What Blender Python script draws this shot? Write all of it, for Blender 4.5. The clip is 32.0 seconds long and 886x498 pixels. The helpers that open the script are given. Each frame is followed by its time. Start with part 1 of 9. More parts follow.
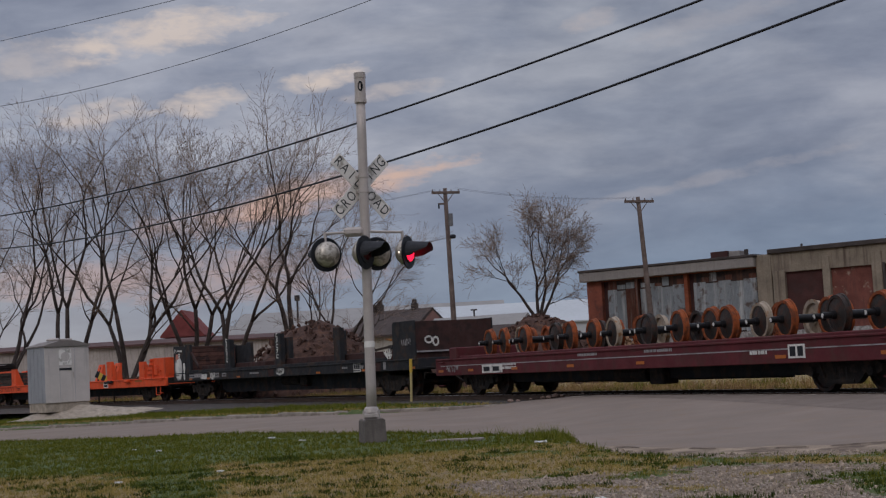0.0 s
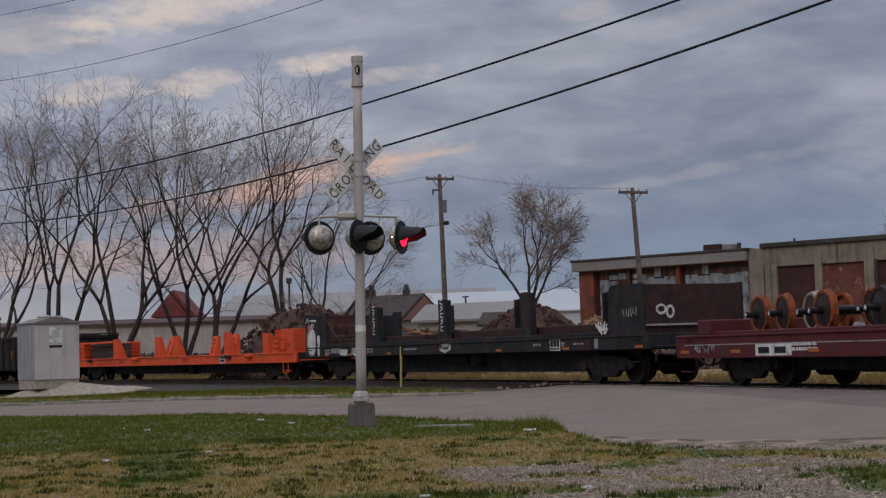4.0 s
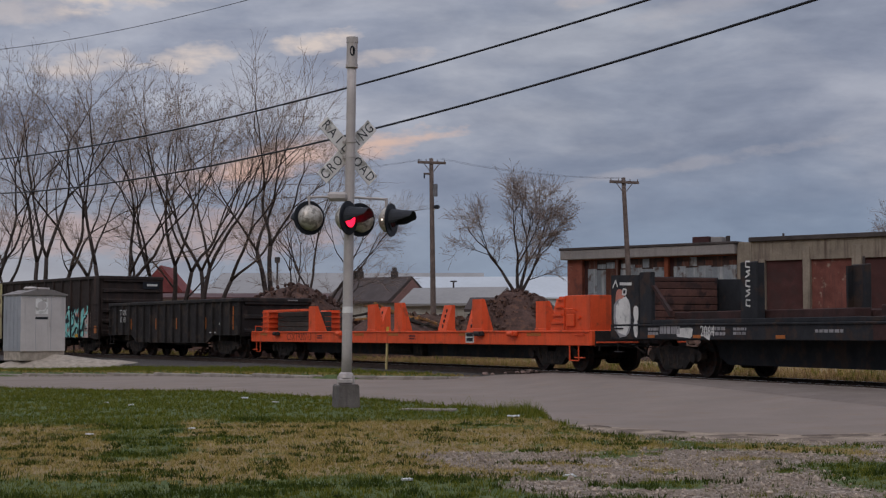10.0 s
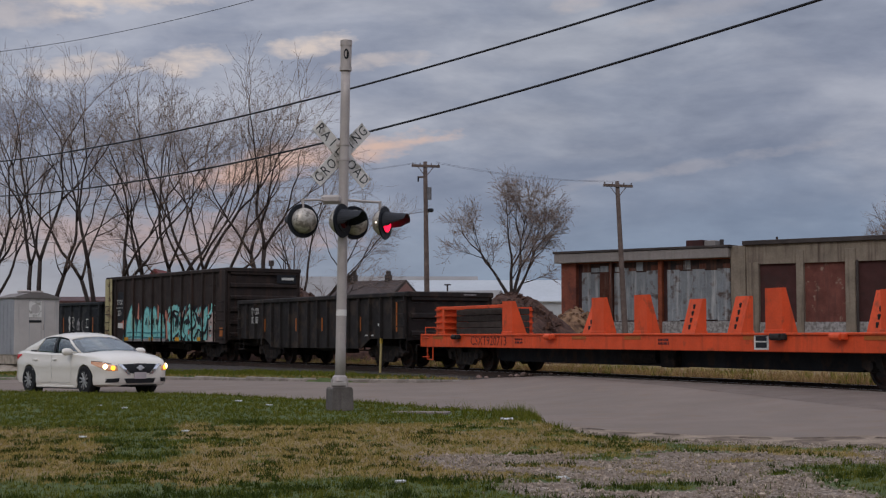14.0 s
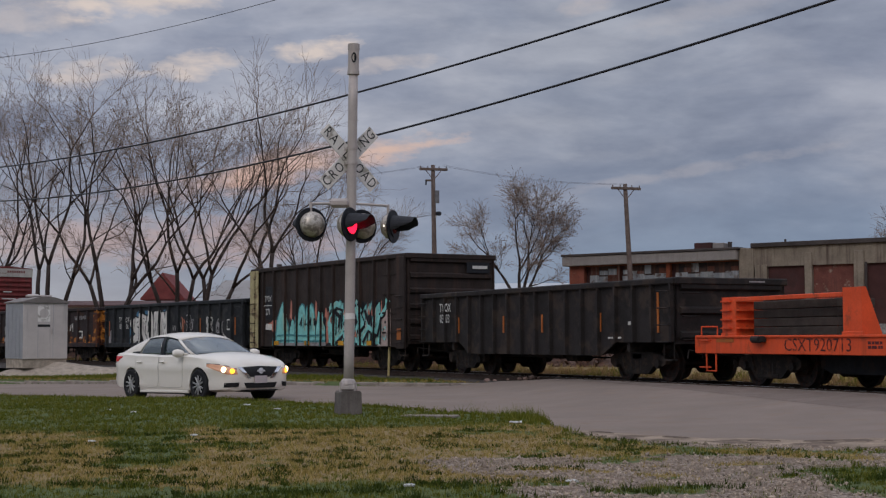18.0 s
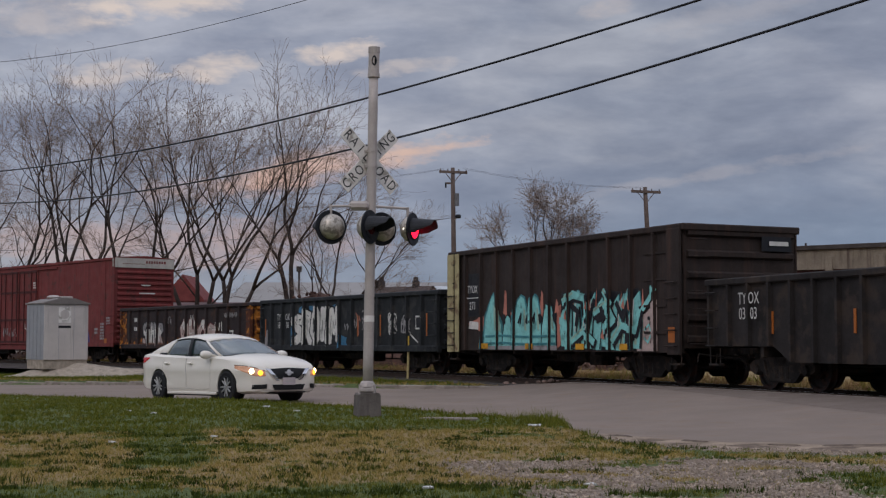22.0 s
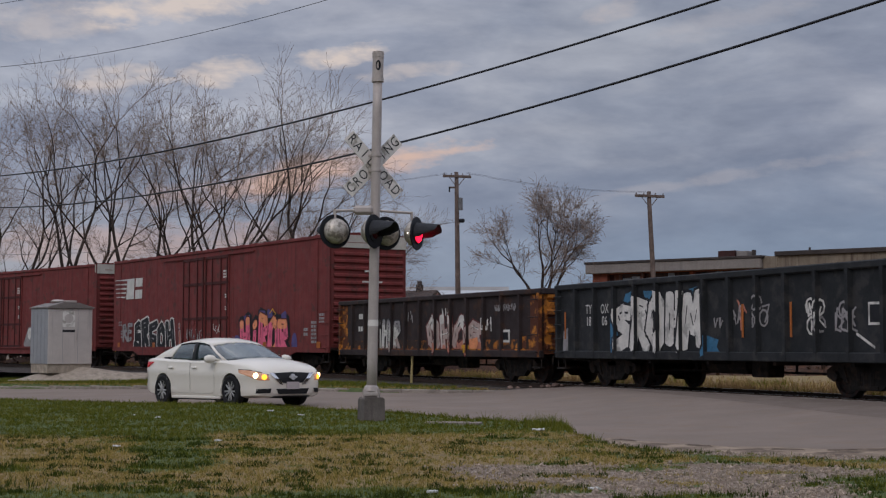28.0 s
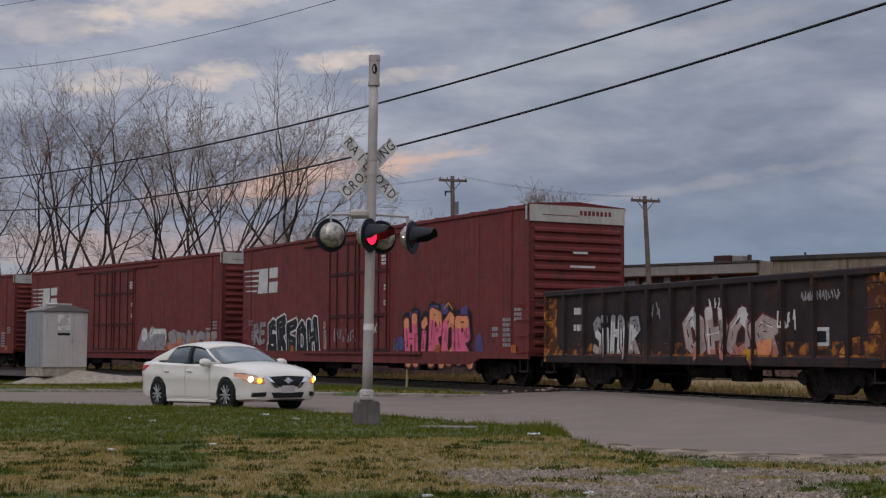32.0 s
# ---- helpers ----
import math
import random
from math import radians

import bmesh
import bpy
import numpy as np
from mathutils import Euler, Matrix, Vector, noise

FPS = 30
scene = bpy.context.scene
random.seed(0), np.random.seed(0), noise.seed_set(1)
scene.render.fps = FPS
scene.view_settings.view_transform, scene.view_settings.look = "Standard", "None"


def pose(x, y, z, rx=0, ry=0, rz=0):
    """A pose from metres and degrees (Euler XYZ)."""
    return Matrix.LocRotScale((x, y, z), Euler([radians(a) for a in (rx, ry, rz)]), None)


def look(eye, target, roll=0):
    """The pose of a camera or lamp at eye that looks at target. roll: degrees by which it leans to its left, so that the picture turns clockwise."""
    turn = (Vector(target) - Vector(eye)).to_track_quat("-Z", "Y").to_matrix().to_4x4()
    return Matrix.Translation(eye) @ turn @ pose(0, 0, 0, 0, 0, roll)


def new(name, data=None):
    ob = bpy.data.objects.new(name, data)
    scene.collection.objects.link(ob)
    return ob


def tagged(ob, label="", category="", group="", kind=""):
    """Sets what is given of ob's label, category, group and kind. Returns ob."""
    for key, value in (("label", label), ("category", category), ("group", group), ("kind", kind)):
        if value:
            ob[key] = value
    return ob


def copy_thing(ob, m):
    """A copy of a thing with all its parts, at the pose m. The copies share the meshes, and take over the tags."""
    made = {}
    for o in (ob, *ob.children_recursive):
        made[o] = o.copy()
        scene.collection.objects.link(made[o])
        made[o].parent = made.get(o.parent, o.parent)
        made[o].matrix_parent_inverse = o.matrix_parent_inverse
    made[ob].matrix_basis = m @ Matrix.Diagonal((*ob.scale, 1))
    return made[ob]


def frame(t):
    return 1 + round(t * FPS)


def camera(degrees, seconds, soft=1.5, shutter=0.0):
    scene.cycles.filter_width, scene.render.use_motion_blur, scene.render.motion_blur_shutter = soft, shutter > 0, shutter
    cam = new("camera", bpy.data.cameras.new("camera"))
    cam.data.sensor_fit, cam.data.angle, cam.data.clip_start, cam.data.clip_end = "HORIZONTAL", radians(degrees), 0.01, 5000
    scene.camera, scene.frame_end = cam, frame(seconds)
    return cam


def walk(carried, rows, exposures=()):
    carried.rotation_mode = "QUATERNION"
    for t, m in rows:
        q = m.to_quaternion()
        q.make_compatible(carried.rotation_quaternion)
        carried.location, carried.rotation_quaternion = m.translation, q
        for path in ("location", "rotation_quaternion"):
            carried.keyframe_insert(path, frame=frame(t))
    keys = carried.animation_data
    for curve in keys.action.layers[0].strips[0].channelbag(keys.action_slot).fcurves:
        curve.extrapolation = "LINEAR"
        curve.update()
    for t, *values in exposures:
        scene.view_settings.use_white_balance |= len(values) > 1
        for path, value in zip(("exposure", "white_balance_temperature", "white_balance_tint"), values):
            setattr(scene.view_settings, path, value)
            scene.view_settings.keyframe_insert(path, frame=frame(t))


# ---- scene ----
# The camera is held by hand at seat height and only sways. Rows: seconds, x, y, z, turn, tilt, lean.
cam = camera(33.56, 32.0, soft=1.25)
SWAY = [
    (0, 0.008, -0.016, 1.206, 0.846, 4.442, -3.169), (0.5, 0.007, -0.014, 1.206, 0.810, 4.465, -3.131), (1, 0.009, -0.014, 1.196, 0.780, 4.490, -3.106),
    (1.5, 0.006, -0.021, 1.203, 0.741, 4.498, -2.855), (2, 0.011, -0.018, 1.200, 0.720, 4.526, -2.855), (2.5, 0.007, -0.033, 1.203, 0.678, 4.519, -2.719),
    (3, 0.007, -0.017, 1.208, 0.646, 4.528, -2.619), (3.5, 0.002, -0.011, 1.201, 0.618, 4.267, -2.297), (5.5, 0.002, 0.005, 1.201, 0.497, 3.259, -0.617),
    (6, 0.008, 0.012, 1.197, 0.467, 3.239, -0.553), (6.5, 0.007, 0.002, 1.205, 0.433, 3.176, -0.432), (7, 0.007, -0.003, 1.199, 0.398, 3.198, -0.385),
    (7.5, 0.011, -0.013, 1.198, 0.367, 3.203, -0.319), (8, 0.006, -0.005, 1.203, 0.329, 3.210, -0.181), (8.5, 0.003, 0.004, 1.202, 0.288, 3.234, -0.197),
    (9, -0.001, -0.002, 1.201, 0.243, 3.248, -0.091), (9.5, -0.001, 0.007, 1.193, 0.209, 3.278, -0.113), (10, 0.001, 0.002, 1.204, 0.180, 3.270, -0.050),
    (10.5, 0.003, -0.009, 1.193, 0.165, 3.303, -0.030), (11, 0.008, 0.001, 1.200, 0.137, 3.308, -0.080), (11.5, 0.004, -0.011, 1.203, 0.099, 3.311, -0.022),
    (12, 0.003, -0.003, 1.201, 0.066, 3.339, -0.062), (12.5, 0.001, -0.008, 1.207, 0.035, 3.330, -0.009), (13, -0.000, 0.000, 1.200, -0.000, 3.368, 0.000),
    (13.5, 0.004, -0.007, 1.206, -0.024, 3.366, -0.031), (14, 0.005, -0.016, 1.193, -0.055, 3.409, -0.039), (14.5, 0.005, -0.013, 1.200, -0.089, 3.421, -0.039),
    (16.5, 0.009, -0.010, 1.197, -0.060, 3.488, -0.149), (17, 0.007, -0.020, 1.202, -0.027, 3.493, -0.182), (17.5, 0.007, -0.004, 1.200, 0.128, 3.514, -0.190),
    (18, 0.002, -0.008, 1.195, 0.254, 3.535, -0.184), (18.5, 0.012, -0.015, 1.201, 0.356, 3.529, -0.160), (19, 0.004, -0.017, 1.200, 0.414, 3.555, -0.125),
    (19.5, -0.006, -0.040, 1.198, 0.457, 3.575, -0.102), (20, -0.004, -0.051, 1.191, 0.735, 3.599, -0.139), (20.5, -0.007, -0.034, 1.199, 0.888, 3.592, -0.026),
    (21, 0.002, -0.027, 1.191, 0.978, 3.613, 0.031), (21.5, 0.005, -0.059, 1.193, 1.009, 3.625, 0.055), (22, 0.003, -0.039, 1.195, 1.017, 3.642, 0.065),
    (22.5, -0.001, -0.037, 1.191, 1.002, 3.672, 0.023), (23, -0.004, -0.040, 1.194, 1.021, 3.673, 0.098), (23.5, -0.000, -0.046, 1.194, 1.016, 3.678, 0.252),
    (24, -0.002, -0.040, 1.196, 0.986, 3.702, 0.140), (24.5, 0.002, -0.052, 1.194, 0.974, 3.710, 0.139), (25, -0.006, -0.046, 1.193, 1.008, 3.736, 0.149),
    (25.5, -0.007, -0.039, 1.193, 1.087, 3.746, 0.049), (27.5, -0.003, -0.040, 1.195, 1.154, 3.805, 0.146), (28, -0.002, -0.058, 1.196, 1.159, 3.807, 0.081),
    (28.5, -0.002, -0.039, 1.187, 1.167, 3.850, 0.059), (29, -0.002, -0.049, 1.196, 1.156, 3.837, 0.142), (29.5, -0.008, -0.030, 1.190, 1.121, 3.882, 0.054),
    (30, -0.004, -0.054, 1.196, 1.100, 3.880, 0.016), (30.5, -0.002, -0.040, 1.195, 1.088, 3.905, 0.146), (31, -0.005, -0.050, 1.195, 1.051, 3.900, 0.196),
    (31.5, -0.010, -0.046, 1.198, 1.009, 3.917, 0.279), (32, -0.002, -0.052, 1.196, 0.994, 3.965, 0.218),
]
walk(cam, [(t, pose(x, y, z, 90 + tilt, 0, turn) @ pose(0, 0, 0, 0, 0, lean)) for t, x, y, z, turn, tilt, lean in SWAY],
     exposures=[(0, -0.06), (3.5, -0.03), (5.5, 0.07), (32, 0.07)])

# ---- sky and light ----
def node(nt, kind, x=0, y=0, **inputs):
    n = nt.nodes.new(kind)
    n.location = (x, y)
    for key, value in inputs.items():
        n.inputs[key.replace("_", " ")].default_value = value
    return n


def ramp(nt, stops, source):
    r = nt.nodes.new("ShaderNodeValToRGB")
    while len(r.color_ramp.elements) < len(stops):
        r.color_ramp.elements.new(0.5)
    for e, (at, colour) in zip(r.color_ramp.elements, stops):
        e.position = at
        e.color = (*colour, 1) if len(colour) == 3 else colour
    nt.links.new(source, r.inputs["Fac"])
    return r


def mixer(nt, fac, a, b, mode="MIX"):
    m = nt.nodes.new("ShaderNodeMix")
    m.data_type, m.blend_type = "RGBA", mode
    for slot, value in ((0, fac), (6, a), (7, b)):
        if hasattr(value, "links"):
            nt.links.new(value, m.inputs[slot])
        else:
            m.inputs[slot].default_value = value if slot == 0 else (*value, 1)
    return m.outputs[2]


def arith(nt, op, a, b=None, clamp=False):
    m = nt.nodes.new("ShaderNodeMath")
    m.operation, m.use_clamp = op, clamp
    for slot, value in ((0, a), (1, b)):
        if value is None:
            continue
        if hasattr(value, "links"):
            nt.links.new(value, m.inputs[slot])
        else:
            m.inputs[slot].default_value = value
    return m.outputs[0]


SUN_TURN, SUN_UP = 200, 38      # where the veiled light comes from, in degrees
world = bpy.data.worlds.new("evening_sky")
scene.world = world
world.use_nodes = True
wt = world.node_tree
wt.nodes.clear()
sky = wt.nodes.new("ShaderNodeTexSky")
sky.sky_type, sky.sun_disc = "NISHITA", False
sky.sun_elevation, sky.sun_rotation = radians(9), radians(-20)
co = wt.nodes.new("ShaderNodeTexCoord")
sep = wt.nodes.new("ShaderNodeSeparateXYZ")
wt.links.new(co.outputs["Generated"], sep.inputs[0])
up = arith(wt, "MAXIMUM", sep.outputs[2], 0.0)


def cloud(scale, detail, stretch, shift, twist=0.25):
    mp = wt.nodes.new("ShaderNodeMapping")
    mp.inputs["Scale"].default_value = stretch
    mp.inputs["Location"].default_value = shift
    mp.inputs["Rotation"].default_value = (0, radians(5), 0)
    wt.links.new(co.outputs["Generated"], mp.inputs[0])
    n = node(wt, "ShaderNodeTexNoise", Scale=scale, Detail=detail, Roughness=0.56)
    n.inputs["Distortion"].default_value = twist
    wt.links.new(mp.outputs[0], n.inputs["Vector"])
    return n.outputs["Fac"]


def soft_spot(turn, rise, wide, tall, ragged, slope=0.0):
    """A soft oval break in the cloud at a bearing, its edge torn by noise; slope lifts it towards the east."""
    east = arith(wt, "SUBTRACT", bearing, turn)
    du = arith(wt, "DIVIDE", east, wide)
    dv = arith(wt, "DIVIDE", arith(wt, "SUBTRACT", arith(wt, "SUBTRACT", height, rise), arith(wt, "MULTIPLY", east, slope)), tall)
    d = arith(wt, "ADD", arith(wt, "MULTIPLY", du, du), arith(wt, "MULTIPLY", dv, dv))
    d = arith(wt, "ADD", d, arith(wt, "MULTIPLY", arith(wt, "SUBTRACT", ragged, 0.5), 7.5))
    return arith(wt, "SUBTRACT", 1.0, arith(wt, "MULTIPLY", d, 0.62), clamp=True)


bearing = arith(wt, "ARCTAN2", sep.outputs[0], sep.outputs[1])
height = arith(wt, "ARCSINE", sep.outputs[2])
body = cloud(7.0, 6, (1.0, 1.0, 3.4), (3.1, 1.7, 0.4))
wisps = cloud(17.0, 7, (1.0, 1.0, 2.8), (0.4, 5.2, 1.0))
broad = cloud(2.6, 3, (1.0, 1.0, 2.5), (5.0, 2.0, 7.0))
torn = arith(wt, "ADD", arith(wt, "MULTIPLY", cloud(24.0, 8, (1.0, 1.0, 3.0), (1.4, 0.2, 2.0)), 0.62), arith(wt, "MULTIPLY", cloud(70.0, 6, (1.0, 1.0, 2.2), (4.4, 1.2, 0.3)), 0.38))
grey = ramp(wt, [(0.30, (0.194, 0.219, 0.293)), (0.48, (0.263, 0.289, 0.365)), (0.66, (0.361, 0.378, 0.442))], body).outputs[0]
fine = ramp(wt, [(0.32, (0.87, 0.88, 0.90)), (0.68, (1.13, 1.12, 1.10))], wisps).outputs[0]
grey = mixer(wt, 1.0, grey, fine, "MULTIPLY")
grey = mixer(wt, 1.0, grey, ramp(wt, [(0.35, (0.88, 0.89, 0.92)), (0.65, (1.12, 1.11, 1.08))], broad).outputs[0], "MULTIPLY")
side = arith(wt, "DIVIDE", arith(wt, "ADD", bearing, 0.35), 0.7, clamp=True)
grey = mixer(wt, 1.0, grey, ramp(wt, [(0.0, (1.10, 1.10, 1.09)), (0.40, (1.04, 1.04, 1.04)), (0.62, (0.85, 0.87, 0.89)), (0.78, (0.88, 0.90, 0.92)), (1.0, (1.0, 1.0, 1.0))], side).outputs[0], "MULTIPLY")
# towards the horizon the cloud thins into blue-grey air
low = arith(wt, "ADD", height, arith(wt, "MULTIPLY", arith(wt, "SUBTRACT", body, 0.5), 0.10))
low = ramp(wt, [(0.02, (1, 1, 1)), (0.075, (0.8, 0.8, 0.8)), (0.125, (0.0, 0.0, 0.0))], low).outputs[0]
air = ramp(wt, [(0.0, (0.200, 0.250, 0.330)), (0.03, (0.165, 0.230, 0.330)), (0.10, (0.170, 0.215, 0.310))], height).outputs[0]
air = mixer(wt, 1.0, air, fine, "MULTIPLY")
clear = mixer(wt, 0.002, air, sky.outputs[0], "MIX")
base = mixer(wt, low, grey, clear)
# breaks in the layer show peach light
peach = ramp(wt, [(0.09, (0.58, 0.37, 0.30)), (0.14, (0.60, 0.44, 0.375)), (0.175, (0.66, 0.56, 0.50))], height).outputs[0]
seen = base
for turn, rise, wide, tall, power, slope in (
        (-0.101, 0.118, 0.075, 0.011, 0.85, 0.20), (-0.165, 0.104, 0.060, 0.010, 0.45, 0.10), (-0.030, 0.1310, 0.034, 0.0024, 0.55, 0.12),
        (-0.092, 0.196, 0.026, 0.0070, 0.80, 0.12), (-0.175, 0.184, 0.030, 0.008, 0.72, 0.10), (-0.245, 0.176, 0.036, 0.008, 0.62, 0.10), (-0.20, 0.230, 0.06, 0.012, 0.75, 0.15),
        (0.170, 0.114, 0.075, 0.0040, 0.30, 0.14), (-0.20, 0.066, 0.130, 0.014, 0.40, 0.0), (0.095, 0.226, 0.016, 0.006, 0.6, 0.1), (0.17, 0.216, 0.05, 0.008, 0.25, 0.2), (-0.045, 0.186, 0.03, 0.005, 0.40, 0.1), (-0.28, 0.215, 0.05, 0.012, 0.35, 0.1)):
    spot = arith(wt, "MULTIPLY", soft_spot(turn, rise, wide, tall, torn, slope), power)
    seen = mixer(wt, spot, seen, peach if turn < 0.05 else (0.44, 0.405, 0.42))
# an overcast sky is brighter overhead
high = ramp(wt, [(0.0, (1, 1, 1)), (0.25, (1, 1, 1)), (0.55, (2.2, 2.15, 2.1)), (1.0, (3.0, 2.95, 2.85))], up).outputs[0]
seen = mixer(wt, 1.0, seen, high, "MULTIPLY")
bg = wt.nodes.new("ShaderNodeBackground")
bg.inputs["Strength"].default_value = 1.04
wt.links.new(seen, bg.inputs["Color"])
out = wt.nodes.new("ShaderNodeOutputWorld")
wt.links.new(bg.outputs[0], out.inputs["Surface"])

sun = new("sun", bpy.data.lights.new("sun", "SUN"))
sun.data.energy, sun.data.angle, sun.data.color = 0.6, radians(25), (1.0, 0.93, 0.86)
sun.matrix_world = look((0, 0, 0), (-math.sin(radians(SUN_TURN)), -math.cos(radians(SUN_TURN)), -math.tan(radians(SUN_UP))))

# ---- building kit ----
class Kit:
    """Collects vertices and faces of one mesh."""

    def __init__(self):
        self.v, self.f = [], []

    def add(self, verts, faces, convex=True):
        n = len(self.v)
        verts = [Vector(p) for p in verts]
        mid = sum(verts, Vector()) / len(verts)
        for face in faces:
            if convex:
                a, b, c = (verts[i] for i in face[:3])
                normal = (b - a).cross(c - a)
                centre = sum((verts[i] for i in face), Vector()) / len(face)
                if normal.dot(centre - mid) < 0:
                    face = face[::-1]
            self.f.append([n + i for i in face])
        self.v += verts
        return self

    def box(self, x0, x1, y0, y1, z0, z1, m=None, c=0.0):
        """A box; c chamfers its edges; m moves it."""
        lo, hi = (x0, y0, z0), (x1, y1, z1)
        c = min(c, 0.45 * min(b - a for a, b in zip(lo, hi)))
        if c <= 0:
            p = [Vector((hi[0] if i & 1 else lo[0], hi[1] if i & 2 else lo[1], hi[2] if i & 4 else lo[2])) for i in range(8)]
            f = [(0, 1, 3, 2), (4, 5, 7, 6), (0, 1, 5, 4), (2, 3, 7, 6), (0, 2, 6, 4), (1, 3, 7, 5)]
        else:
            p, f = [], []
            for i in range(8):
                for a in range(3):
                    q = [(hi[k] - (0 if k == a else c)) if i >> k & 1 else (lo[k] + (0 if k == a else c)) for k in range(3)]
                    p.append(Vector(q))
            for a in range(3):
                b, d = (a + 1) % 3, (a + 2) % 3
                for s in (0, 1):
                    g = [s << a | u << b | w << d for u, w in ((0, 0), (1, 0), (1, 1), (0, 1))]
                    f.append([3 * i + a for i in g])
                for u in (0, 1):
                    for w in (0, 1):
                        i, j = u << b | w << d, 1 << a | u << b | w << d
                        f.append([3 * i + b, 3 * j + b, 3 * j + d, 3 * i + d])
            for i in range(8):
                f.append([3 * i, 3 * i + 1, 3 * i + 2])
        if m is not None:
            p = [m @ q for q in p]
        return self.add(p, f)

    def tube(self, a, b, r, r2=None, n=8, caps=True):
        a, b = Vector(a), Vector(b)
        r2 = r if r2 is None else r2
        d = (b - a).normalized()
        u = d.orthogonal().normalized()
        w = d.cross(u)
        p = []
        for q, rad in ((a, r), (b, r2)):
            p += [q + rad * (math.cos(2 * math.pi * i / n) * u + math.sin(2 * math.pi * i / n) * w) for i in range(n)]
        f = [(i, (i + 1) % n, n + (i + 1) % n, n + i) for i in range(n)]
        if caps:
            f += [list(range(n)), list(range(n, 2 * n))]
        return self.add(p, f)

    def prism(self, outline, y0, y1, m=None, axis="y"):
        """An outline of (a, b) pairs pushed from y0 to y1. axis y: the pairs are x, z; axis x: y, z; axis z: x, y."""
        def place(a, b, t):
            return Vector({"y": (a, t, b), "x": (t, a, b), "z": (a, b, t)}[axis])
        n = len(outline)
        p = [place(a, b, y0) for a, b in outline] + [place(a, b, y1) for a, b in outline]
        area = sum(outline[i][0] * outline[(i + 1) % n][1] - outline[(i + 1) % n][0] * outline[i][1] for i in range(n))
        flip = (area > 0) != (axis == "y")
        f = [[i, (i + 1) % n, n + (i + 1) % n, n + i] for i in range(n)] + [list(range(n))[::-1], list(range(n, 2 * n))]
        if not flip:
            f = [g[::-1] for g in f]
        if m is not None:
            p = [m @ q for q in p]
        return self.add(p, f, convex=False)

    def lathe(self, profile, m=None, n=24):
        """Turns (radius, height) pairs round z."""
        p, f = [], []
        for r, z in profile:
            p += [Vector((r * math.cos(2 * math.pi * i / n), r * math.sin(2 * math.pi * i / n), z)) for i in range(n)]
        for k in range(len(profile) - 1):
            f += [[k * n + i, k * n + (i + 1) % n, (k + 1) * n + (i + 1) % n, (k + 1) * n + i] for i in range(n)]
        f += [list(range(n))[::-1], [(len(profile) - 1) * n + i for i in range(n)]]
        if m is not None:
            p = [m @ q for q in p]
        return self.add(p, f, convex=False)

    def sheet(self, rows):
        """A grid of points, row by row."""
        n = len(rows[0])
        f = [[j * n + i, j * n + i + 1, (j + 1) * n + i + 1, (j + 1) * n + i] for j in range(len(rows) - 1) for i in range(n - 1)]
        return self.add([p for row in rows for p in row], f, convex=False)

    def sweep(self, path, radii, n=6):
        """One round bar through the points of a path, with a radius at each."""
        path = [Vector(p) for p in path]
        u = (path[1] - path[0]).orthogonal().normalized()
        base = len(self.v)
        for i, p in enumerate(path):
            d = (path[min(i + 1, len(path) - 1)] - path[max(i - 1, 0)]).normalized()
            u = (u - d * u.dot(d)).normalized()
            w = d.cross(u)
            r = radii[i] if isinstance(radii, (list, tuple)) else radii
            self.v += [p + r * (math.cos(2 * math.pi * k / n) * u + math.sin(2 * math.pi * k / n) * w) for k in range(n)]
        for i in range(len(path) - 1):
            a = base + i * n
            self.f += [[a + k, a + (k + 1) % n, a + n + (k + 1) % n, a + n + k] for k in range(n)]
        self.f += [[base + k for k in range(n)][::-1], [base + (len(path) - 1) * n + k for k in range(n)]]
        return self

    def mesh(self, name, material=None, smooth=False):
        me = bpy.data.meshes.new(name)
        me.from_pydata([tuple(p) for p in self.v], [], self.f)
        if material:
            me.materials.append(material)
        if smooth:
            me.shade_smooth()
            if smooth != "all":
                me.set_sharp_from_angle(angle=radians(35))
        return me


def part(name, kit, material, parent=None, label="", smooth=False, at=None):
    """One mesh object, under a thing or a part."""
    me = kit if isinstance(kit, bpy.types.Mesh) else kit.mesh(name, material, smooth)
    ob = new(name, me)
    ob.parent = parent
    if at is not None:
        ob.matrix_basis = at
    if label:
        ob["label"] = label
    return ob


def thing(name, at, label, category, group="", kind=""):
    """An Empty at the base of a thing that has parts."""
    ob = new(name)
    ob.empty_display_size = 0.3
    ob.matrix_basis = at
    return tagged(ob, label, category, group, kind)


def writing(body, size, material, parent, at, name="lettering", stretch=1.0, label=""):
    """Letters in the built-in font as a flat mesh, centred, in the plane x z of at."""
    cu = bpy.data.curves.new(name, "FONT")
    cu.body, cu.size, cu.align_x, cu.align_y, cu.extrude = body, size, "CENTER", "CENTER", 0.001
    cu.resolution_u = 2
    tmp = bpy.data.objects.new(name, cu)
    me = bpy.data.meshes.new_from_object(tmp)
    bpy.data.objects.remove(tmp)
    bpy.data.curves.remove(cu)
    me.transform(Matrix.Rotation(radians(90), 4, "X") @ Matrix.Diagonal((stretch, 1, 1, 1)))
    me.materials.clear()
    me.materials.append(material)
    return part(name, me, material, parent, label, at=at)


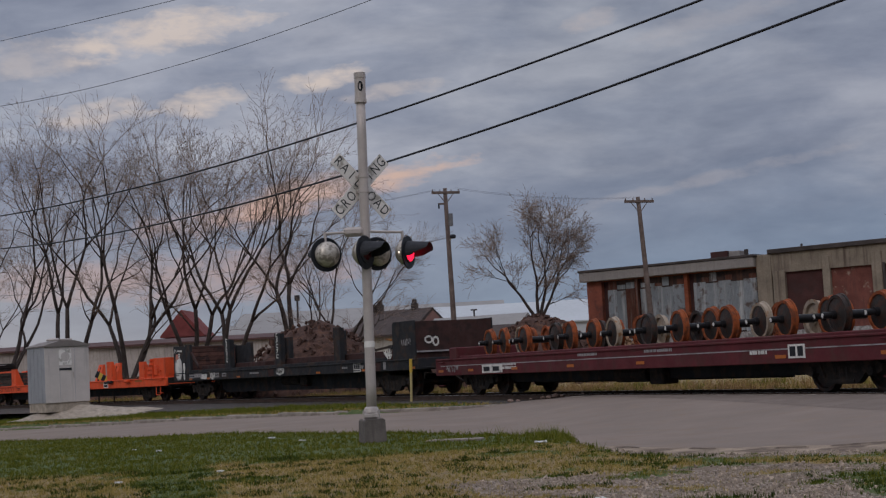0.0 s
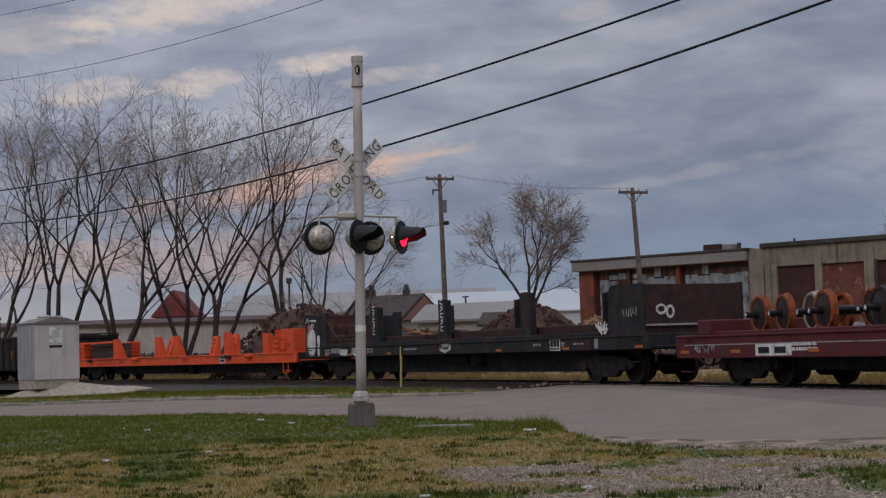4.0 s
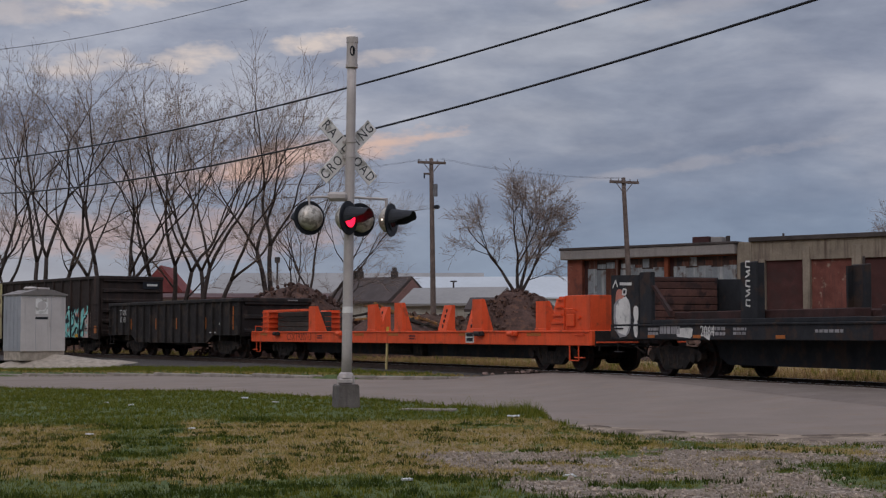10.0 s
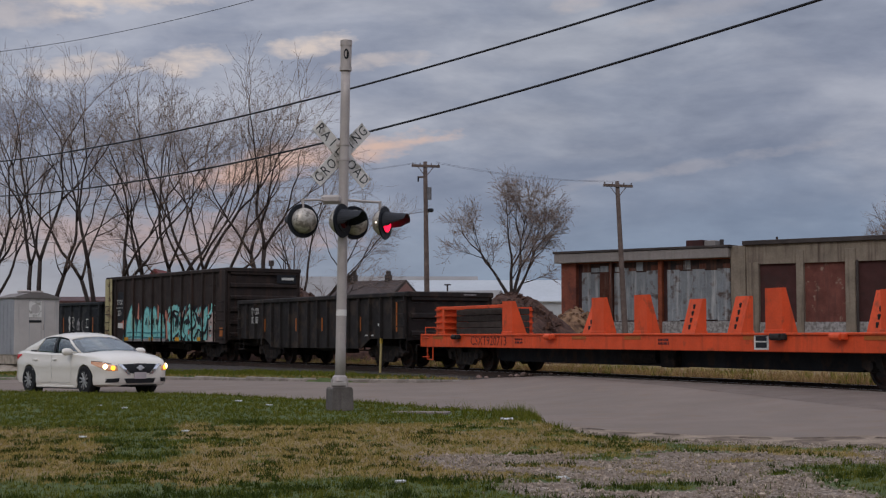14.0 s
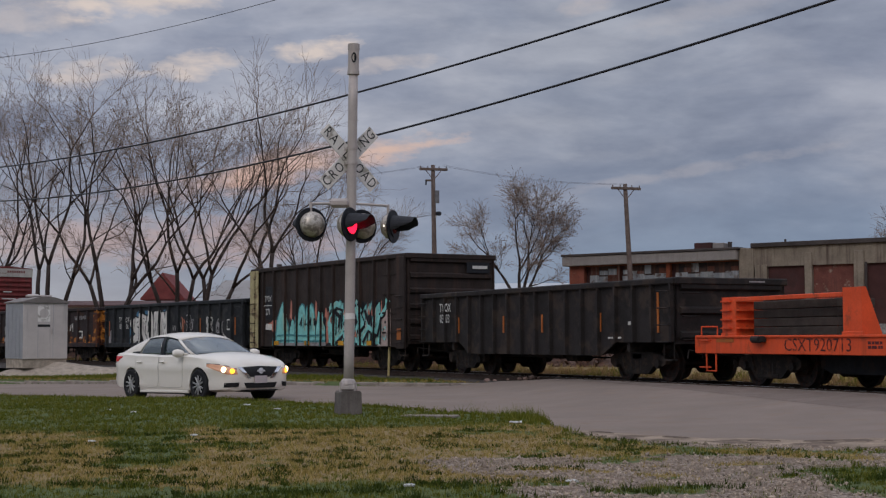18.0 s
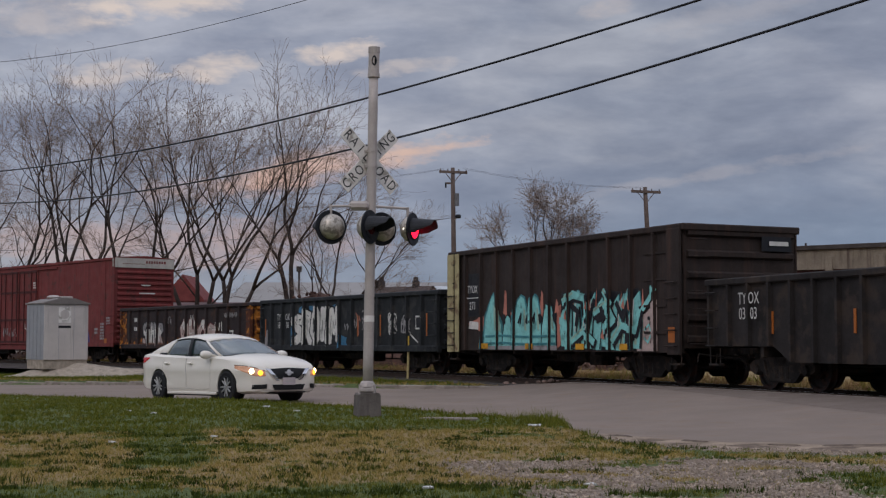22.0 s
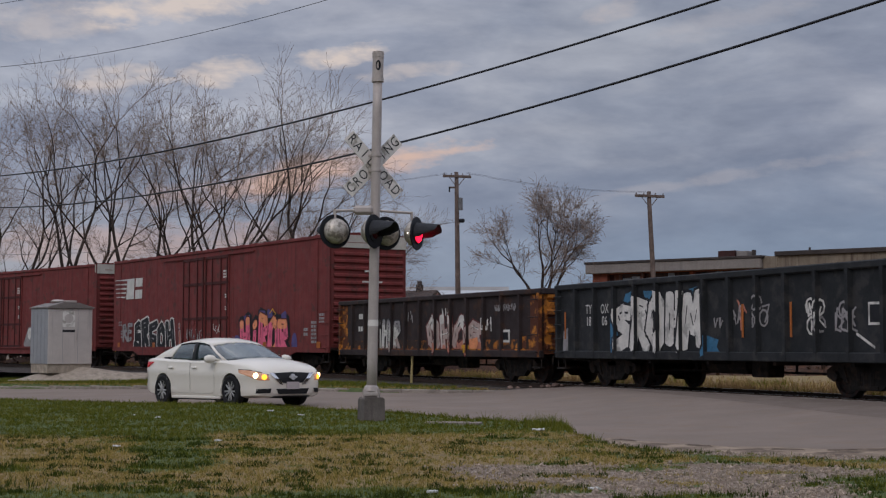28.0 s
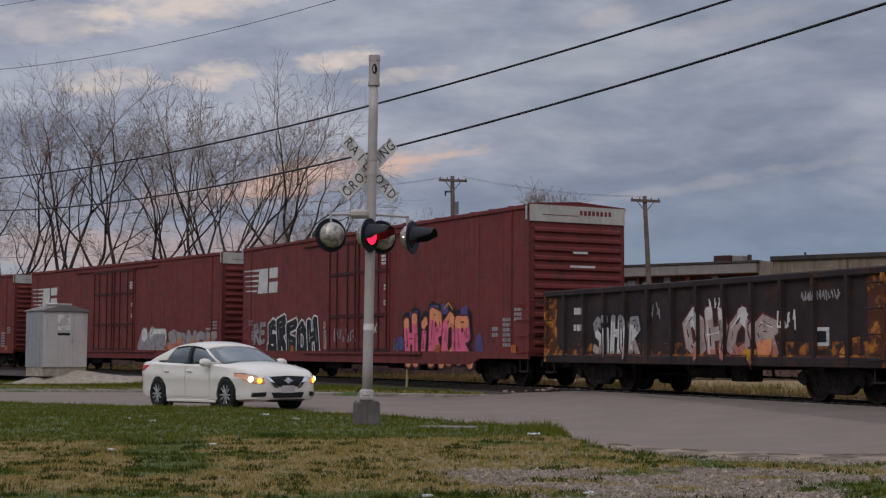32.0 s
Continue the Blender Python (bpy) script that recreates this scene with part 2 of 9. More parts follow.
# ---- materials ----
def mat(name, colour, rough=0.7, metal=0.0, vary=0.25, scale=2.0, fine=30.0, bump=0.15, stain=None, streak=None, rand=0.0, glow=None, spec=0.25):
    """A surface with broad and fine variation. stain: (colour, share, scale); streak: (colour, share) runs down the sides; rand: change from object to object."""
    m = bpy.data.materials.new(name)
    m.use_nodes = True
    nt = m.node_tree
    bsdf = nt.nodes["Principled BSDF"]
    tc = nt.nodes.new("ShaderNodeTexCoord")
    src = tc.outputs["Object"]

    def noise_of(s, detail=4.0, stretch=None):
        n = node(nt, "ShaderNodeTexNoise", Scale=s, Detail=detail, Roughness=0.6)
        if stretch:
            mp = nt.nodes.new("ShaderNodeMapping")
            mp.inputs["Scale"].default_value = stretch
            nt.links.new(src, mp.inputs[0])
            nt.links.new(mp.outputs[0], n.inputs["Vector"])
        else:
            nt.links.new(src, n.inputs["Vector"])
        return n.outputs["Fac"]

    a = ramp(nt, [(0.3, (1 - vary,) * 3), (0.7, (1 + vary,) * 3)], noise_of(scale)).outputs[0]
    b = ramp(nt, [(0.3, (1 - vary * 0.5,) * 3), (0.7, (1 + vary * 0.5,) * 3)], noise_of(fine, 3)).outputs[0]
    col = mixer(nt, 1.0, colour, a, "MULTIPLY")
    col = mixer(nt, 1.0, col, b, "MULTIPLY")
    if rand:
        info = nt.nodes.new("ShaderNodeObjectInfo")
        r = ramp(nt, [(0.0, (1 - rand,) * 3), (1.0, (1 + rand,) * 3)], info.outputs["Random"]).outputs[0]
        col = mixer(nt, 1.0, col, r, "MULTIPLY")
    if stain:
        tint, share, s = stain
        k = ramp(nt, [(0.62 - 0.3 * share, (0, 0, 0)), (0.72 - 0.3 * share, (1, 1, 1))], noise_of(s, 6)).outputs[0]
        col = mixer(nt, k, col, tint)
    if streak:
        tint, share = streak
        k = ramp(nt, [(0.60 - 0.25 * share, (0, 0, 0)), (0.85 - 0.25 * share, (1, 1, 1))], noise_of(1.0, 5, (5.0, 5.0, 0.35))).outputs[0]
        col = mixer(nt, k, col, tint)
    nt.links.new(col, bsdf.inputs["Base Color"])
    rr = ramp(nt, [(0.3, (max(rough - 0.12, 0.02),) * 3), (0.7, (min(rough + 0.1, 1.0),) * 3)], noise_of(scale * 2.3)).outputs[0]
    nt.links.new(rr, bsdf.inputs["Roughness"])
    bsdf.inputs["Metallic"].default_value = metal
    bsdf.inputs["Specular IOR Level"].default_value = spec
    if bump:
        bn = node(nt, "ShaderNodeBump", Strength=bump, Distance=0.02)
        nt.links.new(noise_of(fine * 0.7, 4), bn.inputs["Height"])
        nt.links.new(bn.outputs[0], bsdf.inputs["Normal"])
    if glow:
        bsdf.inputs["Emission Color"].default_value = (*glow[0], 1)
        bsdf.inputs["Emission Strength"].default_value = glow[1]
    return m


RUST = (0.16, 0.060, 0.025)
DARK_RUST = (0.055, 0.026, 0.018)
M_galv = mat("galvanised_paint", (0.43, 0.375, 0.345), 0.5, 0.2, 0.12, 3, 40, 0.08, streak=((0.30, 0.27, 0.25), 0.25))
M_concrete = mat("grey_concrete", (0.30, 0.28, 0.27), 0.9, 0, 0.25, 4, 60, 0.4, stain=((0.17, 0.155, 0.145), 0.5, 6))
M_basegrey = mat("dirty_grey_base", (0.135, 0.115, 0.103), 0.9, 0, 0.3, 4, 60, 0.4, streak=((0.085, 0.07, 0.065), 0.5))
M_black = mat("black_enamel", (0.013, 0.014, 0.018), 0.5, 0, 0.3, 5, 40, 0.05)
M_dome = mat("dull_aluminium", (0.52, 0.47, 0.41), 0.5, 0.55, 0.25, 9, 40, 0.12, stain=((0.24, 0.21, 0.18), 0.45, 9))
M_lens = mat("dark_red_lens", (0.055, 0.008, 0.010), 0.2, 0, 0.1, 5, 30, 0.0)
M_redglow = mat("lit_red_lens", (0.5, 0.01, 0.03), 0.3, 0, 0.0, 5, 30, 0.0, glow=((1.0, 0.010, 0.042), 2.6))
M_hood = mat("matt_black_hood", (0.030, 0.031, 0.036), 0.75, 0, 0.2, 5, 40, 0.05)
M_spot = mat("small_side_light", (0.9, 0.9, 0.8), 0.3, 0, 0.0, 5, 30, 0.0, glow=((1.0, 0.85, 0.7), 2.0))
M_white = mat("weathered_white_sign", (0.70, 0.66, 0.62), 0.6, 0, 0.10, 4, 40, 0.03, stain=((0.36, 0.33, 0.29), 0.3, 5))
M_letter = mat("black_letters", (0.02, 0.02, 0.022), 0.6, 0, 0.1, 5, 30, 0.0)
M_wire = mat("black_cable", (0.018, 0.018, 0.022), 0.6, 0, 0.1, 2, 20, 0.0)
M_thinwire = mat("weathered_grey_wire", (0.10, 0.10, 0.115), 0.6, 0, 0.1, 2, 20, 0.0)
M_wood = mat("old_pole_wood", (0.135, 0.100, 0.086), 0.9, 0, 0.3, 3, 40, 0.4)
M_oldgrey = mat("dull_grey_can", (0.16, 0.155, 0.16), 0.7, 0.2, 0.2, 4, 30, 0.1)
M_steel = mat("grimy_wheel_steel", (0.030, 0.024, 0.021), 0.65, 0.3, 0.35, 4, 30, 0.2, stain=(DARK_RUST, 0.5, 5))
M_frame = mat("truck_frame_grime", (0.022, 0.018, 0.016), 0.85, 0.1, 0.35, 3, 30, 0.25, stain=((0.045, 0.030, 0.022), 0.4, 4))
M_rail = mat("rail_steel", (0.075, 0.048, 0.036), 0.6, 0.4, 0.3, 3, 30, 0.2)
M_railtop = mat("worn_rail_head", (0.42, 0.41, 0.41), 0.3, 0.9, 0.1, 3, 30, 0.02)
M_tie = mat("creosoted_tie", (0.045, 0.036, 0.030), 0.95, 0, 0.35, 4, 40, 0.5, rand=0.3)

# ---- plan ----
ARC_X, ARC_Y, ARC_R = -162.15, -41.76, 184.54    # the track bends round this centre
RAIL_Z = 0.20


def arc(s, side=0.0):
    """Place and heading on the track; s grows towards the viewer, side to the far side."""
    a = radians(30) - s / ARC_R
    return ARC_X + (ARC_R + side) * math.cos(a), ARC_Y + (ARC_R + side) * math.sin(a), a - math.pi / 2


def rail_y(x, side):
    return ARC_Y + math.sqrt(max((ARC_R + side) ** 2 - (x - ARC_X) ** 2, 0.0))


NEAR_EDGE = [(-120, 152), (-40, 70), (-20, 46.5), (-11.5, 37.0), (-6.24, 31.9), (-2.3, 27.6), (-0.1, 24.5), (1.35, 22.6), (1.45, 19.2), (2.1, 17.7), (2.93, 16.9), (3.85, 16.5), (4.8, 16.3), (9, 13.6), (14, 9), (22, 1.6), (40, -15)]
FAR_EDGE = [(-120, 172), (-40, 82), (-17.2, 56.4), (-9.4, 49.6), (-3.5, 42.0), (-0.2, 40.8), (1.6, 40.4)]


def along(line, x):
    for (xa, ya), (xb, yb) in zip(line, line[1:]):
        if x <= xb:
            return ya + (yb - ya) * (x - xa) / (xb - xa)
    return line[-1][1]


def far_edge(x):
    """Where the asphalt ends: at the kerb, and at the crossing beside the rail."""
    if x < 1.6:
        return along(FAR_EDGE, x)
    return min(max(rail_y(min(x, 19.0), -1.50), along(NEAR_EDGE, x) + 0.5), 40.4)


def step(a, b, x):
    k = min(max((x - a) / (b - a), 0.0), 1.0)
    return k * k * (3 - 2 * k)


def fall(x):
    """The street sinks a little to the west."""
    return 0.026 * min(0.0, max(x, -25.0) + 4.0)


def inside(x, y):
    """Metres from the near rail, towards the viewer."""
    return ARC_R - 0.75 - math.hypot(x - ARC_X, y - ARC_Y)


def road_z(x, y):
    lift = 0.285 * step(7.0, 0.5, inside(x, y)) * step(-1.0, 3.5, x)
    return -0.10 + fall(x) + lift + 0.006 * noise.noise((x * 0.5, y * 0.5, 0))


def ground_z(x, y):
    near = along(NEAR_EDGE, x) - y
    far = y - far_edge(x)
    rough = 0.018 * noise.noise((x * 0.9, y * 0.9, 3)) + 0.03 * noise.noise((x * 0.2, y * 0.2, 7))
    if near > -0.3 and x < 60:
        return -0.18 + fall(x) + (0.21 + rough) * step(-0.25, 0.35, near)
    d = inside(x, y)
    if far > -0.3:
        bed = 0.02 + fall(x) * step(20, 3, d) if d > 0 else 0.02
        z = -0.2 + fall(x) + (0.2 + bed - fall(x) + rough) * step(-0.2, 0.3, far) if d > 0 else 0.02 + rough
        if -1.9 < d < 1.4:
            z = min(z, -0.03)
        return z
    return -0.25 + fall(x)


def gravelly(x, y):
    """How far the lawn has given way to gravel, 0 to 1."""
    wob = noise.noise((x * 0.9, y * 0.9, 4.0))
    far = step(15.2, 14.5, y + 0.7 * wob)
    left = step(-0.9, 0.3, x + 0.6 * wob - 0.16 * (14.5 - y))
    right = 1 - step(2.7, 3.3, x + 0.5 * wob) * step(13.6, 13.0, y + 0.4 * wob)
    corner = 1 - step(0.9, 0.3, x + 0.5 * wob) * step(12.4, 11.8, y + 0.3 * wob)
    isles = step(0.30, 0.12, noise.noise((x * 1.0 + 5, y * 1.7, 1)) + 0.35 * noise.noise((x * 3.1, y * 4.0, 6)))
    return far * left * right * corner * isles


def dryness(x, y):
    """How far the grass is dry and tan, 0 to 1."""
    wob = noise.noise((x * 0.7, y * 0.9, 9))
    band = step(20.3, 19.2, y + 0.7 * wob) * (1 - 0.9 * step(12.5, 11.6, y + 0.9 * wob))
    tuft = step(0.62, 0.28, abs(x + 0.205 * y + 0.45 * wob)) * step(21.5, 20, y) * step(13.0, 14.2, y + 0.8 * wob)
    corner = step(2.4, 2.9, x + 0.4 * wob) * step(14.0, 13.4, y + 0.5 * wob)
    patch = step(-0.44, -0.02, noise.noise((x * 1.0, y * 1.0, 11)) + 0.65 * noise.noise((x * 2.9, y * 2.9, 2)) + 0.35 * noise.noise((x * 6.5, y * 6.5, 5)) + 0.12 - 0.16 * step(0.0, 1.5, x))
    verge = step(1.9, 1.0, along(NEAR_EDGE, x) - y) * step(0.8, 1.6, x)
    return band * patch * (1 - 0.97 * tuft) * (1 - 0.9 * corner) * (1 - 0.75 * verge)


# ---- ground ----
def ground_material():
    m = bpy.data.materials.new("lawn_soil_and_gravel")
    m.use_nodes = True
    nt = m.node_tree
    bsdf = nt.nodes["Principled BSDF"]
    tc = nt.nodes.new("ShaderNodeTexCoord")
    at = nt.nodes.new("ShaderNodeAttribute")
    at.attribute_name = "cover"
    sp = nt.nodes.new("ShaderNodeSeparateColor")
    nt.links.new(at.outputs["Color"], sp.inputs[0])

    def nz(s, d=5.0):
        n = node(nt, "ShaderNodeTexNoise", Scale=s, Detail=d, Roughness=0.65)
        nt.links.new(tc.outputs["Object"], n.inputs["Vector"])
        return n.outputs["Fac"]

    def edge(channel, s):
        e = arith(nt, "ADD", channel, arith(nt, "MULTIPLY", arith(nt, "SUBTRACT", nz(s), 0.5), 0.9))
        return ramp(nt, [(0.38, (0, 0, 0)), (0.62, (1, 1, 1))], e).outputs[0]

    green = ramp(nt, [(0.3, (0.036, 0.055, 0.010)), (0.55, (0.065, 0.090, 0.016)), (0.75, (0.115, 0.110, 0.030))], nz(7)).outputs[0]
    tan = ramp(nt, [(0.3, (0.130, 0.088, 0.034)), (0.6, (0.235, 0.160, 0.062)), (0.8, (0.30, 0.215, 0.095))], nz(9)).outputs[0]
    stones = node(nt, "ShaderNodeTexVoronoi", Scale=34.0)
    nt.links.new(tc.outputs["Object"], stones.inputs["Vector"])
    grit = ramp(nt, [(0.1, (0.070, 0.048, 0.034)), (0.5, (0.165, 0.120, 0.086)), (0.9, (0.42, 0.345, 0.275))], stones.outputs["Color"]).outputs[0]
    grit = mixer(nt, ramp(nt, [(0.42, (0, 0, 0)), (0.62, (1, 1, 1))], nz(2.2)).outputs[0], grit, (0.155, 0.105, 0.072))
    col = mixer(nt, edge(sp.outputs[1], 3.0), green, tan)
    col = mixer(nt, edge(sp.outputs[0], 5.0), col, grit)
    nt.links.new(col, bsdf.inputs["Base Color"])
    bsdf.inputs["Roughness"].default_value = 0.95
    bn = node(nt, "ShaderNodeBump", Strength=0.7, Distance=0.03)
    nt.links.new(nz(28), bn.inputs["Height"])
    nt.links.new(bn.outputs[0], bsdf.inputs["Normal"])
    return m


M_ground = ground_material()


def spread(a, b, pitch, far):
    """Grid lines: close between a and b, ever wider out to far."""
    mid = [a + pitch * i for i in range(int((b - a) / pitch) + 1)]
    lo, hi, d = [a], [mid[-1]], pitch
    while -lo[-1] < far or hi[-1] < far:
        d *= 1.35
        lo.append(lo[-1] - d)
        hi.append(hi[-1] + d)
    return sorted(lo[1:]) + mid + hi[1:]


kit = Kit()
gx, gy = spread(-26, 14, 0.3, 2500), spread(5, 64, 0.3, 2500)
kit.sheet([[(x, y, ground_z(x, y)) for x in gx] for y in gy])
me = kit.mesh("ground", M_ground, "all")
cover = me.color_attributes.new("cover", "FLOAT_COLOR", "POINT")
shade = []
for x, y, z in kit.v:
    if along(NEAR_EDGE, x) > y:
        g, d = gravelly(x, y), dryness(x, y)
        near = along(NEAR_EDGE, x) - y
        g = max(g, step(1.3, 0.7, near) * step(1.2, 1.9, x))
    else:
        d = inside(x, y)
        g = step(2.4, 1.2, abs(d + 0.6)) + (0.35 if d < -1 else 0.0)
        d = 0.75 if d < -1 else 0.12
    shade += (min(g, 1.0), d, 0.0, 1.0)
cover.data.foreach_set("color", shade)
tagged(new("ground", me), "uneven ground of green and dry grass with gravel patches", "ground", kind="structure")

# ---- road ----
M_asphalt = mat("pale_worn_asphalt", (0.203, 0.160, 0.133), 0.9, 0, 0.10, 0.5, 90, 0.2, stain=((0.205, 0.155, 0.122), 0.30, 1.7), spec=0.12)
M_kerb = mat("worn_kerb_concrete", (0.27, 0.23, 0.195), 0.9, 0, 0.25, 2, 40, 0.35, stain=((0.20, 0.165, 0.14), 0.5, 3))
xs = [-118 + 4.0 * i for i in range(23)] + [-28 + 0.5 * i for i in range(88)]
kit = Kit()
rows = []
for x in xs:
    a, b = along(NEAR_EDGE, x) - 0.02, far_edge(x)
    wave = 0.12 * noise.noise((x * 1.3, 0, 5))
    rows.append([(x, a + wave + (b - a - wave) * k / 24, road_z(x, a + (b - a) * k / 24)) for k in range(25)])
kit.sheet(rows)
kit.f = [f[::-1] for f in kit.f]
tagged(part("road", kit, M_asphalt, smooth="all"), "pale worn asphalt street rising to the level crossing", "road", kind="structure")

# crumbled edge of the street: dust and dark broken asphalt
M_shoulder = mat("dusty_road_shoulder", (0.270, 0.208, 0.155), 0.95, 0, 0.35, 2.5, 50, 0.5, stain=((0.120, 0.088, 0.068), 0.5, 1.6), spec=0.1)
M_crumble = mat("broken_dark_asphalt", (0.125, 0.095, 0.076), 0.95, 0, 0.35, 4, 50, 0.6, spec=0.1)
SHOULDER = [(1.55, 21.3), (1.9, 21.2), (2.4, 20.6), (3.25, 19.6), (4.3, 19.1), (5.4, 18.8), (9, 16.4), (14, 11.8)]
kit = Kit()
rows = []
for i in range(63):
    x = 1.6 + 0.2 * i
    a, b = along(NEAR_EDGE, x) - 0.3, along(SHOULDER, x) + 0.30 * noise.noise((x * 1.4, 2, 7)) + 0.12 * noise.noise((x * 5.0, 2, 3))
    rows.append([(x, a + (b - a) * k / 8, road_z(x, a + (b - a) * k / 8) + (0.012 + 0.012 * noise.noise((x * 3, k * 0.9, 1)) if k < 8 else -0.004)) for k in range(9)])
kit.sheet(rows)
kit.f = [f[::-1] for f in kit.f]
tagged(part("road_shoulder", kit, M_shoulder, smooth="all"), "dusty crumbled edge of the asphalt street", "road", kind="structure")
kit = Kit()
rows = []
for i in range(155):
    x = 1.8 + 0.08 * i
    y = along(SHOULDER, x) - 0.60 + 0.25 * noise.noise((x * 0.9, 5, 2))
    w = max(0.004, 0.08 + 1.0 * noise.noise((x * 1.3, 9, 4)) + 0.3 * noise.noise((x * 5, 9, 1)))
    rows.append([(x, y + w * (k / 4 - 0.5), road_z(x, y) + (0.026 if 0 < k < 4 and w > 0.05 else -0.004)) for k in range(5)])
kit.sheet(rows)
kit.f = [f[::-1] for f in kit.f]
tagged(part("broken_edge", kit, M_crumble, smooth="all"), "dark strip of broken asphalt along the street's edge", "road", kind="structure")

# darker asphalt along the rail at the crossing, wider as x grows
M_darkasphalt = mat("dark_asphalt_patch", (0.166, 0.131, 0.110), 0.9, 0, 0.15, 0.8, 90, 0.2, stain=((0.150, 0.118, 0.099), 0.35, 2.5), spec=0.12)
kit = Kit()
rows = []
for i in range(57):
    x = 2.2 + 0.2 * i
    b = far_edge(x) - 0.01
    w = min(0.25 + 8.5 * step(2.6, 8.6, x) + 0.16 * noise.noise((x * 1.1, 3, 0)), max(b - along(NEAR_EDGE, x) - 0.6, 0.05))
    rows.append([(x, b - w + w * k / 10, road_z(x, b - w + w * k / 10) + 0.010 - 0.008 * (k == 0)) for k in range(11)])
kit.sheet(rows)
kit.f = [f[::-1] for f in kit.f]
tagged(part("asphalt_patch", kit, M_darkasphalt, smooth="all"), "darker strip of asphalt along the rail", "road", kind="structure")

kit = Kit()
for xa, xb in zip([-60 + 2 * i for i in range(31)], [-58 + 2 * i for i in range(31)]):
    xa, xb = min(xa, 1.0), min(xb, 1.5)
    pa, pb = Vector((xa, far_edge(xa), 0)), Vector((xb, far_edge(xb), 0))
    d = pb - pa
    m = Matrix.Translation((pa.x, pa.y, 0)) @ Matrix.Rotation(math.atan2(d.y, d.x), 4, "Z")
    z = -0.10 + fall((xa + xb) / 2)
    kit.box(0.006, d.length - 0.006, -0.02, 0.16, z - 0.25, z + 0.10 + 0.01 * noise.noise((xa, 0, 0)), m, 0.02)
    if xb >= 1.5:
        break
tagged(part("kerb", kit, M_kerb), "low broken concrete kerb along the street", "kerb", kind="structure")

# pale strip added where the street ends beside the rail, painting its highlight line
kit = Kit()
for i in range(64):
    xa, xb = 2.4 + 0.2 * i, 2.6 + 0.2 * i
    wa, wb = (0.09 + 0.05 * noise.noise((q * 1.7, 2, 0)) for q in (xa, xb))
    za, zb = road_z(xa, far_edge(xa)) + 0.022, road_z(xb, far_edge(xb)) + 0.022
    a0, a1, b0, b1 = (xa, far_edge(xa) - wa), (xa, far_edge(xa) + 0.015), (xb, far_edge(xb) - wb), (xb, far_edge(xb) + 0.015)
    kit.add([(*a0, za), (*b0, zb), (*b1, zb), (*a1, za), (*a0, za - 0.2), (*b0, zb - 0.2), (*b1, zb - 0.2), (*a1, za - 0.2)], [(0, 1, 2, 3), (4, 5, 6, 7), (0, 1, 5, 4), (1, 2, 6, 5), (2, 3, 7, 6), (3, 0, 4, 7)])
tagged(part("crossing_header", kit, M_kerb), "added pale strip painting the highlight on the street's edge beside the rail", "kerb", kind="structure")

# ---- track ----
track = thing("railway_track", pose(0, 0, 0), "curved railway track on dark ballast", "track", kind="structure")
M_ballast = mat("dark_ballast", (0.060, 0.050, 0.045), 0.95, 0, 0.45, 6, 50, 0.9, stain=((0.11, 0.095, 0.085), 0.3, 12))
kit = Kit()
S = [-150 + 2.0 * i for i in range(110)]
profile = [(-3.4, -0.04), (-2.5, 0.035), (-1.45, 0.05), (-0.5, 0.05), (0.5, 0.05), (1.45, 0.03), (2.6, -0.10)]
kit.sheet([[(*arc(s, d)[:2], z + (0.03 * noise.noise((s, d * 2, 0)) if abs(d) < 2 else -0.1)) for d, z in profile] for s in S])
kit.f = [f[::-1] for f in kit.f]
part("ballast", kit, M_ballast, track)
for side in (-0.755, 0.755):
    kit, head = Kit(), Kit()
    web = [(-0.07, 0.02), (0.07, 0.02), (0.07, 0.045), (0.015, 0.06), (0.015, 0.15), (0.037, 0.16), (0.037, 0.192), (-0.037, 0.192), (-0.037, 0.16), (-0.015, 0.15), (-0.015, 0.06), (-0.07, 0.045), (-0.07, 0.02)]
    kit.sheet([[(*arc(s, side + d)[:2], z) for d, z in web] for s in S])
    kit.f = [f[::-1] for f in kit.f]
    head.sheet([[(*arc(s, side + d)[:2], z) for d, z in ((-0.034, 0.190), (-0.026, RAIL_Z), (0.026, RAIL_Z), (0.034, 0.190))] for s in S])
    head.f = [f[::-1] for f in head.f]
    rail = part("rail", kit, M_rail, track)
    part("rail_head", head, M_railtop, rail, "worn bright rail head")

# ---- ties ----
kit = Kit()
kit.box(-0.11, 0.11, -1.3, 1.3, -0.14, 0.06, c=0.012)
tie_mesh = kit.mesh("tie", M_tie)
for i in range(190):
    s = -92 + 0.56 * i
    x, y, a = arc(s)
    part("tie", tie_mesh, M_tie, track, at=Matrix.Translation((x, y, 0.012 * noise.noise((i * 1.7, 0, 0)))) @ Matrix.Rotation(a + 0.03 * noise.noise((i * 2.3, 5, 0)), 4, "Z"))

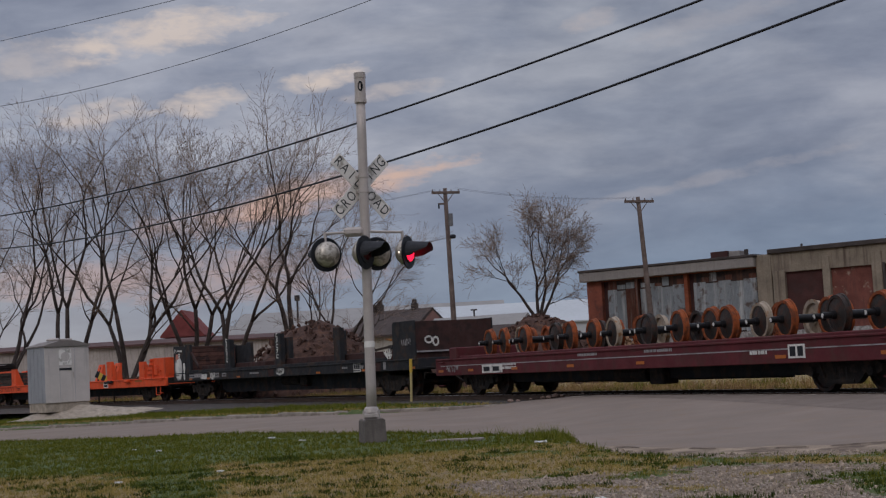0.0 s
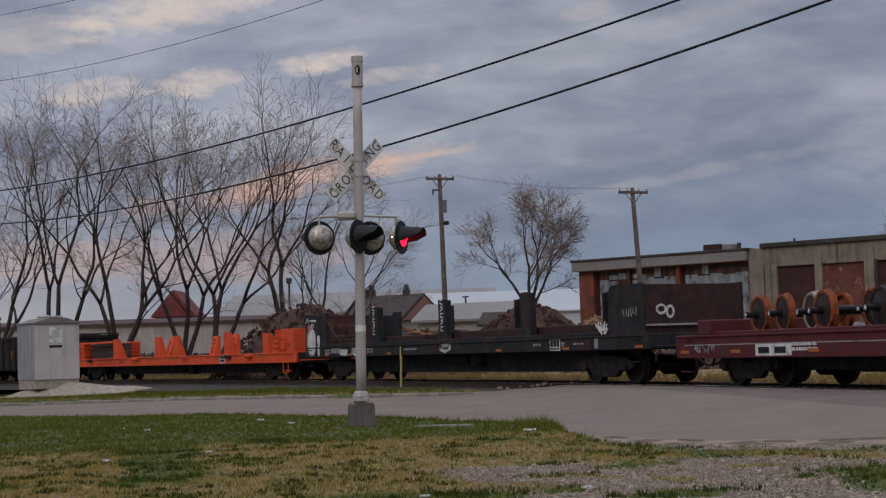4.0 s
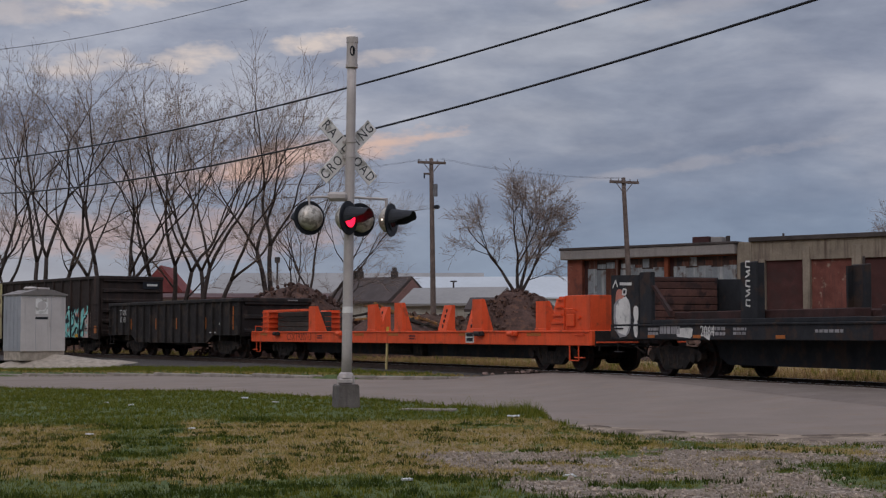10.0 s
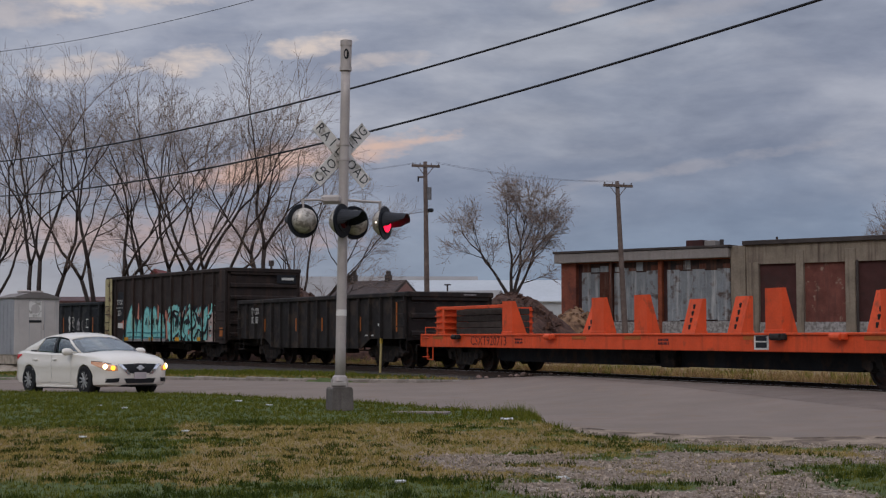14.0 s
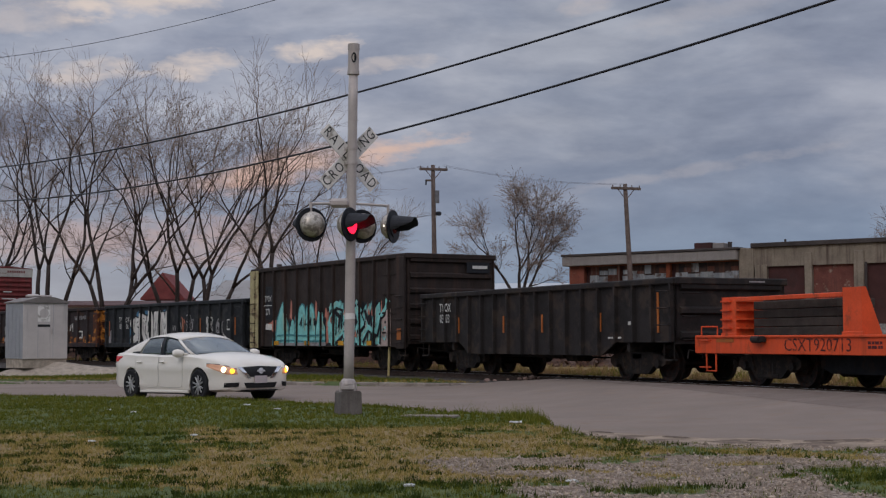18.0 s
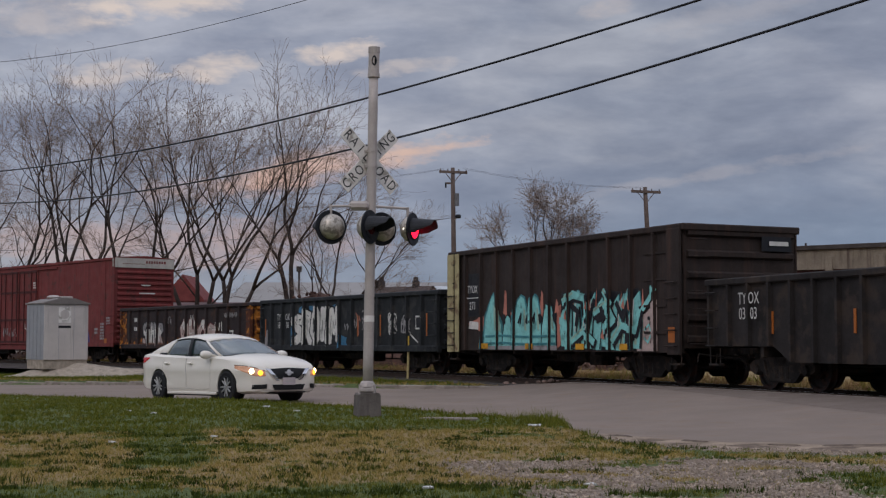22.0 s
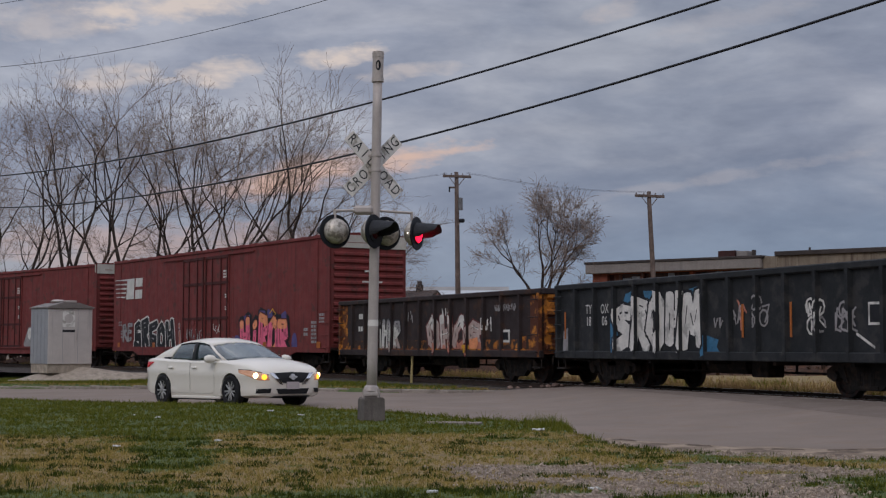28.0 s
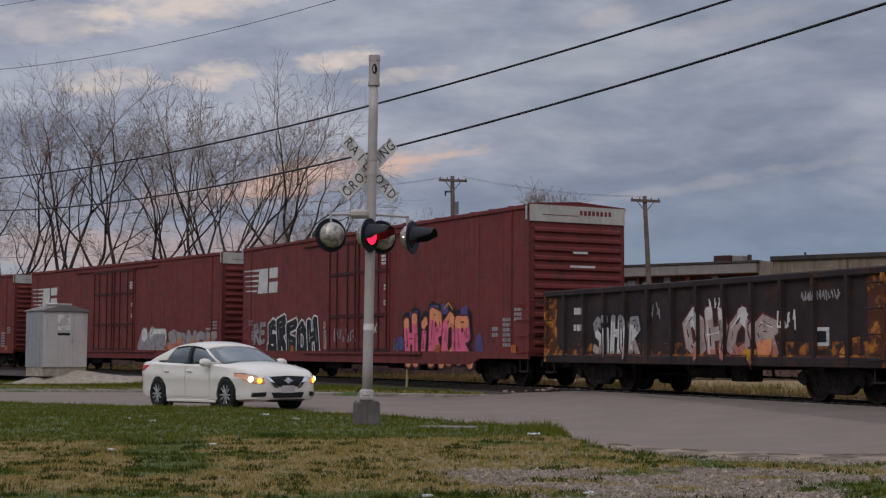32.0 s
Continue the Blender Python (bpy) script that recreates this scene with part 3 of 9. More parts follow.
# ---- yard behind the track ----
M_brick = mat("old_red_brick", (0.20, 0.062, 0.040), 0.9, 0, 0.25, 1.2, 20, 0.35, stain=((0.12, 0.045, 0.034), 0.4, 1.5), rand=0.12)
M_brickmid = mat("weathered_brick", (0.125, 0.044, 0.034), 0.9, 0, 0.3, 1.2, 20, 0.35, stain=((0.26, 0.19, 0.15), 0.10, 2.6), streak=((0.075, 0.034, 0.028), 0.4), rand=0.12)
M_brickdark = mat("sooty_brick", (0.062, 0.025, 0.023), 0.9, 0, 0.25, 1.0, 20, 0.3, stain=((0.050, 0.024, 0.022), 0.4, 1.3))
M_corr = mat("weathered_corrugated_sheet", (0.235, 0.25, 0.265), 0.65, 0.3, 0.22, 0.8, 12, 0.1, stain=((0.115, 0.085, 0.075), 0.30, 1.6), streak=((0.50, 0.49, 0.48), 0.42), rand=0.2)
M_corrust = mat("rusty_sheet", (0.115, 0.045, 0.030), 0.8, 0.2, 0.3, 1.0, 12, 0.15, streak=((0.20, 0.17, 0.16), 0.35), rand=0.2)
M_pier = mat("stained_concrete_pier", (0.215, 0.175, 0.135), 0.9, 0, 0.22, 0.8, 12, 0.25, streak=((0.085, 0.060, 0.048), 0.45))
M_roofedge = mat("tarred_roof_edge", (0.055, 0.045, 0.042), 0.9, 0, 0.3, 1.0, 10, 0.2)
M_fascia = mat("pale_roof_fascia", (0.23, 0.205, 0.19), 0.8, 0, 0.2, 0.7, 10, 0.1, streak=((0.20, 0.17, 0.15), 0.4))
M_glassdark = mat("grimy_window_glass", (0.020, 0.022, 0.026), 0.25, 0, 0.3, 1.0, 8, 0.05, stain=((0.17, 0.17, 0.17), 0.35, 1.2))
M_rustpost = mat("rust_red_post", (0.21, 0.060, 0.030), 0.85, 0.1, 0.25, 1.5, 12, 0.1)


M_rustglass = mat("rust_stained_panes", (0.050, 0.028, 0.022), 0.6, 0, 0.4, 1.4, 10, 0.1, streak=((0.12, 0.05, 0.03), 0.4), stain=((0.02, 0.017, 0.017), 0.4, 1.5))


def workshop():
    """Derelict brick workshop: a low wing with sheeted bays, a taller wing with brick bays between piers."""
    turn = math.atan2(-13.0, 17.1)
    length = 34.0
    b = thing("workshop_building", Matrix.Translation((6.9, 84.0, 0)) @ Matrix.Rotation(turn, 4, "Z"), "derelict brick workshop with sheet-metal bays and concrete piers", "building", kind="structure")
    low = 10.6
    part("wall", Kit().box(0, low, 0.25, 0.6, 0, 5.55).box(0, 0.35, 0.6, 14, 0, 5.55), M_brickdark, b)
    part("corner_pier", Kit().box(-0.02, 0.95, -0.05, 0.25, 0, 5.5), M_brick, b, "orange-red brick corner pier")
    part("fascia", Kit().box(-0.3, low, -0.4, 0.3, 5.35, 5.88, c=0.03), M_fascia, b, "pale fascia board")
    part("roof", Kit().box(-0.35, low + 0.1, -0.45, 14.2, 5.884, 6.02, c=0.02), M_roofedge, b)
    part("sill_beam", Kit().box(0.95, low, -0.02, 0.25, 0, 2.0), M_concrete, b)
    bays = ((1.30, 3.05), (3.42, 6.15), (6.75, low - 0.1))
    for i, (x0, x1) in enumerate(bays):
        win = part("window_band", Kit().box(x0, x1, 0.12, 0.22, 4.72, 5.3), M_rustglass, b, "row of broken grimy panes")
        n = int((x1 - x0) / 0.45)
        for j in range(n):
            w = (x1 - x0) / n
            x = x0 + w * j
            if noise.noise((x * 3, i, 0)) > -0.12:
                part("pane", Kit().box(x + 0.03, x + w - 0.03, 0.08, 0.118, 4.80, 5.05 + 0.25 * noise.noise((x * 5, i, 3)) if (j + i) % 4 else 5.28), M_corr if (j + i) % 3 else M_corrust, win)
        part("lintel", Kit().box(x0 - 0.2, x1 + 0.2, -0.02, 0.24, 5.3, 5.42), M_rustpost, b)
        sheets = int((x1 - x0) / 0.8) + 1
        for j in range(sheets):
            w = (x1 - x0) / sheets
            xa = x0 + w * j
            k, waves = Kit(), 9
            rows = []
            for z in (2.03 + 0.05 * (j % 2), 4.80 - 0.08 * ((j * 3 + i) % 2)):
                rows.append([(xa + w * q / (waves * 2), 0.05 + 0.03 * (q % 2) + 0.015 * (j % 2), z) for q in range(waves * 2 + 1)])
            k.sheet(rows)
            part("sheet", k, M_corrust if i == 0 and j == 2 else M_corr, b)
        part("post", Kit().box(x1 + 0.08, x1 + (0.30 if i else 0.24), -0.06, 0.2, 0, 5.35), M_rustpost if i == 1 else M_corrust, b)
    # roof vent box
    part("roof_vent", Kit().box(7.5, 8.5, 0.8, 1.7, 6.0, 6.42, c=0.02), M_brickdark, b, "dark box vent")
    part("vent_hood", Kit().box(8.55, 9.2, 0.9, 1.5, 6.0, 6.38, c=0.03), M_fascia, b)
    part("vent_pipe", Kit().tube((9.45, 1.2, 5.98), (9.45, 1.2, 6.42), 0.12, n=8), M_roofedge, b)
    # taller wing
    part("wall", Kit().box(low, length, 0.3, 0.65, 0, 5.9), M_brickdark, b)
    part("band", Kit().box(low, length, -0.05, 0.3, 4.95, 5.95), M_pier, b, "stained concrete band")
    part("coping", Kit().box(low + 0.7, length + 0.2, -0.2, 14.0, 5.954, 6.20, c=0.03), M_roofedge, b, "black tarred parapet coping")
    x, i = low, 0
    for i, (x0, x1) in enumerate(((low, low + 0.84), (low + 0.90, low + 1.58), (low + 3.66, low + 4.06), (low + 6.28, low + 6.82), (low + 9.6, low + 10.05), (low + 12.4, low + 12.85))):
        part("pier", Kit().box(x0, x1, -0.12, 0.3, 0, 5.96 if i < 1 else 5.05 if i < 2 else 5.6, c=0.02), M_pier, b)
    for i, (x0, x1, m) in enumerate(((low + 1.58, low + 3.66, M_brickdark), (low + 4.06, low + 6.28, M_brickmid), (low + 6.82, low + 9.6, M_brickdark), (low + 10.05, low + 12.4, M_brickmid), (low + 12.85, length, M_brickdark))):
        panel = part("brick_panel", Kit().box(x0, x1, 0.1, 0.295, 1.9, 4.95), m, b, "bricked-up bay")
        part("sill_beam", Kit().box(x0, x1, -0.04, 0.3, 0, 1.92), M_concrete, b)
    part("downpipe", Kit().tube((low + 6.95, -0.2, 0.2), (low + 6.95, -0.2, 5.0), 0.07, n=8), M_roofedge, b)
    part("bird_post", Kit().tube((low + 2.5, 0.2, 6.15), (low + 2.5, 0.2, 6.36), 0.06, n=6), M_roofedge, b)


workshop()

# far buildings
M_whiteroof = mat("white_metal_roof", (0.43, 0.445, 0.46), 0.6, 0.1, 0.08, 0.1, 2, 0.0)
M_greyroof = mat("dull_grey_roof", (0.25, 0.235, 0.225), 0.9, 0, 0.12, 0.2, 3, 0.0)
M_cream = mat("cream_siding", (0.36, 0.33, 0.29), 0.85, 0, 0.15, 0.3, 4, 0.05, streak=((0.25, 0.22, 0.19), 0.3))
M_dullwall = mat("dull_mauve_siding", (0.36, 0.315, 0.29), 0.85, 0, 0.22, 0.5, 5, 0.05, streak=((0.17, 0.14, 0.125), 0.35))
M_darkshingle = mat("dark_shingles", (0.066, 0.050, 0.046), 0.9, 0, 0.2, 0.8, 10, 0.2)
M_pinkgable = mat("dull_pink_siding", (0.22, 0.12, 0.105), 0.85, 0, 0.15, 0.8, 8, 0.1)
M_barnred = mat("barn_red", (0.17, 0.042, 0.038), 0.85, 0, 0.2, 0.6, 8, 0.1)
M_trimred = mat("rusty_roof_trim", (0.085, 0.045, 0.042), 0.85, 0, 0.2, 0.4, 6, 0.1)


def shed(name, x, y, w, d, eave, ridge, wall, roof, label, turn=0, windows=0, category="building", z0=-0.3, gable=None, over=0.4, ridge_along_x=True):
    b = thing(name, pose(x, y, 0, 0, 0, turn), label, category, kind="structure")
    part("wall", Kit().box(-w / 2, w / 2, -d / 2, d / 2, z0, eave), wall, b)
    if ridge_along_x:
        part("roof", Kit().prism([(-d / 2 - over, eave - 0.05), (d / 2 + over, eave - 0.05), (d / 2 + over, eave + 0.12), (0, ridge), (-d / 2 - over, eave + 0.12)], -w / 2 - over, w / 2 + over, axis="x"), roof, b)
        if gable:
            for e in (-1, 1):
                part("gable", Kit().prism([(-d / 2, eave), (d / 2, eave), (0, ridge - 0.25)], min(e * (w / 2 + over), e * (w / 2 + over + 0.05)), max(e * (w / 2 + over), e * (w / 2 + over + 0.05)), axis="x"), gable, b)
    else:
        part("roof", Kit().prism([(-w / 2 - over, eave - 0.05), (w / 2 + over, eave - 0.05), (w / 2 + over, eave + 0.12), (0, ridge), (-w / 2 - over, eave + 0.12)], -d / 2 - over, d / 2 + over), roof, b)
        if gable:
            part("gable", Kit().prism([(-w / 2, eave), (w / 2, eave), (0, ridge - 0.2)], -d / 2 - over - 0.05, -d / 2 - over), gable, b)
    for i in range(windows):
        wx = -w / 2 + w * (i + 0.5) / windows
        win = part("window", Kit().box(wx - 0.6, wx + 0.6, -d / 2 - 0.06, -d / 2 - 0.002, eave * 0.45, eave * 0.8), M_glassdark, b)
        part("window_frame", Kit().box(wx - 0.7, wx + 0.7, -d / 2 - 0.09, -d / 2 - 0.062, eave * 0.8, eave * 0.84), wall, win)
    return b


shed("warehouse", 9.0, 196, 34, 16, 5.6, 8.7, M_whiteroof, M_whiteroof, "distant long white-roofed warehouse")
shed("warehouse", -15.5, 240, 42, 26, 7.5, 11.0, M_cream, M_greyroof, "distant cream warehouse with a broad grey roof", windows=14)
b = shed("house", -5.6, 120, 6.0, 5.5, 3.6, 5.75, M_cream, M_darkshingle, "house with dark shingled roof and brick chimneys", turn=-36, windows=2, gable=M_pinkgable)
for x, h in ((-2.6, 6.3), (-2.0, 6.6), (1.6, 6.5)):
    ch = part("chimney", Kit().box(x - 0.2, x + 0.2, -0.25, 0.25, 4.6, h - 0.3, c=0.02), M_roofedge, b)
    part("chimney_pot", Kit().tube((x, 0, h - 0.3), (x, 0, h), 0.2, n=8), M_roofedge, ch)
b = shed("house", 0.9, 108, 6.6, 5.0, 3.2, 4.55, M_cream, M_greyroof, "low grey-roofed house with a pale gable", turn=-22, windows=3, gable=M_cream)
part("vent_pipe", Kit().tube((-0.5, 0, 4.4), (-0.5, 0, 5.0), 0.07, n=6).box(-0.72, -0.28, -0.1, 0.1, 4.95, 5.05), M_roofedge, b)
b = shed("outbuilding", 3.0, 95, 2.4, 2.4, 2.6, 3.5, M_brickdark, M_darkshingle, "small dark gabled outbuilding", turn=-15)
b = shed("barn", -28.7, 150, 3.6, 6.0, 5.3, 8.0, M_barnred, M_barnred, "red gabled barn", ridge_along_x=False, gable=M_barnred, windows=1)
b = shed("long_shed", -32, 140, 52, 8.0, 4.4, 5.0, M_dullwall, M_trimred, "long low pale shed with a dull brown roof", windows=0)
b = shed("long_shed", -14, 150, 20, 8.0, 5.0, 6.2, M_dullwall, M_greyroof, "pale shed with a grey roof behind the trees", windows=0)
part("vent_stack", Kit().tube((-3.4, 0, 6.0), (-3.4, 0, 8.4), 0.10, n=8).box(-3.65, -3.15, -0.25, 0.25, 8.4, 8.95), M_roofedge, b)
b = shed("factory_shed", 60, 190, 70, 30, 7.0, 8.5, M_cream, M_greyroof, "distant grey factory shed")


# ---- heaps of earth and rubble ----
M_earth = mat("dark_brown_earth", (0.062, 0.036, 0.026), 0.97, 0, 0.4, 1.6, 10, 1.0, stain=((0.10, 0.048, 0.030), 0.4, 2.5))
M_rubble = mat("brick_rubble", (0.066, 0.036, 0.028), 0.95, 0, 0.45, 2.2, 12, 1.0, stain=((0.11, 0.055, 0.036), 0.3, 4.0))


def heap(name, x, y, rx, ry, h, material, label, seed, clods=700):
    b = thing(name, pose(x, y, 0), label, "heap", kind="stuff")
    k = Kit()
    n, rings = 40, 14
    rows = []
    for r in range(rings + 1):
        t = r / rings
        row = []
        for i in range(n + 1):
            a = 2 * math.pi * (i % n) / n
            wob = 1 + 0.22 * noise.noise((math.cos(a) * 1.6 + seed, math.sin(a) * 1.6, 0))
            px, py = rx * t * wob * math.cos(a), ry * t * wob * math.sin(a)
            z = h * (1 - t ** 1.7) * (1 + 0.15 * noise.noise((px * 0.8, py * 0.8, seed))) + 0.16 * noise.noise((px * 2.2, py * 2.2, seed + 3)) - 0.1
            row.append((px, py, z if t < 1 else -0.3))
        rows.append(row)
    k.sheet(rows)
    part("mound", k, material, b, smooth=False)
    rnd = random.Random(seed)
    c = Kit()
    for _ in range(clods):
        t, a = math.sqrt(rnd.random()), rnd.uniform(0, 2 * math.pi)
        px, py = rx * t * math.cos(a), ry * t * math.sin(a)
        s = rnd.uniform(0.04, 0.13)
        m = Matrix.Translation((px, py, h * (1 - t ** 1.7) - 0.02)) @ Euler((rnd.uniform(0, 3), rnd.uniform(0, 3), rnd.uniform(0, 3))).to_matrix().to_4x4()
        c.box(-s, s, -s * 0.7, s * 0.6, -s * 0.5, s * 0.5, m)
    part("clods", c, material, b)["kind"] = "stuff"
    return b


heap("rubble_heap", -7.2, 68.0, 4.6, 3.2, 3.5, M_rubble, "heap of reddish-brown rubble behind the track", 3)
heap("rubble_heap", 3.3, 70.0, 4.0, 3.2, 3.25, M_rubble, "heap of brick rubble behind the track", 8)
M_sand = mat("tan_sandy_earth", (0.24, 0.14, 0.082), 0.97, 0, 0.3, 1.6, 10, 0.8, stain=((0.10, 0.055, 0.035), 0.4, 2.5))
heap("sand_heap", 6.6, 71.5, 2.4, 2.2, 2.6, M_sand, "heap of tan sandy earth beside the rubble", 12, 300)
heap("earth_bank", -1.5, 68.5, 9.0, 2.4, 2.1, M_earth, "long low bank of dark earth", 5, 600)
heap("earth_bank", -19.0, 91.0, 13.0, 2.6, 1.5, M_earth, "long low bank of dark earth under the trees", 6, 500)
heap("earth_bank", 11.0, 63.0, 7.0, 2.2, 1.1, M_earth, "low bank of dark earth by the workshop", 9, 400)


# pile of broken beams and boards beside the heap
M_board = mat("weathered_yellow_board", (0.28, 0.135, 0.045), 0.9, 0, 0.3, 2, 20, 0.3, stain=((0.09, 0.05, 0.035), 0.5, 2.5), rand=0.35)
pile = thing("timber_pile", pose(-2.6, 66.5, 0.0), "untidy pile of broken boards and dark beams", "timber pile")
rnd = random.Random(19)
for i in range(26):
    l, tilt, turn = rnd.uniform(1.2, 3.2), rnd.uniform(-24, 24), rnd.uniform(-35, 35)
    m = pose(rnd.uniform(-2.2, 2.2), rnd.uniform(-0.9, 0.9), rnd.uniform(0.6, 2.15), 0, tilt, turn)
    part("board", Kit().box(-l / 2, l / 2, -0.09, 0.09, -0.05, 0.05, m, 0.01), M_board if i % 3 == 0 else M_tie, pile)
part("core", Kit().lathe([(2.7, -0.2), (2.5, 0.5), (1.9, 1.3), (0.9, 1.95), (0.0, 2.1)], n=14), M_rubble, pile)

# ---- bare trees ----
M_bark = mat("grey_brown_bark", (0.052, 0.039, 0.034), 0.95, 0, 0.3, 3, 20, 0.5)
M_twig = mat("thin_brown_twigs", (0.195, 0.138, 0.108), 0.95, 0, 0.25, 2, 20, 0.0)


def tree(x, y, height, leans, fork, seed, label, wide=1.0, thick=1.0, lush=1.0, rise=0.055, first=0.292):
    """leans: how far each stem slants, sideways and in depth, and how tall it is; fork: how high the stems part."""
    rnd = random.Random(seed)
    t = thing("bare_tree", pose(x, y, -0.05), label, "tree", "bare trees behind the track")
    wood, twigs = Kit(), Kit()

    def turned(d, angle, spin):
        side = Matrix.Rotation(spin, 3, d) @ d.orthogonal().normalized()
        return (d * math.cos(angle) + side * math.sin(angle)).normalized()

    def shoot(p, d, length, r, level):
        """A bough that winds upwards, forks at its tip and throws side twigs."""
        n = 6 if level == 0 else 5 if level < 3 else 4 if level < 5 else 2
        wind = 0.085 if level == 0 else 0.15 if level < 4 else 0.24
        tip = max(r * 0.68, 0.0065)
        pts, rad, dirs = [p], [r], [d]
        sway = Vector((rnd.gauss(0, wind), rnd.gauss(0, wind), 0))
        for i in range(n):
            d = (d + sway * (0.5 if i < n / 2 else -0.7) + Vector((rnd.gauss(0, wind * 0.5), rnd.gauss(0, wind * 0.5), rnd.gauss(0, wind * 0.3) + rise * (0.5 if level == 0 else 1.0 if level < 2 else 0.5 if level < 4 else 0.1)))).normalized()
            p = p + d * (length / n)
            pts.append(p)
            rad.append(r + (tip - r) * (i + 1) / n)
            dirs.append(d)
        (wood if level < 4 else twigs).sweep(pts, rad, 7 if level < 2 else 5 if level < 4 else 3)
        if level >= 6 or length < 0.25:
            # a short budding twig
            a = pts[rnd.randint(1, n)]
            b = a + turned(d, rnd.uniform(0.2, 1.1), rnd.uniform(0, 6.283)) * rnd.uniform(0.2, 0.5)
            twigs.sweep([a, a.lerp(b, 0.5) + Vector((0, 0, 0.03)), b], [0.007, 0.0065, 0.0085], 3)
            return
        spin = rnd.uniform(0, 6.283)
        forks = 3 if rnd.random() < (0.12 if level < 3 else 0.3) else 2
        for k in range(forks):
            ang = rnd.uniform(0.22, 0.60) * wide
            lead = rnd.uniform(0.74, 0.86) if k == 0 else rnd.uniform(0.62, 0.82)
            shoot(p, turned(d, ang * (0.6 if k == 0 else 1.15), spin + 6.283 * k / forks + rnd.uniform(-0.5, 0.5)), length * lead, tip * (0.92 if k == 0 else 0.74), level + 1)
        for k in range(int((0.35 if level == 0 else 0.6 if level < 3 else 1.75) * lush + rnd.random())):
            f = rnd.uniform(0.45, 0.97) if level == 0 else rnd.uniform(0.15, 0.95)
            i = min(int(f * n), n - 1)
            q = pts[i].lerp(pts[i + 1], f * n - i)
            nd = turned(dirs[i + 1], rnd.uniform(0.55, 1.05) * min(wide, 1.15), rnd.uniform(0, 6.283))
            if nd.z < 0.05:
                nd.z = 0.05 + 0.1 * rnd.random()
            shoot(q, nd.normalized(), length * rnd.uniform(0.34, 0.60), max(rad[i] * 0.42, 0.0065), level + (2 if level < 4 else 1))

    r0 = 0.172 * (height / 16) ** 0.8 * thick
    top = Vector((0, 0, fork))
    if fork > 0.6:
        wood.sweep([Vector((0, 0, 0)), top * 0.5, top], [r0 * 1.45, r0 * 1.22, r0 * 1.15], 8)
    for lx, ly, size in leans:
        d = Vector((lx, ly, 1.0)).normalized()
        shoot(top - Vector((0, 0, 0.1)), d, (height - fork) * size * first, r0 * (0.75 + 0.25 * size), 0)
    part("trunk", wood, M_bark, t, smooth="all")
    part("crown", twigs, M_twig, t, "open crown of thin budding twigs")
    return t


# place, height, fork, then each stem's slant, depth and share of the height
TREES = ((-30.3, 94, 17.0, 0.3, ((-0.42, 0.1, 0.95), (-0.10, -0.1, 1.0), (0.25, 0.1, 1.0), (0.48, 0.2, 0.8))),
         (-25.2, 92, 17.2, 1.2, ((-0.30, 0.0, 1.0), (0.06, 0.12, 1.05), (0.42, -0.1, 0.95))),
         (-21.5, 92, 17.2, 0.6, ((-0.38, 0.1, 0.95), (-0.08, -0.1, 1.05), (0.18, 0.1, 1.0), (0.46, 0.0, 0.9))),
         (-17.9, 95, 17.4, 0.6, ((-0.36, 0.1, 0.95), (0.0, -0.1, 1.05), (0.30, 0.1, 1.0))),
         (-15.4, 92, 17.0, 0.4, ((-0.22, 0.1, 1.0), (0.10, -0.1, 1.05), (0.34, 0.0, 0.95))),
         (-10.8, 90, 16.4, 2.4, ((-0.34, 0.0, 1.0), (0.08, 0.1, 1.05))),
         (-9.2, 92, 11.6, 0.5, ((-0.30, 0.1, 0.9), (0.22, -0.1, 1.05), (0.55, 0.1, 1.0), (0.95, 0.0, 0.95))),
         (-38.5, 106, 17.0, 0.5, ((-0.2, 0.0, 1.0), (0.1, 0.1, 1.0), (0.35, 0.0, 0.9))))
for i, (x, y, h, fork, leans) in enumerate(TREES):
    tree(x, y, h, leans, fork, 100 + i, "tall bare multi-stemmed tree with budding twigs")
tree(3.6, 75, 8.9, ((-0.50, 0.1, 0.95), (-0.04, -0.15, 1.05), (0.24, 0.15, 1.05), (0.58, 0.0, 0.85)), 3.1, 37, "small bare round-crowned tree behind the rubble", 1.0, 0.95, 1.5, 0.045, 0.295)
tree(29.5, 92, 9.0, ((-0.3, 0.0, 1.0), (0.2, 0.0, 1.0)), 1.5, 41, "bare tree behind the workshop")


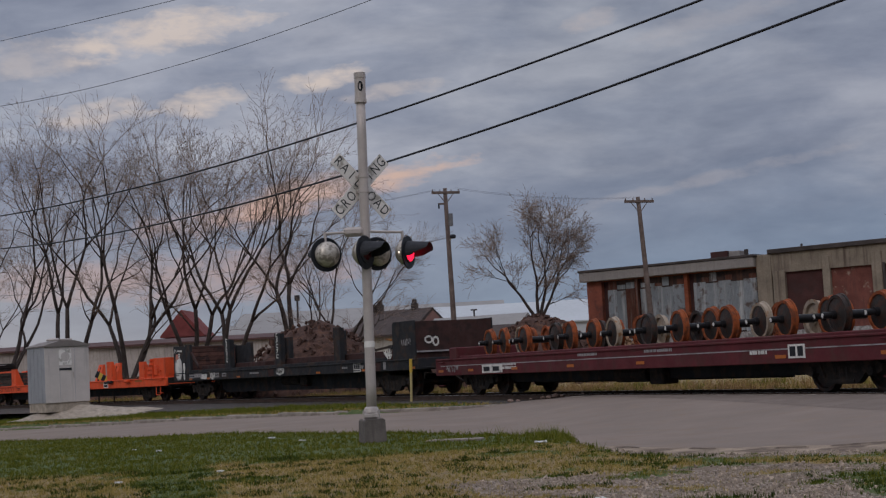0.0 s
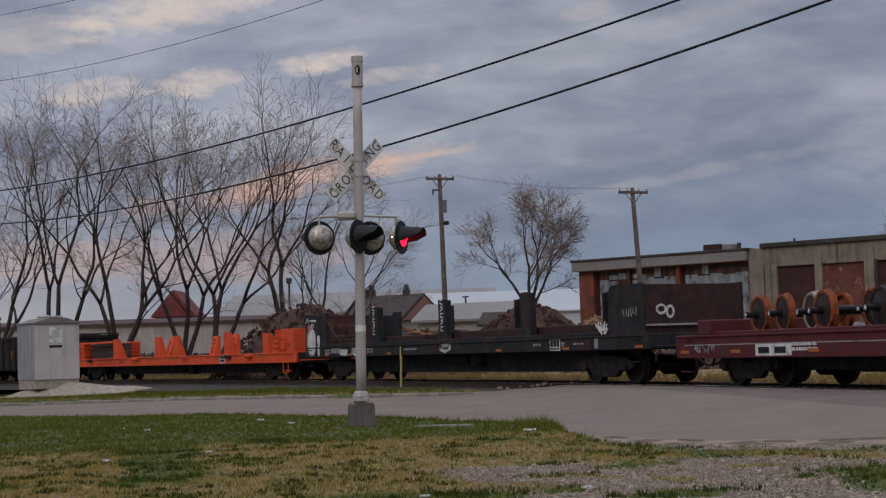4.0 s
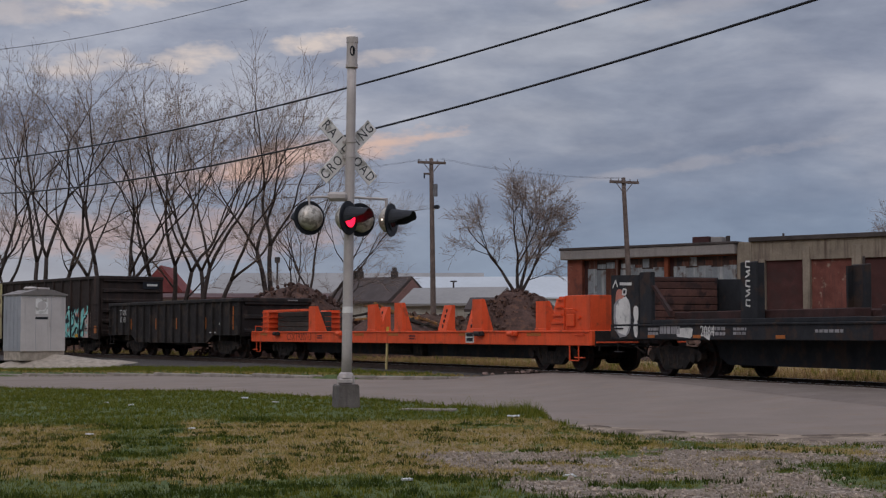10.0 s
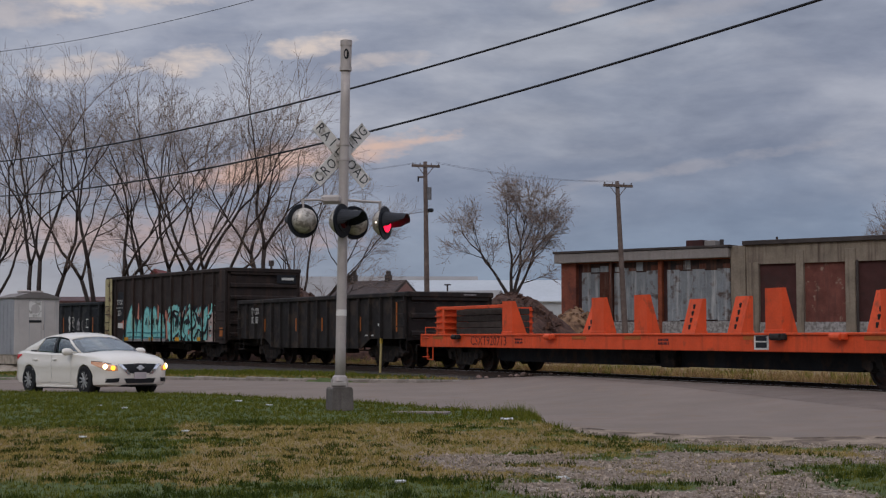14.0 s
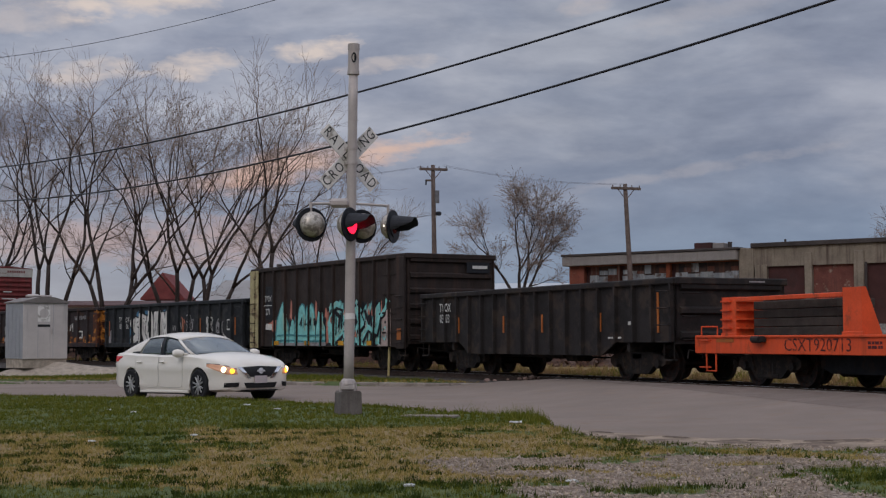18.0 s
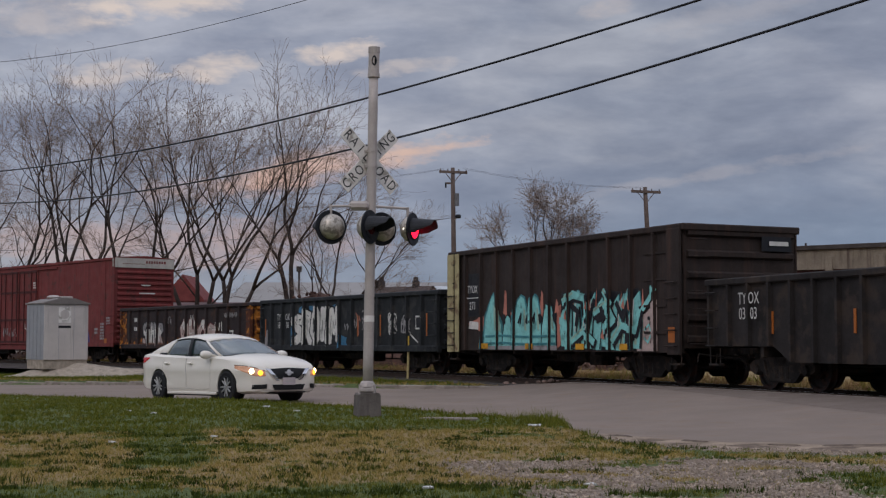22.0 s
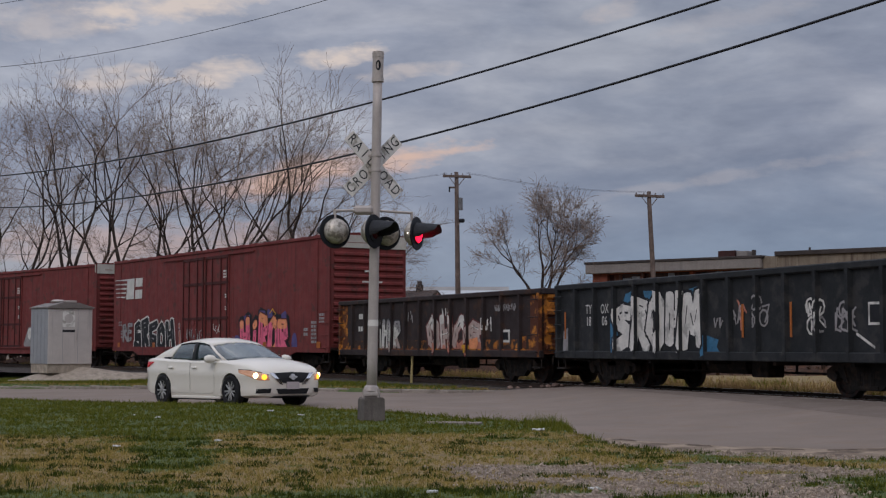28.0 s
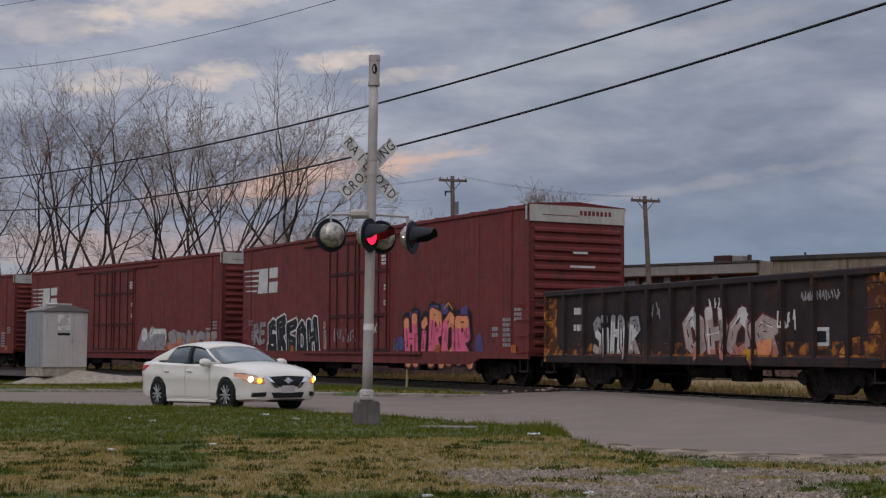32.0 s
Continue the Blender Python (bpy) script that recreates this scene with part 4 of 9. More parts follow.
# ---- utility poles and wires ----
def utility_pole(x, y, top, lean, arm, turn, fittings, label):
    p = thing("utility_pole", pose(x, y, -0.1), label, "utility pole", "utility poles")
    k = Kit().sweep([(lean * i / 8, 0, (top + 0.1) * i / 8) for i in range(9)], [0.17 - 0.06 * i / 8 for i in range(9)], 10)
    part("pole", k, M_wood, p, smooth="all")
    m = Matrix.Translation((lean, 0, top - 0.15)) @ Matrix.Rotation(radians(turn), 4, "Z")
    part("crossarm", Kit().box(-arm / 2, arm / 2, -0.16, -0.05, -0.07, 0.07, m, 0.01), M_wood, p)
    for e in (-1, 1):
        part("brace", Kit().tube(m @ Vector((e * arm * 0.28, -0.1, -0.05)), m @ Vector((0, -0.1, -0.6)), 0.022, n=5), M_wood, p)
    for f in (-0.46, -0.2, 0.2, 0.46):
        part("insulator", Kit().lathe([(0.02, 0), (0.035, 0.02), (0.02, 0.05), (0.035, 0.08), (0.0, 0.12)], m @ Matrix.Translation((f * arm, -0.1, 0.07)), 8), M_wood, p)
    if fittings:
        part("transformer", Kit().tube((lean + 0.22, -0.05, top - 2.0), (lean + 0.22, -0.05, top - 1.32), 0.13, n=12), M_oldgrey, p, "grey can transformer")
        part("bracket", Kit().box(-0.42, 0, -0.05, 0.05, -0.05, 0.05, Matrix.Translation((lean, 0, top - 0.75)), 0.01), M_wood, p)
        part("cutout", Kit().box(lean - 0.42, lean - 0.34, -0.05, 0.05, top - 1.0, top - 0.72), M_black, p)
        part("street_light_arm", Kit().tube((lean, 0, top - 2.9), (lean + 0.28, -0.2, top - 2.6), 0.03, n=6), M_galv, p)
        part("street_light_head", Kit().box(lean + 0.14, lean + 0.46, -0.32, -0.1, top - 2.70, top - 2.48, c=0.06), M_black, p)
    return p


utility_pole(-0.75, 80, 10.75, -0.14, 1.6, 18, True, "old wooden utility pole with transformer and crossarm")
utility_pole(9.55, 76, 9.25, -0.42, 1.7, 22, False, "leaning wooden utility pole with crossarm")


def cable(name, a, b, sag, r, label):
    a, b = Vector(a), Vector(b)
    k, n = Kit(), 40
    pts = [a.lerp(b, i / n) - Vector((0, 0, sag * 4 * (i / n) * (1 - i / n))) for i in range(n + 1)]
    k.sweep(pts, r, 5)
    return tagged(part(name, k, M_thinwire, smooth="all"), label, "cable")


# rows: turn and rise at three bearings, depth at the first and the last
for name, label, r, (ua, va), (um, vm), (ub, vb), da, db in (
        ("overhead_cable", "thick black overhead cable crossing the street", 0.024, (-0.3015, 0.1196), (-0.0658, 0.1688), (0.1369, 0.2285), 52.7, 27.6),
        ("overhead_cable", "thick black overhead cable crossing the street", 0.024, (-0.3015, 0.0958), (-0.0496, 0.1400), (0.2523, 0.2285), 55.0, 23.2),
        ("overhead_wire", "thin grey overhead wire", 0.008, (-0.3015, 0.1958), (-0.2246, 0.2085), (-0.1458, 0.2270), 40.0, 33.0),
        ("overhead_wire", "thin grey overhead wire", 0.008, (-0.3015, 0.2420), (-0.25, 0.2510), (-0.20, 0.2600), 40.0, 34.0)):
    a, b = Vector((ua * da, da, 1.2 + va * da)), Vector((ub * db, db, 1.2 + vb * db))
    d = b - a
    t = (um * a.y - a.x) / (d.x - um * d.y)
    mid = a + d * t
    bow = (mid.z - 1.2 - vm * mid.y) / (t * (1 - t))
    k, pts = Kit(), []
    for i in range(61):
        f = -0.6 + 2.2 * i / 60
        p = a + d * f
        p.z -= bow * f * (1 - f)
        pts.append(p)
    k.sweep(pts, r, 6)
    tagged(part(name, k, M_thinwire if r < 0.02 else M_wire, smooth="all"), label, "cable")
for dy, dz in ((0.0, 0.0), (0.25, -0.02)):
    cable("utility_wire", (-0.3 - 0.4 * dy, 80 + dy, 10.75 + dz), (9.0, 76 + dy, 9.25 + dz), 0.25, 0.006, "thin wire between two utility poles")
    cable("utility_wire", (-1.4, 80 + dy, 10.7 + dz), (-34, 92 + dy, 9.2), 0.5, 0.006, "thin wire running behind the trees")
cable("utility_wire", (-0.85, 80, 8.0), (-34, 90, 6.8), 0.5, 0.012, "thin wire running behind the trees")

# ---- signal cabinet on its gravel pad ----
M_cab = mat("pale_grey_cabinet_paint", (0.52, 0.465, 0.435), 0.55, 0.1, 0.08, 1.5, 20, 0.03, streak=((0.30, 0.27, 0.25), 0.3))
M_cabside = mat("darker_cabinet_grey", (0.34, 0.335, 0.345), 0.5, 0.4, 0.08, 1.5, 20, 0.03, streak=((0.25, 0.26, 0.28), 0.3))
M_lid = mat("stained_grey_lid", (0.20, 0.175, 0.16), 0.7, 0.2, 0.2, 2, 20, 0.05)
M_pad = mat("pale_crushed_stone", (0.33, 0.275, 0.22), 0.95, 0, 0.3, 4, 40, 0.6)
cab = thing("signal_cabinet", pose(-17.84, 63.45, 0.40, 0, 0, 38.6), "pale grey metal railway signal cabinet with a hipped lid", "cabinet")
part("body", Kit().box(-1.0, 1.0, -0.95, 0.95, 0.03, 2.42, c=0.02), M_cab, cab)
part("base_rail", Kit().box(-0.98, 0.98, -0.9, 0.9, -0.35, 0.03), M_pad, cab, "pale stone footing")
# one side of the cabinet is a darker grey than its front
part("side_sheet", Kit().box(-1.012, -1.002, -0.93, 0.93, 0.05, 2.4), M_cabside, cab)
for y in (-0.6, -0.2, 0.2, 0.6):
    part("side_seam", Kit().box(-1.022, -1.012, y - 0.02, y + 0.02, 0.05, 2.4), M_cabside, cab)
part("lid", Kit().prism([(-1.06, 0.0), (1.06, 0.0), (1.06, 0.05), (0.35, 0.25), (-0.35, 0.25), (-1.06, 0.05)], -1.02, 1.02, Matrix.Translation((0, 0, 2.42))), M_lid, cab, "hipped sheet-metal lid")
part("lid_vent", Kit().lathe([(0.28, 0), (0.3, 0.06), (0.2, 0.12), (0.0, 0.13)], Matrix.Translation((-0.2, 0, 2.69)), 12).box(0.1, 0.6, -0.2, 0.2, 2.69, 2.78, c=0.02), M_galv, cab)
for x in (-0.34, 0.34):
    part("door_seam", Kit().box(x - 0.008, x + 0.008, -0.953, -0.951, 0.08, 2.38), M_cabside, cab)
part("notice", Kit().box(-0.36, 0.20, -0.962, -0.952, 1.62, 2.30, c=0.004), M_white, cab, "faded white notice")
part("notice_mark", Kit().lathe([(0.2, 0), (0.2, 0.003), (0.15, 0.003)], Matrix.Translation((-0.08, -0.962, 1.98)) @ Matrix.Rotation(radians(90), 4, "X"), 16), M_cab, cab)
part("name_plate", Kit().box(-0.36, 0.20, -0.962, -0.952, 1.40, 1.50), M_letter, cab, "black strip with marks too small to read")
part("handle", Kit().tube((0.28, -0.99, 1.1), (0.28, -0.99, 1.32), 0.015, n=6).tube((0.28, -0.95, 1.1), (0.28, -0.99, 1.1), 0.015, n=6).tube((0.28, -0.95, 1.32), (0.28, -0.99, 1.32), 0.015, n=6), M_galv, cab)
k = Kit()
rows = []
for r in range(9):
    t = r / 8
    row = []
    for i in range(41):
        a = 2 * math.pi * (i % 40) / 40
        wob = 1 + 0.2 * noise.noise((math.cos(a) * 2, math.sin(a) * 2, 4))
        px, py = (2.9 + (3.2 if math.cos(a) > 0 else 0)) * t * wob * math.cos(a), 1.45 * t * wob * math.sin(a)
        row.append((px, py, 0.08 + 0.22 * (1 - step(0.10, 0.36, t)) - 0.36 * step(0.38, 1.0, t) + 0.03 * noise.noise((px * 2, py * 2, 0))))
    rows.append(row)
k.sheet(rows)
tagged(part("gravel_pad", k, M_pad, smooth="all", at=pose(-17.2, 63.2, 0.0)), "low mound of pale crushed stone under the cabinet", "gravel", kind="stuff")

# yellow marker post and stones by the track
M_yellow = mat("faded_yellow_post", (0.50, 0.32, 0.05), 0.7, 0, 0.15, 4, 30, 0.05)
M_paleyellow = mat("washed_out_yellow", (0.42, 0.33, 0.15), 0.7, 0, 0.15, 4, 30, 0.05)
mk = thing("marker_post", pose(-1.95, 46.9, 0.10, 3, 2, 0), "thin pale marker post with a faded yellow top", "marker post")
part("post", Kit().tube((0, 0, 0.88), (0, 0, 1.30), 0.050, n=10), M_yellow, mk)
part("post_foot", Kit().tube((0, 0, -0.1), (0, 0, 0.88), 0.040, n=10), M_paleyellow, mk)

# striped board and clutter in the yard
bar = thing("striped_barrier", pose(-18.2, 73.0, 0.0, 0, 0, -20), "yellow and black striped barrier board leaning in the yard", "barrier")
for i in range(6):
    m = pose(0, 0, 1.35, 0, 28, 0)
    part("stripe", Kit().box(-0.6 + 0.2 * i, -0.6 + 0.2 * (i + 1) - 0.003, -0.02, 0.02, -0.16, 0.16, m), M_yellow if i % 2 else M_black, bar)
for x in (-0.45, 0.45):
    part("leg", Kit().box(x - 0.03, x + 0.03, 0.03, 0.09, -0.05, 1.35), M_tie, bar)

# ---- crossing signal ----
MX, MY = -1.60, 23.2
SIG = thing("crossing_signal", pose(MX, MY, 0.06), "grey railroad crossing signal mast with crossbuck and four hooded lamps", "railroad signal")
part("base_block", Kit().prism([(-0.185, -0.2), (0.185, -0.2), (0.165, 0.31), (0.14, 0.34), (-0.14, 0.34), (-0.165, 0.31)], -0.18, 0.18, Matrix.Rotation(radians(20), 4, "Z")), M_basegrey, SIG, "chipped concrete base")
part("base_casting", Kit().box(-0.13, 0.13, -0.13, 0.13, 0.34, 0.44, c=0.03).lathe([(0.13, 0.44), (0.11, 0.5), (0.085, 0.53)], n=16), M_galv, SIG)
for a in (45, 135, 225, 315):
    part("bolt", Kit().tube((0.16 * math.cos(radians(a)), 0.16 * math.sin(radians(a)), 0.33), (0.16 * math.cos(radians(a)), 0.16 * math.sin(radians(a)), 0.47), 0.018, n=6), M_galv, SIG)
LEAN = 0.085
TOP = 5.85
kit = Kit().sweep([(LEAN * (0.42 + 0.5 * i) / TOP, 0, 0.42 + 0.5 * i) for i in range(11)], [0.082 - 0.0008 * i for i in range(11)], 20)
part("mast", kit, M_galv, SIG, smooth="all")
part("upper_sleeve", Kit().tube((LEAN * 0.92, 0, 5.36), (LEAN * 0.92, 0, 5.42), 0.098, n=20).tube((LEAN * 0.92, 0, 5.42), (LEAN, 0, 5.76), 0.088, n=20).tube((LEAN, 0, 5.76), (LEAN, 0, TOP), 0.094, n=20), M_galv, SIG, smooth="flat")
part("sleeve_slot", Kit().lathe([(0.055, 0.0), (0.055, 0.006), (0.035, 0.006), (0.035, 0.0)], Matrix.Translation((LEAN * 0.96 + 0.012, -0.086, 5.62)) @ Matrix.Rotation(radians(90), 4, "X") @ Matrix.Diagonal((0.75, 1.5, 1, 1)), 16), M_black, SIG, "dark oval opening")
part("tape_band", Kit().tube((LEAN * 0.26, 0, 1.46), (LEAN * 0.27, 0, 1.56), 0.084, n=20), M_white, SIG, "strip of pale tape")

# crossbuck: two blades on the far side of the mast
CB = Matrix.Translation((LEAN * 0.7 - 0.045, 0.11, 4.04)) @ Matrix.Rotation(radians(31), 4, "Z")
for tilt, words, dy in ((-45, "RAILROAD", 0.0), (45, "CROSSING", 0.03)):
    m = CB @ Matrix.Translation((0, dy, 0)) @ Matrix.Rotation(radians(-tilt), 4, "Y")
    blade = part("crossbuck_blade", Kit().box(-0.64, 0.64, -0.006, 0.006, -0.115, 0.115, c=0.004), M_white, SIG, "weathered white blade reading " + words, at=m)
    for i, letter in enumerate(words):
        writing(letter, 0.235, M_letter, blade, pose((i - 3.5) * 0.158, -0.0065, 0.0), name="letter", stretch=0.80)
for z in (3.94, 4.18):
    part("clamp", Kit().tube((LEAN * z / TOP, 0, z - 0.02), (LEAN * z / TOP, 0, z + 0.02), 0.088, n=18).box(LEAN * 0.7 - 0.13, LEAN * 0.7 + 0.05, 0.05, 0.12, z - 0.02, z + 0.02), M_galv, SIG, smooth="flat")

# lamp arms
ZL = 2.95
A1, A2 = Vector((0.66, 0.30, 0)), Vector((-0.60, -0.22, 0))       # lamps that face the street; lamps that face away
part("junction_box", Kit().box(-0.30, 0.02, -0.12, 0.10, 0.28, 0.42, Matrix.Translation((0.0, 0.0, ZL)), 0.04), M_galv, SIG, "grey crossarm junction box")
for tip in (Vector((0.62, 0.25, 0.33)), Vector((-0.58, -0.18, 0.33))):
    k = Kit().tube((0, 0, ZL + 0.35), (tip.x, tip.y, ZL + 0.33), 0.021, n=8)
    k.tube((tip.x, tip.y, ZL + 0.35), (tip.x, tip.y, ZL + 0.2), 0.024, n=8)
    part("arm", k, M_galv, SIG)


def lamp(x, y, facing, name_label, peep):
    """A head whose front looks along facing (degrees from +x)."""
    m = Matrix.Translation((x, y, ZL)) @ Matrix.Rotation(radians(facing), 4, "Z") @ Matrix.Rotation(radians(90), 4, "Y")
    head = part("lamp_background", Kit().lathe([(0.0, -0.012), (0.265, -0.012), (0.272, 0.0), (0.265, 0.012), (0.0, 0.012)], m, 32), M_black, SIG, name_label, smooth="flat")
    part("lamp_housing", Kit().lathe([(0.20, -0.01), (0.205, -0.05), (0.19, -0.11), (0.13, -0.17), (0.06, -0.195), (0.0, -0.20)], m, 28), M_dome, head, "dull aluminium housing", smooth="flat")
    part("lens_ring", Kit().lathe([(0.155, 0.012), (0.175, 0.012), (0.17, 0.03), (0.155, 0.03)], m, 28), M_black, head)
    part("lens", Kit().lathe([(0.0, 0.014), (0.150, 0.014), (0.12, 0.03), (0.0, 0.042)], m, 28), M_lens, head, "dark red lens", smooth="flat")
    # hood: a half tunnel over the lens, longer at the top
    k, pts = Kit(), []
    for i in range(17):
        deg = -24 + 226 * i / 16
        a = radians(deg)
        reach = 0.37 - 0.27 * step(150, 202, deg) - 0.16 * step(10, -24, deg)
        pts.append((a, reach))
    rows = []
    for r, c in ((0.172, 0.135), (0.180, 0.143)):
        for end in ((0, 1) if r < 0.175 else (1, 0)):
            rr = c if end else r
            rows.append([Vector((-rr * math.sin(a), rr * math.cos(a), 0.012 + end * reach)) for a, reach in pts])
    rows.append(rows[0])
    k.sheet([[m @ p for p in row] for row in rows])
    part("hood", k, M_hood, head, "black tunnel hood")
    if peep:
        part("peep_light", Kit().box(-0.012, 0.012, -0.20, -0.17, -0.09, -0.06, m), M_spot, head, "small lit side window")
    return m


FACE1, FACE2 = -27, 122
L_R = lamp(0.70, 0.28, FACE1 + 7, "black lamp background facing the street", True)
L_C = lamp(0.045, -0.20, FACE1, "black lamp background facing the street", False)
lamp(-0.575, -0.18, FACE2, "black lamp background seen from behind", False)
lamp(0.20, 0.22, FACE2, "black lamp background seen from behind", False)

# the lit lamp: one glowing lens disc that alternates between the two street-side heads
glow = Kit().lathe([(0.0, 0.045), (0.148, 0.030), (0.148, 0.036), (0.10, 0.062), (0.0, 0.075)], n=28)
lit = part("lit_signal_lens", glow, M_redglow, smooth="flat", at=Matrix.Translation((MX, MY, 0.06)) @ L_R)
tagged(lit, "glowing red flashing signal light in its hood", "signal light")

# ---- railcars: x runs forward, y to the far side, z = 0 on the rail ----
WHEEL_R = 0.43
AXLES, CARS = [], []       # what turns, and what rolls along the track


def wheelset_kit():
    k = Kit()
    for y in (-0.755, 0.755):
        o = 1 if y > 0 else -1
        m = Matrix.Translation((0, y, 0)) @ Matrix.Rotation(radians(-90 * o), 4, "X")
        k.lathe([(0.09, -0.06), (0.15, -0.07), (0.16, -0.02), (0.34, 0.0), (0.37, -0.07), (WHEEL_R + 0.03, -0.075), (WHEEL_R + 0.025, -0.045), (WHEEL_R, -0.03), (WHEEL_R - 0.005, 0.07), (0.36, 0.07), (0.33, 0.025), (0.17, 0.01), (0.15, 0.08), (0.08, 0.085)], m, 20)
    k.tube((0, -1.02, 0), (0, 1.02, 0), 0.085, n=10)
    for a in range(5):
        d = Vector((math.cos(a * 1.257), 0, math.sin(a * 1.257)))
        k.tube(Vector((0, -0.79, 0)) + d * 0.22, Vector((0, -0.765, 0)) + d * 0.22, 0.035, n=6)
    return k


WHEELSET = wheelset_kit().mesh("wheelset", M_steel, "flat")


def truck_frame_kit():
    k = Kit()
    shape = [(-1.17, 0.55), (-1.02, 0.63), (-0.45, 0.70), (0.45, 0.70), (1.02, 0.63), (1.17, 0.55), (1.17, 0.42), (1.06, 0.36), (0.72, 0.40), (0.52, 0.22), (0.40, 0.17), (-0.40, 0.17), (-0.52, 0.22), (-0.72, 0.40), (-1.06, 0.36), (-1.17, 0.42)]
    for y in (-1.05, 1.05):
        k.prism(shape, y - 0.07, y + 0.07)
        o = -1 if y < 0 else 1
        for x in (-0.89, 0.89):
            k.tube((x, y, 0.43), (x, y + 0.13 * o, 0.43), 0.125, 0.10, 10)
        for x in (-0.2, 0.0, 0.2):
            k.tube((x, y + 0.02 * o, 0.26), (x, y + 0.02 * o, 0.5), 0.085, n=8)
        k.box(-0.38, 0.38, y - 0.1, y + 0.1, 0.2, 0.26)
        k.tube((-0.62, y + 0.08 * o, 0.62), (-0.50, y + 0.08 * o, 0.3), 0.03, n=5)
    k.box(-0.22, 0.22, -1.12, 1.12, 0.5, 0.68, c=0.03)
    for x in (-0.45, 0.45):
        k.box(x - 0.05, x + 0.05, -0.95, 0.95, 0.30, 0.40)
    return k


TRUCK = truck_frame_kit().mesh("truck", M_frame, False)


def trucks(car, reach):
    for x in (-reach, reach):
        tr = part("truck", TRUCK, M_frame, car, at=pose(x, 0, 0))
        for dx in (-0.89, 0.89):
            ws = part("wheelset", WHEELSET, M_steel, tr, "grimy steel wheels on an axle", at=pose(dx, 0, WHEEL_R))
            AXLES.append((ws, dx))


def couplers(car, half, material):
    for e in (-1, 1):
        k = Kit()
        k.box(min(e * (half - 0.4), e * (half + 0.55)), max(e * (half - 0.4), e * (half + 0.55)), -0.1, 0.1, 0.72, 0.92, c=0.02)
        k.box(min(e * (half + 0.5), e * (half + 0.85)), max(e * (half + 0.5), e * (half + 0.85)), -0.17, 0.17, 0.68, 0.98, c=0.06)
        k.tube((e * (half + 0.25), -0.35, 0.72), (e * (half + 0.7), -0.2, 0.42), 0.03, n=6)
        k.tube((e * (half + 0.7), -0.2, 0.42), (e * (half + 0.95), 0, 0.48), 0.03, n=6)
        part("coupler", k, material, car, "grimy knuckle coupler with hanging air hose")
        k = Kit()
        k.tube((e * (half + 0.12), -1.25, 0.75), (e * (half + 0.12), -0.2, 0.62), 0.018, n=5)
        k.tube((e * (half + 0.12), -1.25, 0.75), (e * (half + 0.12), -1.28, 0.55), 0.018, n=5)
        part("uncoupling_lever", k, material, car)


def ladder(car, x, y, z0, z1, width, material, out, along_x=True, pitch=0.36):
    """Rungs held off a side (along x) or an end (along y)."""
    n = max(2, int((z1 - z0) / pitch) + 1)
    for i in range(n):
        z = z0 + (z1 - z0) * i / (n - 1)
        k = Kit()
        if along_x:
            a, b = (x - width / 2, y + out, z), (x + width / 2, y + out, z)
            k.tube(a, b, 0.016, n=5)
            for q in (a, b):
                k.tube(q, (q[0], y, q[2]), 0.016, n=5)
        else:
            a, b = (x + out, y - width / 2, z), (x + out, y + width / 2, z)
            k.tube(a, b, 0.016, n=5)
            for q in (a, b):
                k.tube(q, (x, q[1], q[2]), 0.016, n=5)
        part("rung", k, material, car)


def stencil(car, x, z, y, w, h, material, rows=2, name="stencil_mark", seed=1):
    """Lettering too small to read, as plain bars."""
    rnd, k = random.Random(seed), Kit()
    rh = h / (rows * 1.5)
    for r in range(rows):
        zz, xx = z + h / 2 - rh * (1.5 * r + 1), x - w / 2
        while xx < x + w / 2 - 0.02:
            l = min(rnd.uniform(0.05, 0.16) * (1 + rh * 3), x + w / 2 - xx)
            k.box(xx, xx + l * 0.8, y - 0.004, y - 0.001, zz, zz + rh)
            xx += l
    bars = part(name, k, material, car, "small white painted marks")
    bars["kind"] = "stuff"
    return bars


def clip(poly, lo, hi):
    """The piece of an (x, z) outline between two heights of x."""
    for limit, keep in ((lo, 1), (hi, -1)):
        out = []
        for i, (p, q) in enumerate(zip(poly, poly[1:] + poly[:1])):
            a, b = (p[0] - limit) * keep, (q[0] - limit) * keep
            if a >= 0:
                out.append(p)
            if a * b < 0:
                t = a / (a - b)
                out.append((limit, p[1] + t * (q[1] - p[1])))
        poly = out
        if len(poly) < 3:
            return []
    return poly


